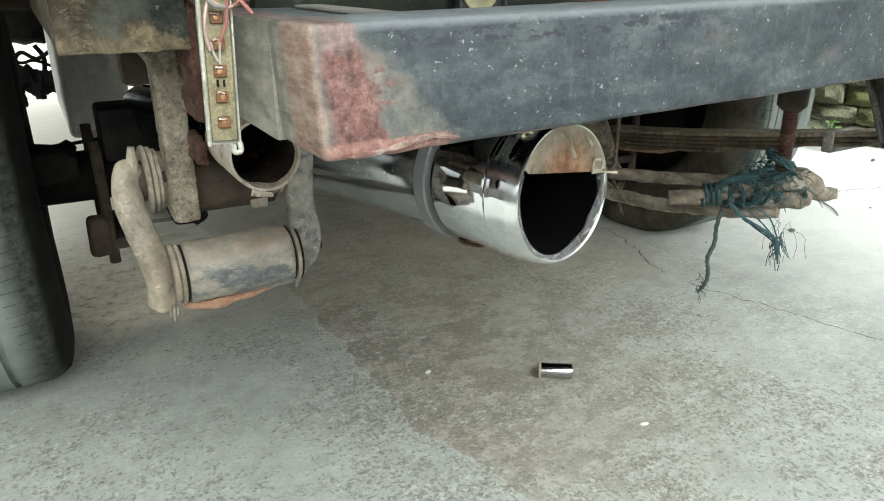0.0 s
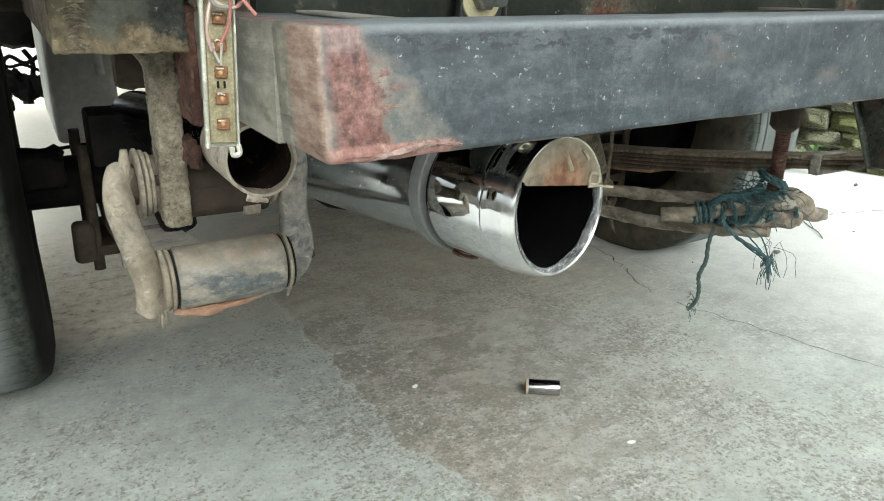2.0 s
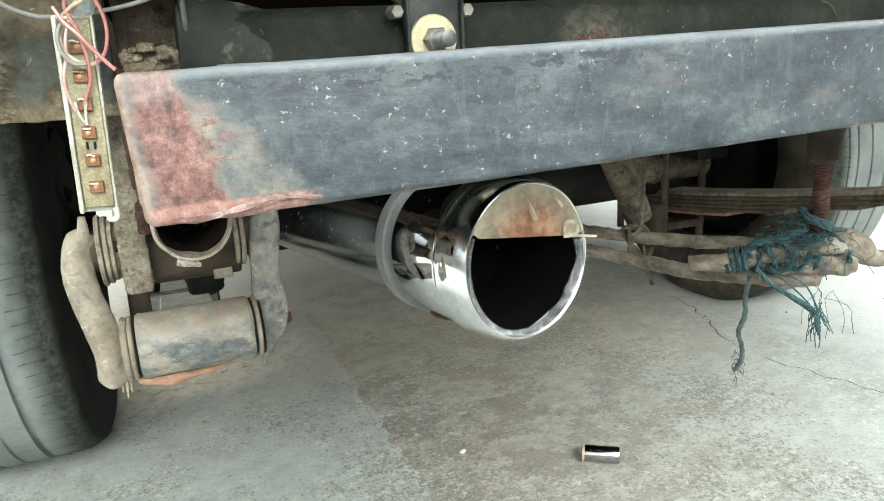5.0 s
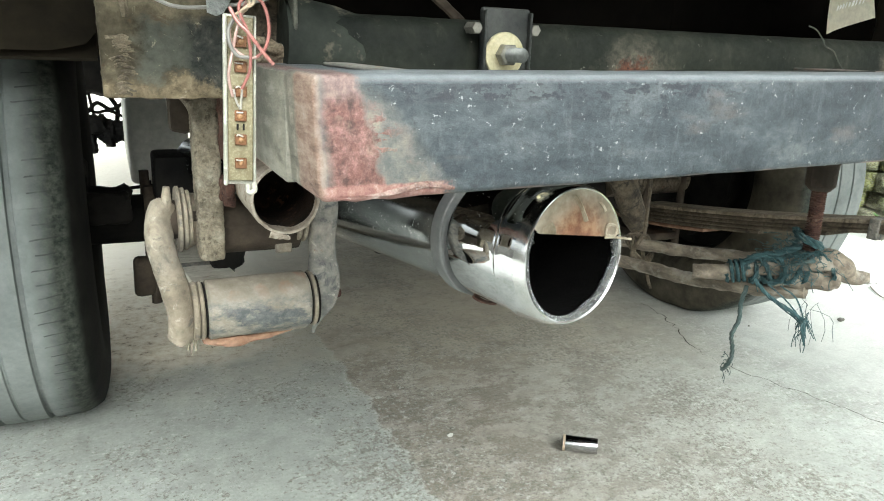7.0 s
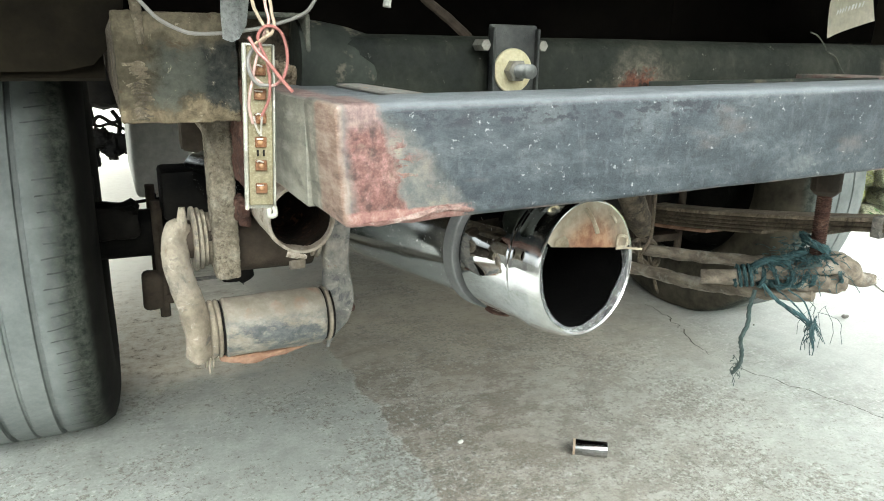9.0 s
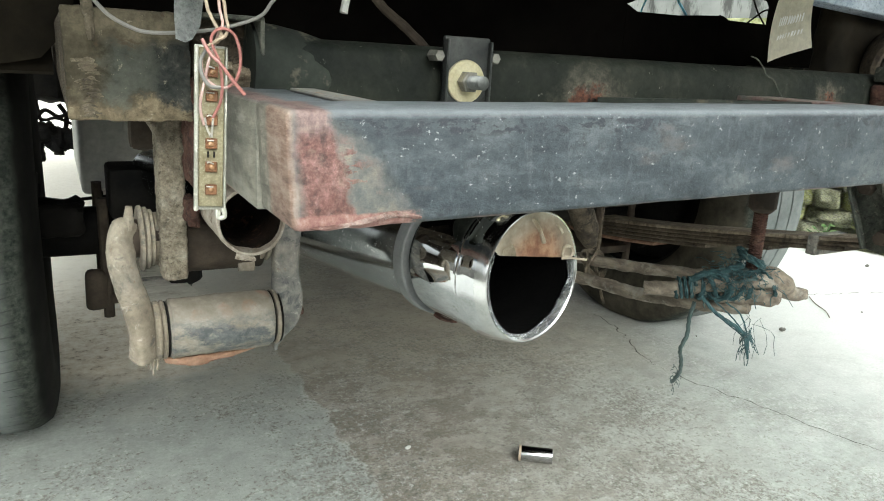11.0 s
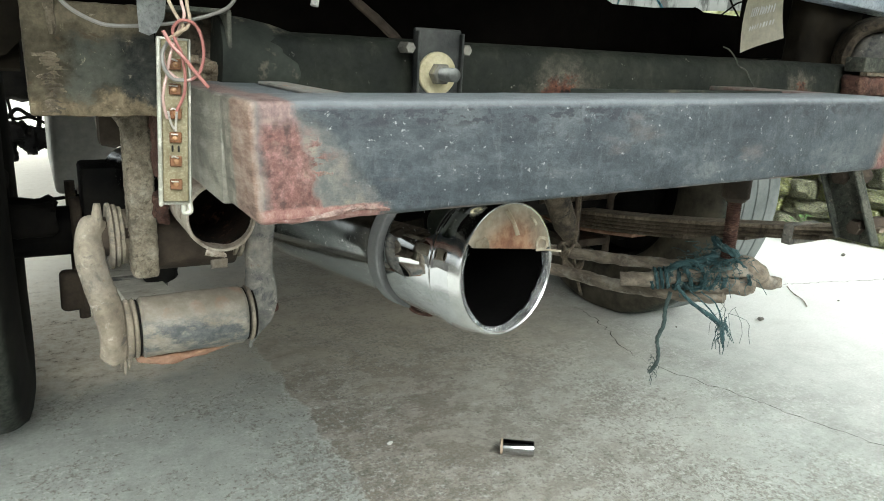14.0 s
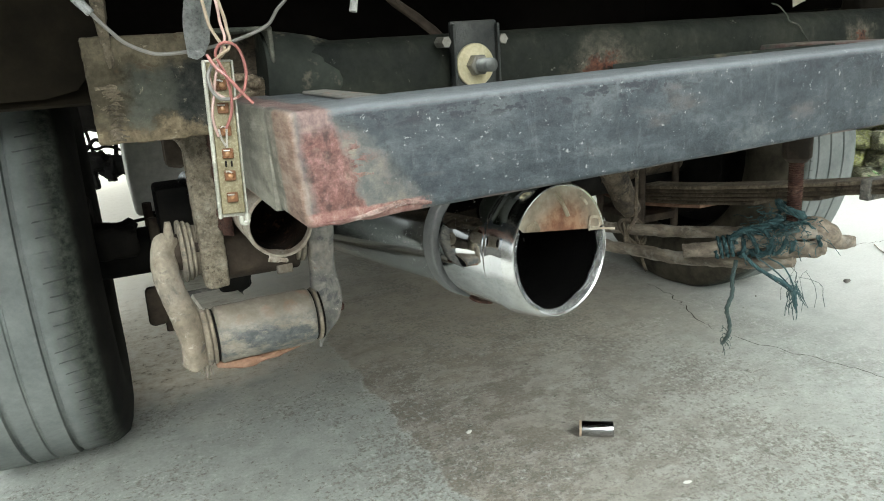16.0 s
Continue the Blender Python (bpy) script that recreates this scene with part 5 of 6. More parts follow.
    # curled scraps left along the cut
    slivers = (
        ([(0.0105, 0.0395, 0.000), (0.0085, 0.0335, -0.0045), (0.0030, 0.0245, -0.0060)], 0.0017),
        ([(-0.0240, 0.0155, -0.001), (-0.0330, 0.0155, -0.0015), (-0.0335, 0.0215, -0.001), (-0.0250, 0.0220, -0.001), (-0.0242, 0.0160, -0.001)], 0.0011),
        ([(-0.0250, 0.0135, 0.0), (-0.0360, 0.0140, -0.001), (-0.0480, 0.0136, -0.004)], 0.0009),
        ([(-0.0150, 0.0370, 0.0008), (-0.0200, 0.0335, 0.0006), (-0.0225, 0.0310, 0.0008)], 0.0009),
    )
    ahead = face @ Matrix.Translation((0, 0, -0.0038))
    for pts, w in slivers:
        bm = B()
        sweep(bm, smooth_line([ahead @ Vector(p) for p in pts], 4), w, 6, squash=0.6, wobble=0.4)
        part("metal_sliver", bm, SLIVER, tip)
    bm = B()
    flap = [[bm.verts.new(ahead @ Vector((0.0355 - 0.0105 * u, 0.0142 + 0.0085 * v * (1 - abs(2 * u - 0.75) * 0.75), -0.0004 - 0.0040 * v * math.sin(u * 2.6)))) for u in (0.0, 0.2, 0.4, 0.6, 0.8, 1.0)] for v in (0.0, 0.5, 1.0)]
    for a, b in zip(flap, flap[1:]):
        for k in range(5):
            bm.faces.new((a[k], a[k + 1], b[k + 1], b[k]))
    bmesh.ops.solidify(bm, geom=bm.faces[:], thickness=0.0005)
    part("bent_flap", bm, SLIVER, tip, "bright bent-up flap of torn plate")


def threaded_rod():
    bm = B()
    prof = [(0.0, 0.0001), (0.0, 0.005)]
    for i in range(34):
        prof += [(0.001 + i * 0.002, 0.0064), (0.002 + i * 0.002, 0.0054)]
    prof += [(0.15, 0.006), (0.15, 0.0001)]
    lathe(bm, prof, along((0.5555, 0.371, 0.398), (-0.03, 0, 1)), 20)
    rod = part("threaded_rod", bm, RUST, truck, "rusty threaded rod hanging from the frame")
    bm = B()
    lathe(bm, [(0.0, 0.0001), (0.0, 0.0085), (0.004, 0.0118), (0.022, 0.0122), (0.024, 0.0135), (0.05, 0.0135), (0.05, 0.0001)], along((0.5535, 0.371, 0.4505), (-0.03, 0, 1)), 12)
    roughen(bm, 0.0012, 90)
    part("nut", bm, BROWN_STEEL, rod, "crusted hexagon nut")
    bm = B()
    box(bm, 0.52, 0.585, 0.352, 0.45, 0.500, 0.512, 0.003, 2)
    part("rod_bracket", bm, BROWN_STEEL, rod)


def right_frame_end():
    bm = B()
    box(bm, 1.03, 1.10, 0.46, 3.2, 0.519, 0.584, 0.005, 2)
    part("frame_rail", bm, GREEN_STEEL, truck, "dark box-section frame rail")
    bm = B()
    box(bm, 1.020, 1.028, 0.484, 0.540, 0.335, 0.52, 0.003, 2)
    box(bm, 1.008, 1.021, 0.484, 0.4885, 0.337, 0.52, 0.001, 1)
    box(bm, 1.008, 1.021, 0.5355, 0.540, 0.337, 0.52, 0.001, 1)
    for v in bm.verts:
        v.co.y += (v.co.z - 0.335) * 0.45 - 0.005
    pl = part("shackle_plate", bm, CHANNEL, truck, "flat spring shackle plate with two bolts")
    for y, z in ((0.512, 0.357), (0.548, 0.423)):
        bm = B()
        lathe(bm, [(-0.012, 0.0001), (-0.012, 0.010), (-0.002, 0.012), (0.06, 0.012)], along((1.02, y, z), (1, 0, 0)), 6)
        part("bolt", bm, BROWN_STEEL, pl)
    # round pipe end and red flange beyond the beam
    bm = B()
    pm = along((0.918, 0.474, 0.5865), (0.80, 0.60, 0.04))
    lathe(bm, [(-0.006, 0.0001), (-0.005, 0.014), (-0.002, 0.022), (0.002, 0.0265), (0.006, 0.0285), (0.05, 0.0285)], pm, 40)
    roughen(bm, 0.0007, 70)
    part("pipe_end", bm, SCUFFED, truck, "dusty round pipe end with a domed cap")
    bm = B()
    lathe(bm, [(0.006, 0.0298), (-0.004, 0.0312), (-0.008, 0.0345), (-0.007, 0.0400), (0.000, 0.0450), (0.014, 0.0480), (0.050, 0.0500)], pm, 40)
    roughen(bm, 0.0012, 50)
    part("cast_housing", bm, DIRTY, truck, "dusty tan casting round the pipe end")
    bm = B()
    box(bm, 0.760, 0.850, 0.398, 0.420, 0.5680, 0.5830, 0.002, 2)
    part("ledge_plate", bm, CHANNEL, truck, "grey-green ledge below the pipe end")
    bm = B()
    lumpy(bm, 0.761, 0.850, 0.3945, 0.4020, 0.5645, 0.5682, 0.003, 0.0008, 120, 0.4)
    part("ledge_edge", bm, WELD, truck)
    bm = B()
    lumpy(bm, 0.758, 0.850, 0.396, 0.420, 0.5450, 0.5645, 0.003, 0.002, 110, 0.4)
    part("red_flange", bm, RUST, truck, "flange of red flaking rust")
    bm = B()
    lumpy(bm, 0.848, 0.965, 0.530, 0.56, 0.545, 0.680, 0.006, 0.003, 40, 0.5)
    part("dusty_bracket", bm, DARK_BROWN, truck, "dusty cast bracket")
    bm = B()
    box(bm, 0.745, 1.20, 0.50, 0.53, 0.6505, 0.70, 0.004, 2)
    for v in bm.verts:
        v.co.z -= (v.co.x - 0.766) * 0.046
    part("panel_edge", bm, LIT_BLUE, truck, "blue-grey lower edge of the rear panel")
    bm = B()
    sweep(bm, [(0.335, 0.50, 0.47), (0.37, 0.53, 0.43), (0.395, 0.545, 0.398)], 0.014, 16)
    part("damper_tube", bm, BROWN_STEEL, truck, "dusty brown tube")
    bm = B()
    sweep(bm, [(0.51, 0.625, 0.52), (0.555, 0.64, 0.435), (0.60, 0.65, 0.362), (0.612, 0.652, 0.346)], [0.0165, 0.0165, 0.0160, 0.0120], 20)
    roughen(bm, 0.0008, 60)
    part("damper_tube", bm, DIRTY, truck, "dusty tan damper tube")
    bm = B()
    lathe(bm, [(0.0, 0.0001), (0.0, 0.033), (0.07, 0.033), (0.071, 0.036), (0.078, 0.036), (0.079, 0.033), (0.2, 0.033), (0.2, 0.0001)], along((0.93, 1.13, 0.303), (1, 0, 0)), 32)
    part("axle_sleeve", bm, DIRTY, truck, "dusty axle sleeve with a raised ring")
    bm = B()
    lumpy(bm, 0.110, 0.150, 0.80, 0.86, 0.290, 0.335, 0.006, 0.004, 60, 0.6)
    part("spring_block", bm, BLACK_STEEL, truck)


def body():
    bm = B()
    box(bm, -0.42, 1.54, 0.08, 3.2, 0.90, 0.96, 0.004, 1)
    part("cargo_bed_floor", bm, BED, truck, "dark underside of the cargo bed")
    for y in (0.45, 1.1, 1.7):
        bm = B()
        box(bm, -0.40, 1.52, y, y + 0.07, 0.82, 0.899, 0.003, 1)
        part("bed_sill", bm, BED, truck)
    for x0, x1 in ((-0.42, -0.395), (1.515, 1.54)):
        bm = B()
        box(bm, x0, x1, 0.08, 3.2, 0.90, 1.30, 0.004, 1)
        part("bed_side", bm, BLUE_PANEL, truck, "blue-grey bed side panel")
    # unseen skirt, added to darken what the chrome reflects from the left
    bm = B()
    box(bm, -0.42, -0.395, 0.12, 0.78, 0.62, 0.899, 0.004, 1)
    part("bed_skirt", bm, BLUE_PANEL, truck, "unseen blue-grey skirt added to darken reflections in the chrome")
    bm = B()
    box(bm, -0.42, 1.54, 0.055, 0.078, 0.88, 1.30, 0.004, 1)
    part("tailgate", bm, BLUE_PANEL, truck, "blue-grey tailgate")
    # panels close the gap behind the crossmember; the shade there is their colour
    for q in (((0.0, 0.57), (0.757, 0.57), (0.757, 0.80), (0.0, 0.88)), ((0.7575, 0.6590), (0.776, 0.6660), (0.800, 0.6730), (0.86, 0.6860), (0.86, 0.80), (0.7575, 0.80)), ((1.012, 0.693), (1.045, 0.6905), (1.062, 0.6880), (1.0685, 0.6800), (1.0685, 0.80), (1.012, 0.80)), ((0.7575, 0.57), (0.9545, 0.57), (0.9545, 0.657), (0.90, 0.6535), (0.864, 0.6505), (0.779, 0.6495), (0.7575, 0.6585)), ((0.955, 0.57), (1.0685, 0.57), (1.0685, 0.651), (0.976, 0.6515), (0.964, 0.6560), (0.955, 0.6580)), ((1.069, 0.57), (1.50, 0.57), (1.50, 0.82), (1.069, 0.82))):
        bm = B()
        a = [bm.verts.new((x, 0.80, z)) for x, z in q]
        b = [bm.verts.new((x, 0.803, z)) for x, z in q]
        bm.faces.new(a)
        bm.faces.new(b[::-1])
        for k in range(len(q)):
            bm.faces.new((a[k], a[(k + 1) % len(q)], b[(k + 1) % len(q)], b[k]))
        part("inner_panel", bm, BED, truck, "shade-black panel under the cargo bed")
    # wheel arch over the near wheel
    bm = B()
    prev = None
    for k in range(25):
        a = radians(150 - 122 * k / 24)
        ring = [bm.verts.new((x, AXLE_Y + r * math.cos(a), AXLE_Z + r * math.sin(a))) for x, r in ((-0.30, 0.425), (0.010, 0.425), (0.010, 0.431), (-0.30, 0.431))]
        if prev:
            for q in range(4):
                bm.faces.new((prev[q], prev[(q + 1) % 4], ring[(q + 1) % 4], ring[q]))
        else:
            bm.faces.new(ring[::-1])
        prev = ring
    bm.faces.new(prev)
    part("mudguard", bm, DARK_BROWN, truck, "dark brown mudguard over the wheel")
    bm = B()
    q = ((-0.30, 0.536), (-0.03, 0.5385), (0.0, 0.545), (0.030, 0.578), (0.05, 0.75), (-0.30, 0.75))
    a, b = [bm.verts.new((x, 0.785, z)) for x, z in q], [bm.verts.new((x, 0.797, z)) for x, z in q]
    bm.faces.new(a)
    bm.faces.new(b[::-1])
    for k in range(6):
        bm.faces.new((a[k], a[(k + 1) % 6], b[(k + 1) % 6], b[k]))
    part("mud_flap", bm, DARK_BROWN, truck, "dark dusty splash panel")
    # tank and under-body silhouettes further forward
    bm = B()
    box(bm, 0.043, 0.155, 1.46, 1.9, 0.274, 0.55, 0.012, 3)
    tank = part("fuel_tank", bm, GREY_PANEL, truck, "pale grey box-shaped tank")
    bm = B()
    box(bm, 0.060, 0.14, 1.44, 1.458, 0.262, 0.284, 0.003, 1)
    part("tank_slot", bm, BLACK_STEEL, tank)
    bm = B()
    box(bm, 0.13, 0.42, 1.5, 1.6, 0.385, 0.56, 0.008, 2)
    part("cross_beam", bm, BLACK_STEEL, truck)
    # added panels: block the bright ground showing through under the truck
    bm = B()
    box(bm, 0.22, 1.30, 2.12, 2.22, 0.30, 0.895, 0.01, 1)
    box(bm, 1.32, 1.52, 2.12, 2.22, 0.12, 0.895, 0.01, 1)
    part("front_bulkhead", bm, BLACK_STEEL, truck, "added black panel blocking the bright ground ahead")
    bm = B()
    sweep(bm, [(0.118, 1.40, 0.47), (0.121, 1.40, 0.44), (0.124, 1.40, 0.405)], [0.009, 0.009, 0.007], 12)
    part("pale_hose_end", bm, GREY_PANEL, truck)
    hoses = (
        ([(-0.10, 1.35, 0.305), (-0.018, 1.30, 0.303), (0.008, 1.30, 0.297), (0.042, 1.30, 0.300), (0.075, 1.30, 0.303), (0.16, 1.3, 0.31)], 0.003),
        ([(-0.09, 2.0, 0.345), (-0.04, 2.0, 0.362), (-0.012, 2.0, 0.388), (0.02, 2.0, 0.372), (0.06, 2.0, 0.395)], 0.005),
        ([(-0.05, 2.02, 0.40), (-0.038, 2.02, 0.375), (-0.015, 2.02, 0.362), (0.015, 2.02, 0.366), (0.06, 2.02, 0.345)], 0.004),
        ([(-0.03, 2.04, 0.41), (-0.026, 2.04, 0.38), (-0.02, 2.04, 0.34)], 0.004),
        ([(0.02, 2.04, 0.40), (0.035, 2.04, 0.37), (0.03, 2.04, 0.33)], 0.006),
    )
    for pts, r in hoses:
        bm = B()
        sweep(bm, smooth_line(pts, 8), r, 10)
        part("brake_hose", bm, BLACK_STEEL, truck, "black hose")
    bm = B()
    lumpy(bm, -0.12, 0.06, 2.05, 2.2, 0.405, 0.55, 0.02, 0.02, 14, 0.5)
    part("underbody_box", bm, BLACK_STEEL, truck, "black box under the body")
    for x0, x1, z0, z1 in ((-0.10, 0.006, 0.305, 0.352), (-0.012, 0.070, 0.288, 0.338), (-0.055, -0.022, 0.262, 0.312), (0.004, 0.022, 0.276, 0.300)):
        bm = B()
        lumpy(bm, x0, x1, 1.99, 2.05, z0, z1, 0.006, 0.010, 60, 0.6)
        part("linkage", bm, BLACK_STEEL, truck, "black greasy linkage")


rear_beam()
left_frame_end()
shackle()
leaf_spring(0.105, "dusty pack of leaf springs")
leaf_spring(1.065, "dusty pack of leaf springs with rusty clips")
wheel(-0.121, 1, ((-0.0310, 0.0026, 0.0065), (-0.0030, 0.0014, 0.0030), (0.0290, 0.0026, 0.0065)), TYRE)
wheel(1.249, -1, ((-0.040, 0.0012, 0.004), (-0.004, 0.0012, 0.004), (0.030, 0.0010, 0.004), (0.052, 0.0010, 0.004)), TYRE_LIT_WALL)
axle()
clamps(0.105)
clamps(1.065)
crossmember()
exhaust()
threaded_rod()
right_frame_end()
body()


# ---- light strip with its wires ----
def light_strip():
    t = thing("light_strip", (0.0735, 0.328, 0.4865), "cream strip of amber lamp chips hanging by knotted wires", "light strip")
    m = Matrix.Translation((0.0735, 0.330, 0.526)) @ pose(0, 0, 0, 0, 2.2, -4)
    bm = B()
    box(bm, -0.0072, 0.0072, 0.0, 0.003, -0.040, 0.040, 0.0006, 2, m)
    back = part("backing", bm, CREAM, t, "cream plastic backing bar")
    for x0, x1 in ((-0.0076, -0.0056), (0.0064, 0.0076)):
        bm = B()
        box(bm, x0, x1, -0.0032, 0.0, -0.0402, 0.0398, 0.0008, 2, m)
        part("edge_rail", bm, CREAM, t)
    bm = B()
    box(bm, -0.0055, 0.0063, -0.0020, 0.0, -0.038, 0.039, 0.0005, 1, m)
    part("resin", bm, AMBER_RESIN, t, "yellowed clear resin filling")
    for i in range(6):
        z = -0.0291 + i * 0.0114
        bm = B()
        box(bm, -0.0024, 0.0032, -0.0036, -0.0018, z - 0.0026, z + 0.0026, 0.0004, 1, m)
        chip = part("lamp_chip", bm, AMBER, t, "square amber lamp chip")
        bm = B()
        lathe(bm, [(-0.0006, 0.0001), (-0.0005, 0.0008), (-0.0002, 0.0012), (0.0003, 0.0015)], m @ along((0.0004 + 0.0004 * math.sin(i * 2.7), -0.0037, z + 0.0003 * math.cos(i * 4.1)), (0, 1, 0)), 16)
        part("lens", bm, PALE, chip)
        bm = B()
        sweep(bm, smooth_line([m @ Vector(p) for p in ((-0.0020 + 0.0005 * math.sin(i), -0.0040, z + 0.0018), (-0.0008, -0.0044, z + 0.0020 - 0.0004 * math.cos(i * 3)), (0.0014, -0.0040, z + 0.0016))], 3), 0.0004, 6, wobble=0.6)
        part("contact", bm, SOLDER, chip, "tarnished silver contact")
        if i == 1:
            for dx in (-0.001, 0.0018):
                bm = B()
                box(bm, dx - 0.00045, dx + 0.00045, -0.003, -0.0018, z + 0.0045, z + 0.0075, 0.0002, 1, m)
                part("resistor", bm, BLACK_STEEL, t)
    bm = B()
    sweep(bm, smooth_line([m @ Vector(p) for p in ((0.0066, -0.003, -0.0385), (0.0068, -0.004, -0.0425), (0.0040, -0.004, -0.0430), (0.0038, -0.003, -0.0395))], 4), 0.0013, 8)
    part("end_tab", bm, CREAM, t)
    def wire(material, r, *pts):
        bm = B()
        sweep(bm, smooth_line([m @ Vector(p) for p in pts], 7), r * 1.15, 8)
        part("wire", bm, material, t, "thin knotted wire")

    wire(PINK_WIRE, 0.00062, (-0.0033, -0.004, 0.0027), (-0.0051, -0.006, 0.0099), (-0.0051, -0.008, 0.0158), (-0.0033, -0.007, 0.0241), (-0.0022, -0.009, 0.0312), (-0.0004, -0.008, 0.0371), (0.002, -0.008, 0.0442), (0.0041, -0.009, 0.0502), (0.0029, -0.007, 0.0573), (0.002, -0.006, 0.0668), (-0.002, 0.0, 0.090))
    wire(RED_WIRE, 0.00066, (0.0008, -0.004, 0.0063), (0.0041, -0.006, 0.0146), (0.0044, -0.008, 0.0229), (0.0038, -0.009, 0.0276), (0.0026, -0.010, 0.0336), (0.0006, -0.010, 0.0377), (-0.001, -0.010, 0.0431), (0.0014, -0.012, 0.0472), (0.0056, -0.011, 0.0478), (0.0097, -0.009, 0.0454), (0.0121, -0.008, 0.0395), (0.0127, -0.008, 0.0324), (0.0109, -0.008, 0.0253), (0.0073, -0.007, 0.0215))
    wire(PINK_WIRE, 0.00062, (0.0095, -0.0075, 0.0235), (0.0073, -0.007, 0.0215), (0.0026, -0.007, 0.0211), (-0.0022, -0.006, 0.0241), (-0.0045, -0.006, 0.0288), (-0.0046, -0.006, 0.034), (-0.0025, -0.006, 0.0385))
    wire(RED_WIRE, 0.00075, (-0.0051, -0.010, 0.0425), (-0.0016, -0.011, 0.0365), (0.0032, -0.012, 0.0318), (0.0079, -0.012, 0.0259), (0.0121, -0.012, 0.0211), (0.0144, -0.012, 0.0187))
    wire(CREAM_WIRE, 0.0007, (-0.0022, -0.009, 0.0395), (0.002, -0.011, 0.0428), (0.0051, -0.010, 0.0448), (0.0065, -0.009, 0.049), (0.0058, -0.007, 0.0537), (0.0051, -0.006, 0.0597), (0.003, -0.004, 0.0691), (0.000, 0.0, 0.092))
    wire(CREAM_WIRE, 0.0007, (-0.007, 0.0, 0.088), (-0.003, -0.006, 0.0597), (-0.0013, -0.008, 0.0537), (0.0014, -0.009, 0.0487), (0.0034, -0.010, 0.0454), (0.002, -0.009, 0.0419), (-0.0006, -0.008, 0.0407))
    wire(GREY_WIRE, 0.0008, (-0.0025, -0.006, 0.0383), (-0.0054, -0.007, 0.0324), (-0.0045, -0.008, 0.0259), (-0.001, -0.008, 0.0215), (0.0038, -0.008, 0.0211))
    for x in (-0.0030, 0.0008):
        bm = B()
        sweep(bm, smooth_line([m @ Vector(p) for p in ((x, -0.0046, 0.0062), (x * 0.6, -0.0048, 0.001), (0.0002, -0.0044, -0.003))], 4), 0.0006, 8, wobble=0.8)
        part("solder_tail", bm, SOLDER, t)


light_strip()


def hanging_cable():
    t = thing("loose_cable", (0.06, 0.42, 0.585), "loose grey cable drooping along the frame with tape", "cable")
    bm = B()
    sweep(bm, smooth_line([(0.012, 0.418, 0.612), (0.022, 0.4165, 0.597), (0.0312, 0.415, 0.5856), (0.0379, 0.415, 0.5787), (0.0478, 0.415, 0.5734), (0.0567, 0.415, 0.5712), (0.072, 0.415, 0.5719), (0.0911, 0.415, 0.5747), (0.1077, 0.415, 0.5791), (0.1213, 0.415, 0.585), (0.1282, 0.415, 0.5937), (0.1351, 0.415, 0.6008), (0.146, 0.417, 0.618)], 5), 0.0011, 8)
    part("cable", bm, GREY_WIRE, t)
    bm = B()
    sweep(bm, smooth_line([(0.012, 0.4175, 0.612), (0.017, 0.4170, 0.604), (0.023, 0.4162, 0.5955)], 4), 0.0028, 8, wobble=0.4)
    part("tape_wrap", bm, TAPE, t)
    bm = B()
    prev = None
    for i in range(13):
        k = i / 12
        x, z = 0.0830 - 0.0075 * k + 0.0010 * math.sin(k * 7), 0.622 - 0.0545 * k
        w = 0.0066 + 0.0012 * math.sin(k * 3.2)
        row = [(x - w, 0.4010 + 0.0025 * math.sin(k * 6), z + 0.0010 * k), (x - 0.3 * w, 0.3985 + 0.0020 * math.sin(k * 9 + 1), z - 0.0008 * k), (x + 0.35 * w, 0.4000 + 0.0022 * math.sin(k * 8 + 2), z + 0.0012 * k), (x + w, 0.3990 + 0.0025 * math.sin(k * 5 + 1), z + 0.0085 * k * k)]
        cur = [bm.verts.new(p) for p in row]
        if prev:
            for q in range(3):
                bm.faces.new((prev[q], cur[q], cur[q + 1], prev[q + 1]))
        prev = cur
    bmesh.ops.solidify(bm, geom=bm.faces[:], thickness=0.0006)
    part("tape_tail", bm, TAPE, t, "torn strip of dull silver tape")


hanging_cable()


def plastic_tag():
    t = thing("plastic_tag", (0.71, 0.486, 0.585), "yellowed plastic tag with pale worn print hanging under the bed", "tag")

    def at(u, v, lift=0.0):
        lo, hi = Vector((0.671, 0.486, 0.585)).lerp(Vector((0.737, 0.486, 0.604)), u), Vector((0.678, 0.486, 0.705)).lerp(Vector((0.721, 0.486, 0.708)), u)
        p = lo.lerp(hi, v)
        p += Vector((0.006, 0, -0.0035))
        p.y += 0.004 * math.sin(v * 5) + 0.003 * math.sin(u * 4) - lift
        return p

    bm = B()
    grid = [[bm.verts.new(at(i / 8, k / 12)) for i in range(9)] for k in range(13)]
    for a, b in zip(grid, grid[1:]):
        for i in range(8):
            bm.faces.new((a[i], a[i + 1], b[i + 1], b[i]))
    bmesh.ops.solidify(bm, geom=bm.faces[:], thickness=-0.0010)
    part("sheet", bm, TAG, t)
    rng = random.Random(5)
    for v0, h, count in ((0.28, 0.085, 10), (0.16, 0.050, 9)):
        for i in range(count):
            u = 0.20 + 0.62 * i / count
            w = rng.uniform(0.028, 0.048)
            bm = B()
            vs = [bm.verts.new(at(uu, vv, 0.0012)) for uu, vv in ((u, v0), (u + w, v0 + 0.01), (u + w + 0.03, v0 + h * rng.uniform(0.6, 1)), (u + 0.03, v0 + h))]
            bm.faces.new(vs)
            bmesh.ops.solidify(bm, geom=bm.faces[:], thickness=0.0003)
            part("print_bar", bm, PALE_PRINT, t)


plastic_tag()


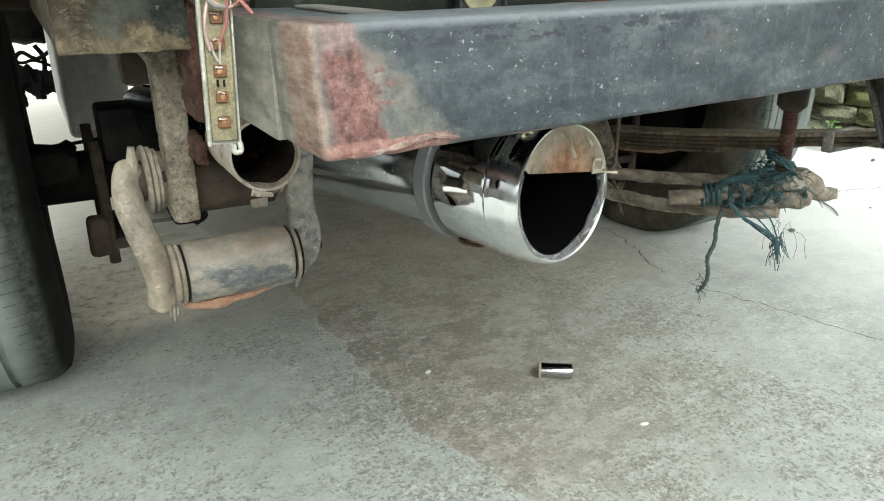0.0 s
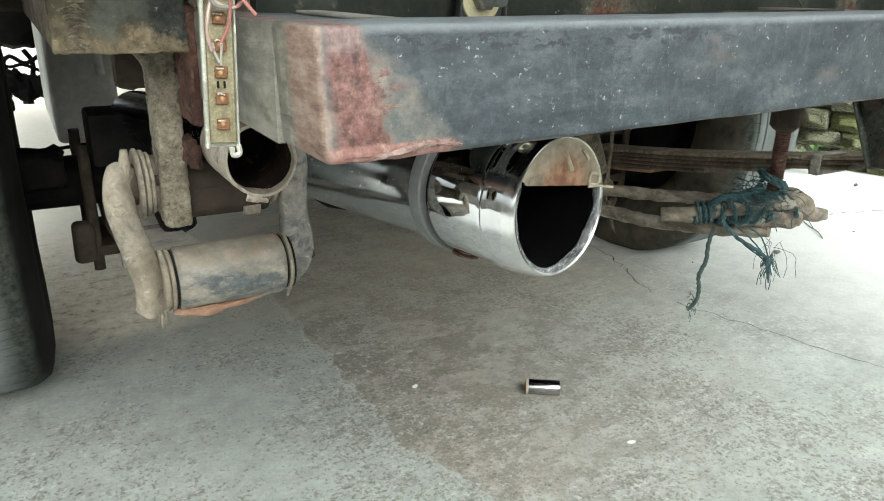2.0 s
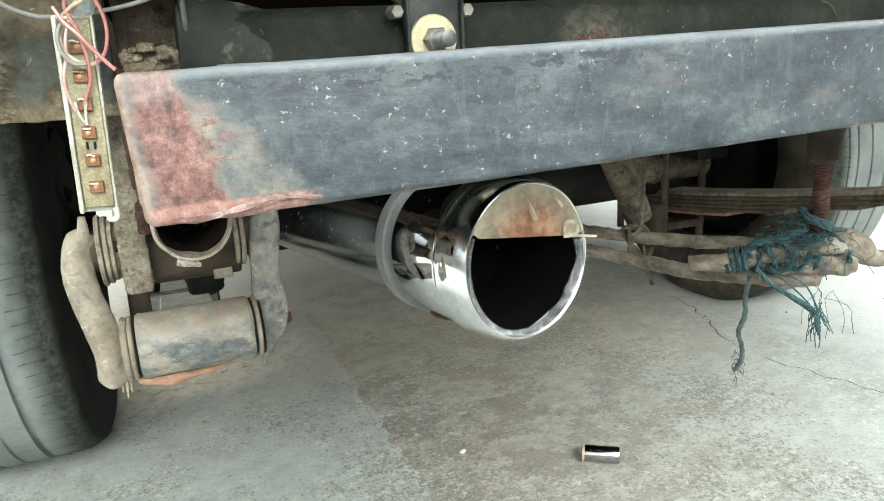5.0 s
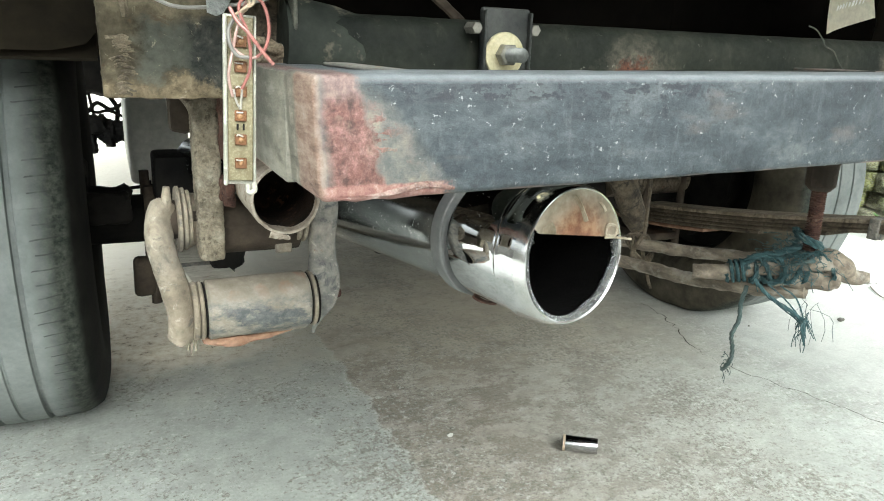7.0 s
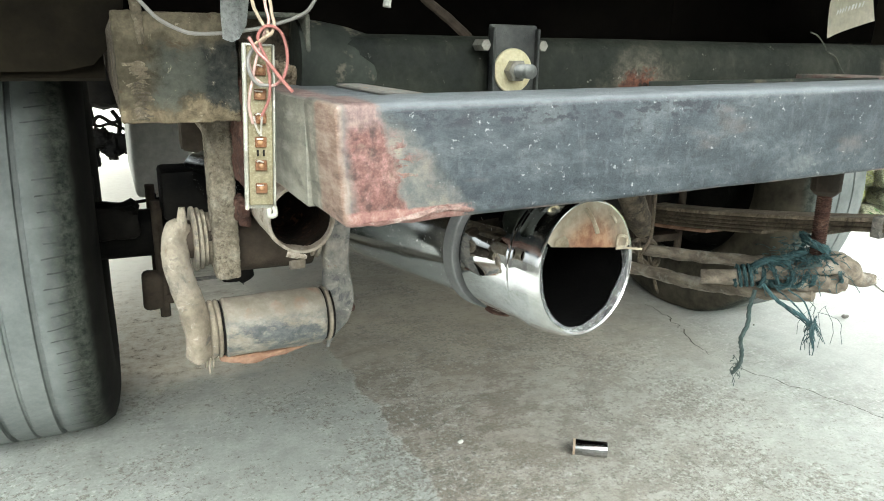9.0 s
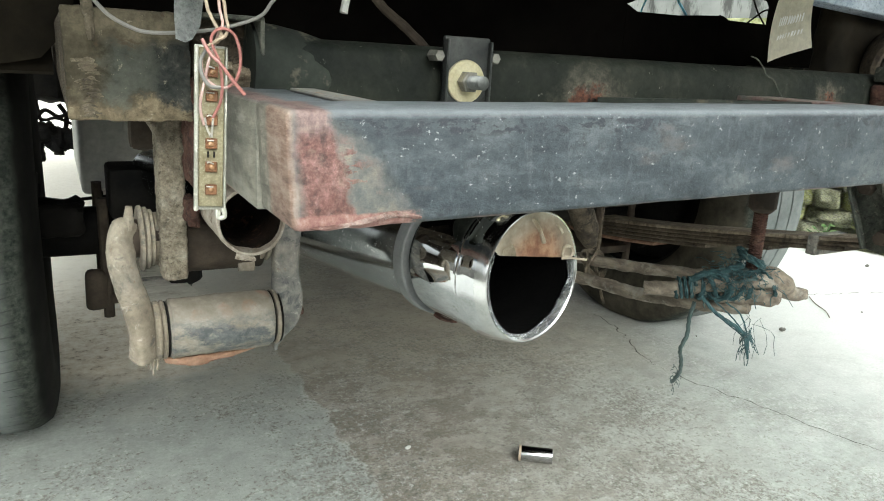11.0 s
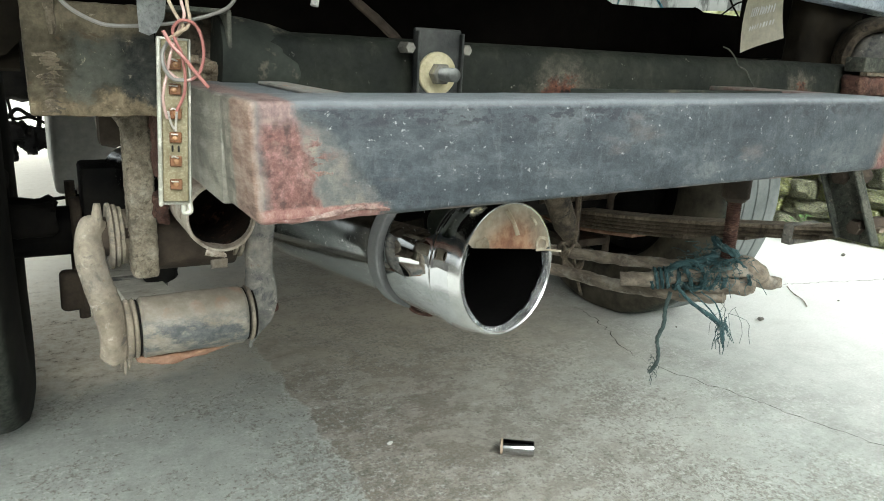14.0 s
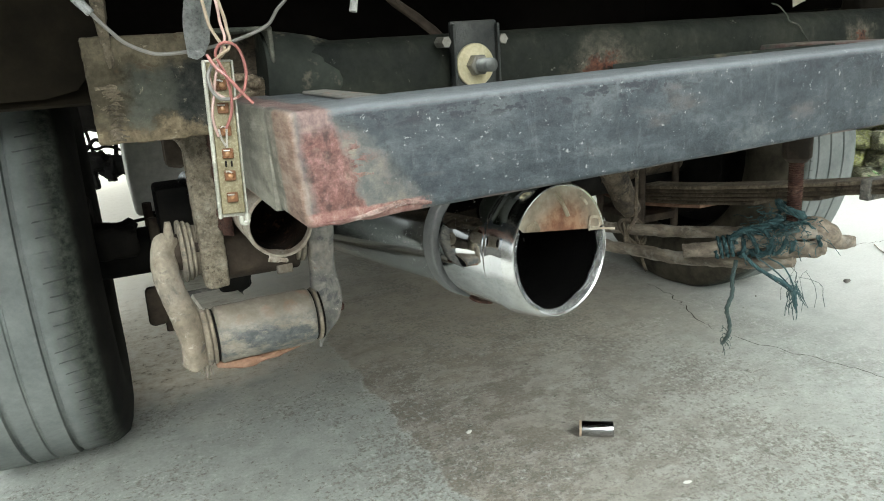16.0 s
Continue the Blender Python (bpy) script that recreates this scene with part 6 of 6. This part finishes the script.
# ---- sticks tied to the rod ----
def stick(pts, radii, label, seg=20, wobble=0.3):
    bm = B()
    line = smooth_line(pts, 14)
    n = len(line)
    rad = [float(np.interp(i / (n - 1), np.linspace(0, 1, len(radii)), radii)) for i in range(n)]
    sweep(bm, line, rad, seg, wobble=wobble)
    roughen(bm, 0.0011, 75)
    roughen(bm, 0.0006, 190)
    ob = part("stick", bm, WOOD)
    tagged(ob, label, "stick", "sticks tied under the frame")


stick([(0.488, 0.4335, 0.3665), (0.515, 0.408, 0.372), (0.545, 0.384, 0.381), (0.575, 0.362, 0.386)], [0.0068, 0.0072, 0.0072, 0.0065], "cut wooden stick bound with teal rope")
stick([(0.5625, 0.3725, 0.357), (0.548, 0.415, 0.350), (0.530, 0.4736, 0.342), (0.5148, 0.571, 0.335), (0.49, 0.72, 0.325)], [0.0055, 0.0068, 0.0068, 0.0065, 0.006], "long weathered stick bound with teal rope")
stick([(0.585, 0.40, 0.372), (0.574, 0.461, 0.364), (0.5326, 0.568, 0.3535), (0.50, 0.70, 0.345)], [0.006, 0.0068, 0.0065, 0.006], "long brown stick under the truck")
stick([(0.545, 0.395, 0.366), (0.566, 0.378, 0.368), (0.583, 0.366, 0.370), (0.588, 0.362, 0.370)], [0.0075, 0.0098, 0.0098, 0.0078], "thick broken branch end", wobble=0.15)
stick([(0.570, 0.388, 0.377), (0.590, 0.382, 0.381), (0.604, 0.376, 0.377), (0.616, 0.369, 0.368), (0.629, 0.362, 0.3675)], [0.0085, 0.0118, 0.0122, 0.0078, 0.0048], "knobbly driftwood branch with a pointed tip", wobble=0.15)


def rope():
    t = thing("rope", (0.545, 0.39, 0.36), "frayed teal rope wound round rod and sticks", "rope")
    rng = random.Random(11)

    def strands(line, r, material, name, twist=260.0):
        for j in range(3):
            bm = B()
            pts, s = [], 0.0
            for i, (p, tn, sd, up) in enumerate(frame_along(line)):
                if i:
                    s += (p - line[i - 1]).length
                a = s * twist + j * 2.094
                pts.append(p + (sd * math.cos(a) + up * math.sin(a)) * r * 0.55)
            sweep(bm, pts, r * 0.58, 6)
            part(name, bm, material, t)

    # turns round the sticks
    for turn in range(3):
        wrap = []
        for i in range(40):
            a = i * 0.5 + turn * 1.7
            k = i / 39
            c = Vector((0.521 + 0.004 * turn, 0.4035, 0.3735)).lerp(Vector((0.535 + 0.022 * turn, 0.384 - 0.008 * turn, 0.381)), k)
            rad = 0.0095 + 0.0055 * k + 0.003 * noise.noise(Vector((a * 0.7, turn * 5, 0)))
            wrap.append(c + Vector((rad * 0.35 * math.sin(a * 1.3 + turn), 0.8 * math.cos(a) * rad, math.sin(a) * rad)))
        strands(wrap, 0.0021, ROPE, "wrap")
    tight = []
    for i in range(46):
        a = i * 0.55
        c = Vector((0.5085, 0.4145, 0.3705)).lerp(Vector((0.5215, 0.4022, 0.3738)), i / 45)
        ax = Vector((0.73, -0.67, 0.15)).normalized()
        u = ax.cross(Vector((0, 0, 1))).normalized()
        tight.append(c + (u * math.cos(a) + ax.cross(u) * math.sin(a)) * 0.0092)
    strands(tight, 0.0018, ROPE, "wrap")
    for k in range(7):
        p = Vector((0.525 + 0.006 * k, 0.400 - 0.004 * k, 0.383 + rng.uniform(-0.004, 0.006)))
        q = Vector((0.553 + rng.uniform(-0.004, 0.010), 0.374 + rng.uniform(-0.01, 0.006), 0.398 + rng.uniform(-0.012, 0.008)))
        mid_p = p.lerp(q, 0.5) + Vector((rng.uniform(-0.006, 0.006), rng.uniform(-0.008, 0.002), rng.uniform(-0.004, 0.012)))
        strands(smooth_line([p, mid_p, q], 8), 0.0017, ROPE if k % 3 else ROPE_GREY, "strand")
    loop = []
    for i in range(30):
        a = i * 0.5
        loop.append(Vector((0.5545 + 0.0105 * math.cos(a) - 0.0002 * i, 0.371 + 0.0105 * math.sin(a), 0.404 + 0.00025 * i - 0.005 * math.cos(a + 0.6))))
    strands(loop, 0.0026, ROPE, "loop")
    strands(smooth_line([(0.5425, 0.372, 0.402), (0.530, 0.385, 0.393), (0.520, 0.396, 0.388), (0.515, 0.402, 0.380)], 10), 0.003, ROPE, "strand")
    tail_a = smooth_line([(0.515, 0.395, 0.362), (0.5135, 0.397, 0.345), (0.5165, 0.399, 0.328), (0.515, 0.403, 0.312), (0.524, 0.408, 0.298), (0.529, 0.411, 0.288), (0.5315, 0.414, 0.279), (0.5325, 0.419, 0.271), (0.536, 0.4247, 0.264)], 8)
    strands(tail_a, 0.0019, ROPE_GREY, "tail")
    tail_b = smooth_line([(0.510, 0.385, 0.372), (0.520, 0.374, 0.358), (0.533, 0.362, 0.348), (0.540, 0.355, 0.340), (0.5390, 0.350, 0.3285)], 10)
    strands(tail_b, 0.0017, ROPE, "tail")
    for k in range(3):
        loose = smooth_line([(0.516 + 0.006 * k, 0.388 - 0.008 * k, 0.368), (0.530 + 0.005 * k, 0.372 - 0.004 * k, 0.350 + 0.004 * k), (0.541 + 0.003 * k, 0.358, 0.338), (0.5405 + 0.002 * k, 0.352, 0.326 - 0.004 * k)], 8)
        strands(loose, 0.0007, ROPE, "strand")

    def fray(name, count, centre, spread, length, droop, material, r=0.00035):
        bm = B()
        for _ in range(count):
            p = Vector(centre) + Vector([rng.gauss(0, s) for s in spread])
            d = Vector((rng.gauss(0, 1), rng.gauss(0, 1), rng.gauss(0, 0.8))).normalized()
            l = length * rng.uniform(0.4, 1.2)
            pts = [p + d * (l * k / 5) + Vector((0.15 * l * math.sin(k + p.x * 900), 0.15 * l * math.cos(k * 1.3 + p.y * 900), -droop * l * (k / 5) ** 2)) for k in range(6)]
            sweep(bm, pts, r, 4, cap=False)
        part(name, bm, material, t)

    fray("fray", 240, (0.545, 0.382, 0.390), (0.013, 0.010, 0.007), 0.015, 0.3, ROPE)
    fray("fray", 70, (0.565, 0.370, 0.386), (0.009, 0.008, 0.007), 0.014, 0.35, ROPE)
    fray("frayed_end", 34, (0.5392, 0.351, 0.3395), (0.0015, 0.0015, 0.005), 0.009, 1.6, ROPE)
    fray("frayed_end", 12, (0.5355, 0.423, 0.272), (0.001, 0.001, 0.006), 0.010, 1.0, ROPE_GREY)
    fray("fray", 7, (0.556, 0.362, 0.356), (0.005, 0.005, 0.004), 0.020, 1.3, ROPE_GREY, 0.00022)


rope()


def cord():
    bm = B()
    for z0 in (0.0, 0.004, 0.009):
        pts = [(0.535 + 0.013 * math.cos(a * 0.5 + z0 * 300), 0.555 + 0.004 * math.sin(a) + z0, 0.350 + 0.016 * math.sin(a * 0.5 + z0 * 200)) for a in range(14)]
        sweep(bm, smooth_line(pts, 4), 0.0022, 6)
    sweep(bm, smooth_line([(0.535, 0.555, 0.362), (0.540, 0.56, 0.42), (0.545, 0.57, 0.50), (0.55, 0.58, 0.56)], 6), 0.002, 6)
    sweep(bm, smooth_line([(0.530, 0.545, 0.345), (0.532, 0.54, 0.325), (0.536, 0.537, 0.31)], 6), 0.0018, 6)
    ob = part("cord", bm, DIRTY)
    tagged(ob, "grimy cord holding the sticks up under the frame", "cord")


cord()


# ---- loose things on the concrete ----
def steel_sleeve():
    a, b = Vector((0.5712, 0.7139, 0.0116)), Vector((0.6117, 0.6851, 0.0116))
    t = thing("steel_sleeve", (0.591, 0.70, 0.0), "short shiny steel sleeve lying on the concrete", "sleeve")
    m = along(a, b - a)
    l = (b - a).length
    bm = B()
    lathe(bm, [(0.0, 0.0084), (0.0, 0.0108), (0.0012, 0.0114), (l - 0.001, 0.0114), (l, 0.0108), (l, 0.0084)], m, 40, True)
    part("sleeve", bm, STEEL, t)
    bm = B()
    lathe(bm, [(0.0005, 0.0116), (0.004, 0.0116)], m, 40)
    part("rust_band", bm, mottled("pale_rust_band", (0.30, 0.22, 0.15), (0.42, 0.33, 0.25), 90, 0.7), t, "pale rusty band")


steel_sleeve()


def scrap(name, x, y, size, material, label, cat, seed, flat=0.35, group=""):
    rng = random.Random(seed)
    bm = B()
    bmesh.ops.create_icosphere(bm, subdivisions=2, radius=1.0)
    for v in bm.verts:
        k = 1 + 0.5 * noise.noise(v.co * 1.3 + Vector((seed, 0, 0)))
        v.co = Vector((v.co.x * size * k, v.co.y * size * 0.6 * k, v.co.z * size * flat * k))
    lo = min(v.co.z for v in bm.verts)
    bmesh.ops.transform(bm, matrix=Matrix.Translation((x, y, 0.0012 - lo)) @ pose(0, 0, 0, 0, 0, rng.uniform(0, 180)), verts=bm.verts)
    ob = part(name, bm, material)
    tagged(ob, label, cat, group)


scrap("white_scrap", 0.4345, 0.804, 0.0055, WHITE_BIT, "small white scrap on the concrete", "scrap", 1, 0.25, "white scraps")
scrap("white_scrap", 0.62, 0.545, 0.006, WHITE_BIT, "small white scrap on the concrete", "scrap", 2, 0.25, "white scraps")


# ---- cracks ----
crack([(1.10, 1.16), (1.09, 1.09), (1.06, 1.0), (1.026, 0.932), (1.02, 0.87)], 0.0015, 1)
crack([(1.02, 0.87), (1.03, 0.80), (1.07, 0.702), (1.09, 0.60), (1.125, 0.494), (1.2, 0.3)], 0.0013, 2)


# ---- old block wall beside the yard ----
def block_wall():
    bm = B()
    box(bm, 2.48, 2.75, -2.0, 4.3, -0.05, 0.78)
    back = part("wall_side", bm, STONE)
    tagged(back, "old mossy stone block wall", "wall", kind="structure")
    back.matrix_world = Matrix.Translation((2.45, 1.45, 0)) @ Matrix.Rotation(radians(16), 4, "Z") @ Matrix.Translation((-2.45, -1.45, 0))
    rng = random.Random(3)
    meshes = []
    for i in range(10):
        bm = B()
        box(bm, -0.06, 0.06, -0.5, 0.5, -0.5, 0.5)
        bmesh.ops.subdivide_edges(bm, edges=bm.edges[:], cuts=2, use_grid_fill=True)
        for v in bm.verts:
            n = Vector(noise.noise_vector(v.co * 1.7 + Vector((i * 9, 0, 0))))
            v.co += Vector((n.x * 0.030, n.y * 0.04, n.z * 0.06))
            if abs(v.co.y) > 0.4 and abs(v.co.z) > 0.4:
                v.co *= 0.95
        me = bpy.data.meshes.new("block")
        bmesh.ops.recalc_face_normals(bm, faces=bm.faces)
        bm.to_mesh(me)
        bm.free()
        me.materials.append(STONE)
        me.shade_smooth()
        meshes.append(me)
    z = 0.0
    for row in range(10):
        h = rng.uniform(0.062, 0.090)
        y = 0.2 - rng.uniform(0, 0.25)
        while y < 3.0:
            w = rng.uniform(0.085, 0.165)
            ob = new("block", rng.choice(meshes))
            ob.parent = back
            ob.location = (2.455 + rng.uniform(-0.02, 0.02), y + w / 2, z + h / 2)
            ob.scale = (1, w - 0.005, h - 0.004)
            y += w
        z += h


block_wall()


# unseen walls, added to shape the low sky light and the chrome's reflections
def unseen_walls():
    bm = B()
    box(bm, -6.0, 7.0, -3.4, -3.2, -0.05, 1.25, 0.01, 1)
    ob = part("wall_rear", bm, mottled("grey_render", (0.20, 0.195, 0.18), (0.32, 0.31, 0.29), 2.0, 0.9, bumpy=0.2))
    tagged(ob, "unseen plain grey wall added to hold back low sky light", "wall", kind="structure")
    bm = B()
    box(bm, -2.8, -2.6, -3.2, 9.0, -0.05, 0.6, 0.01, 1)
    ob = part("wall_left", bm, ob.data.materials[0])
    tagged(ob, "unseen plain grey wall added to darken reflections on the left", "wall", kind="structure")


unseen_walls()


# ---- grit, twig and weed ----
GRIT = mottled("dark_grit", (0.10, 0.095, 0.08), (0.22, 0.21, 0.19), 90, 0.9)
for i, (x, y, s) in enumerate(((1.449, 0.917, 0.008), (1.226, 0.969, 0.003), (2.25, 1.20, 0.008), (0.405, 0.61, 0.0022), (0.47, 0.53, 0.0022), (0.36, 0.54, 0.0020), (1.78, 0.93, 0.003))):
    scrap("pebble", x, y, s, GRIT, "small dark pebble on the concrete", "pebble", 20 + i, 0.6, "loose grit")


def twig():
    bm = B()
    sweep(bm, smooth_line([(1.760, 1.063, 0.003), (1.722, 1.02, 0.003), (1.690, 0.97, 0.0035), (1.654, 0.935, 0.003)], 6), 0.0014, 7, wobble=0.4)
    tagged(part("twig", bm, WOOD), "thin dry twig on the concrete", "twig")


def weed():
    t = thing("weed", (2.27, 1.375, 0.0), "small green weed at the foot of the wall", "weed")
    rng = random.Random(9)
    for i in range(13):
        a, l = rng.uniform(0, 6.28), rng.uniform(0.018, 0.034)
        tip = Vector((2.27 + 0.03 * math.cos(a), 1.375 + 0.03 * math.sin(a), rng.uniform(0.05, 0.10)))
        bm = B()
        sweep(bm, [(2.27, 1.375, 0.0), tuple(Vector((2.27, 1.375, 0.05)).lerp(tip, 0.6)), tuple(tip)], 0.0012, 5)
        side = Vector((-math.sin(a), math.cos(a), 0.2)) * l * 0.45
        fwd = Vector((math.cos(a), math.sin(a), rng.uniform(-0.2, 0.5))) * l
        pts = [tip, tip + fwd * 0.35 + side, tip + fwd * 0.75 + side * 0.7, tip + fwd, tip + fwd * 0.75 - side * 0.7, tip + fwd * 0.35 - side]
        mid_rib = bm.verts.new(tip + fwd * 0.5 - Vector((0, 0, 0.006)))
        vs = [bm.verts.new(p) for p in pts]
        for k in range(6):
            bm.faces.new((mid_rib, vs[k], vs[(k + 1) % 6]))
        part("leaf", bm, LEAF_GREEN, t)


twig()
weed()
crack([(1.70, 1.10), (1.786, 1.078), (1.90, 1.045), (2.023, 1.016), (2.3, 0.95)], 0.0016, 5)


# ---- pale house across the lane, with cables in front ----
def far_wall_material():
    m, nt, b = mat("stained_pale_render", 0.9)
    base = ramp(nt, noise_of(nt, 1.2, 6.0, 0.65), (0.35, (0.17, 0.18, 0.17)), (0.65, (0.29, 0.295, 0.28)))
    runs = noise_of(nt, 2.6, 7.0, 0.72, coords(nt, (1.0, 1.6, 0.5)), 0.3)
    col = mix(nt, ramp(nt, runs, (0.47, 0.0), (0.56, 0.85)), base, (0.045, 0.045, 0.042))
    nt.links.new(col, b.inputs["Base Color"])
    bump(nt, b, runs, 0.2, 0.01)
    return m


def far_house():
    bm = B()
    box(bm, 6.4, 6.6, 1.5, 16.0, -0.05, 3.4, 0.01, 1)
    ob = part("wall_far", bm, far_wall_material())
    tagged(ob, "pale weathered rendered wall across the lane", "wall", kind="structure")
    cables = (
        ([(1.060, 0.86, 0.640), (1.090, 0.86, 0.6556), (1.1115, 0.86, 0.6685), (1.1281, 0.86, 0.6784), (1.1449, 0.86, 0.6826), (1.19, 0.86, 0.688)], 0.0015, BLACK_STEEL, "thin black cable"),
        ([(1.098, 0.862, 0.705), (1.1027, 0.862, 0.696), (1.1182, 0.862, 0.6766), (1.1399, 0.862, 0.6573), (1.160, 0.862, 0.640)], 0.0015, BLACK_STEEL, "thin black cable"),
        ([(1.262, 1.20, 0.80), (1.2654, 1.20, 0.7323), (1.2825, 1.20, 0.7096), (1.3004, 1.20, 0.6926), (1.33, 1.20, 0.66)], 0.0030, BLUE_CABLE, "bright blue cable"),
        ([(1.195, 1.20, 0.77), (1.1726, 1.20, 0.7182), (1.1622, 1.20, 0.6938), (1.158, 1.20, 0.66)], 0.0018, BLUE_CABLE, "bright blue cable"),
    )
    for pts, r, material, label in cables:
        bm = B()
        sweep(bm, smooth_line(pts, 5), r, 8)
        part("cable", bm, material, truck, label)


far_house()
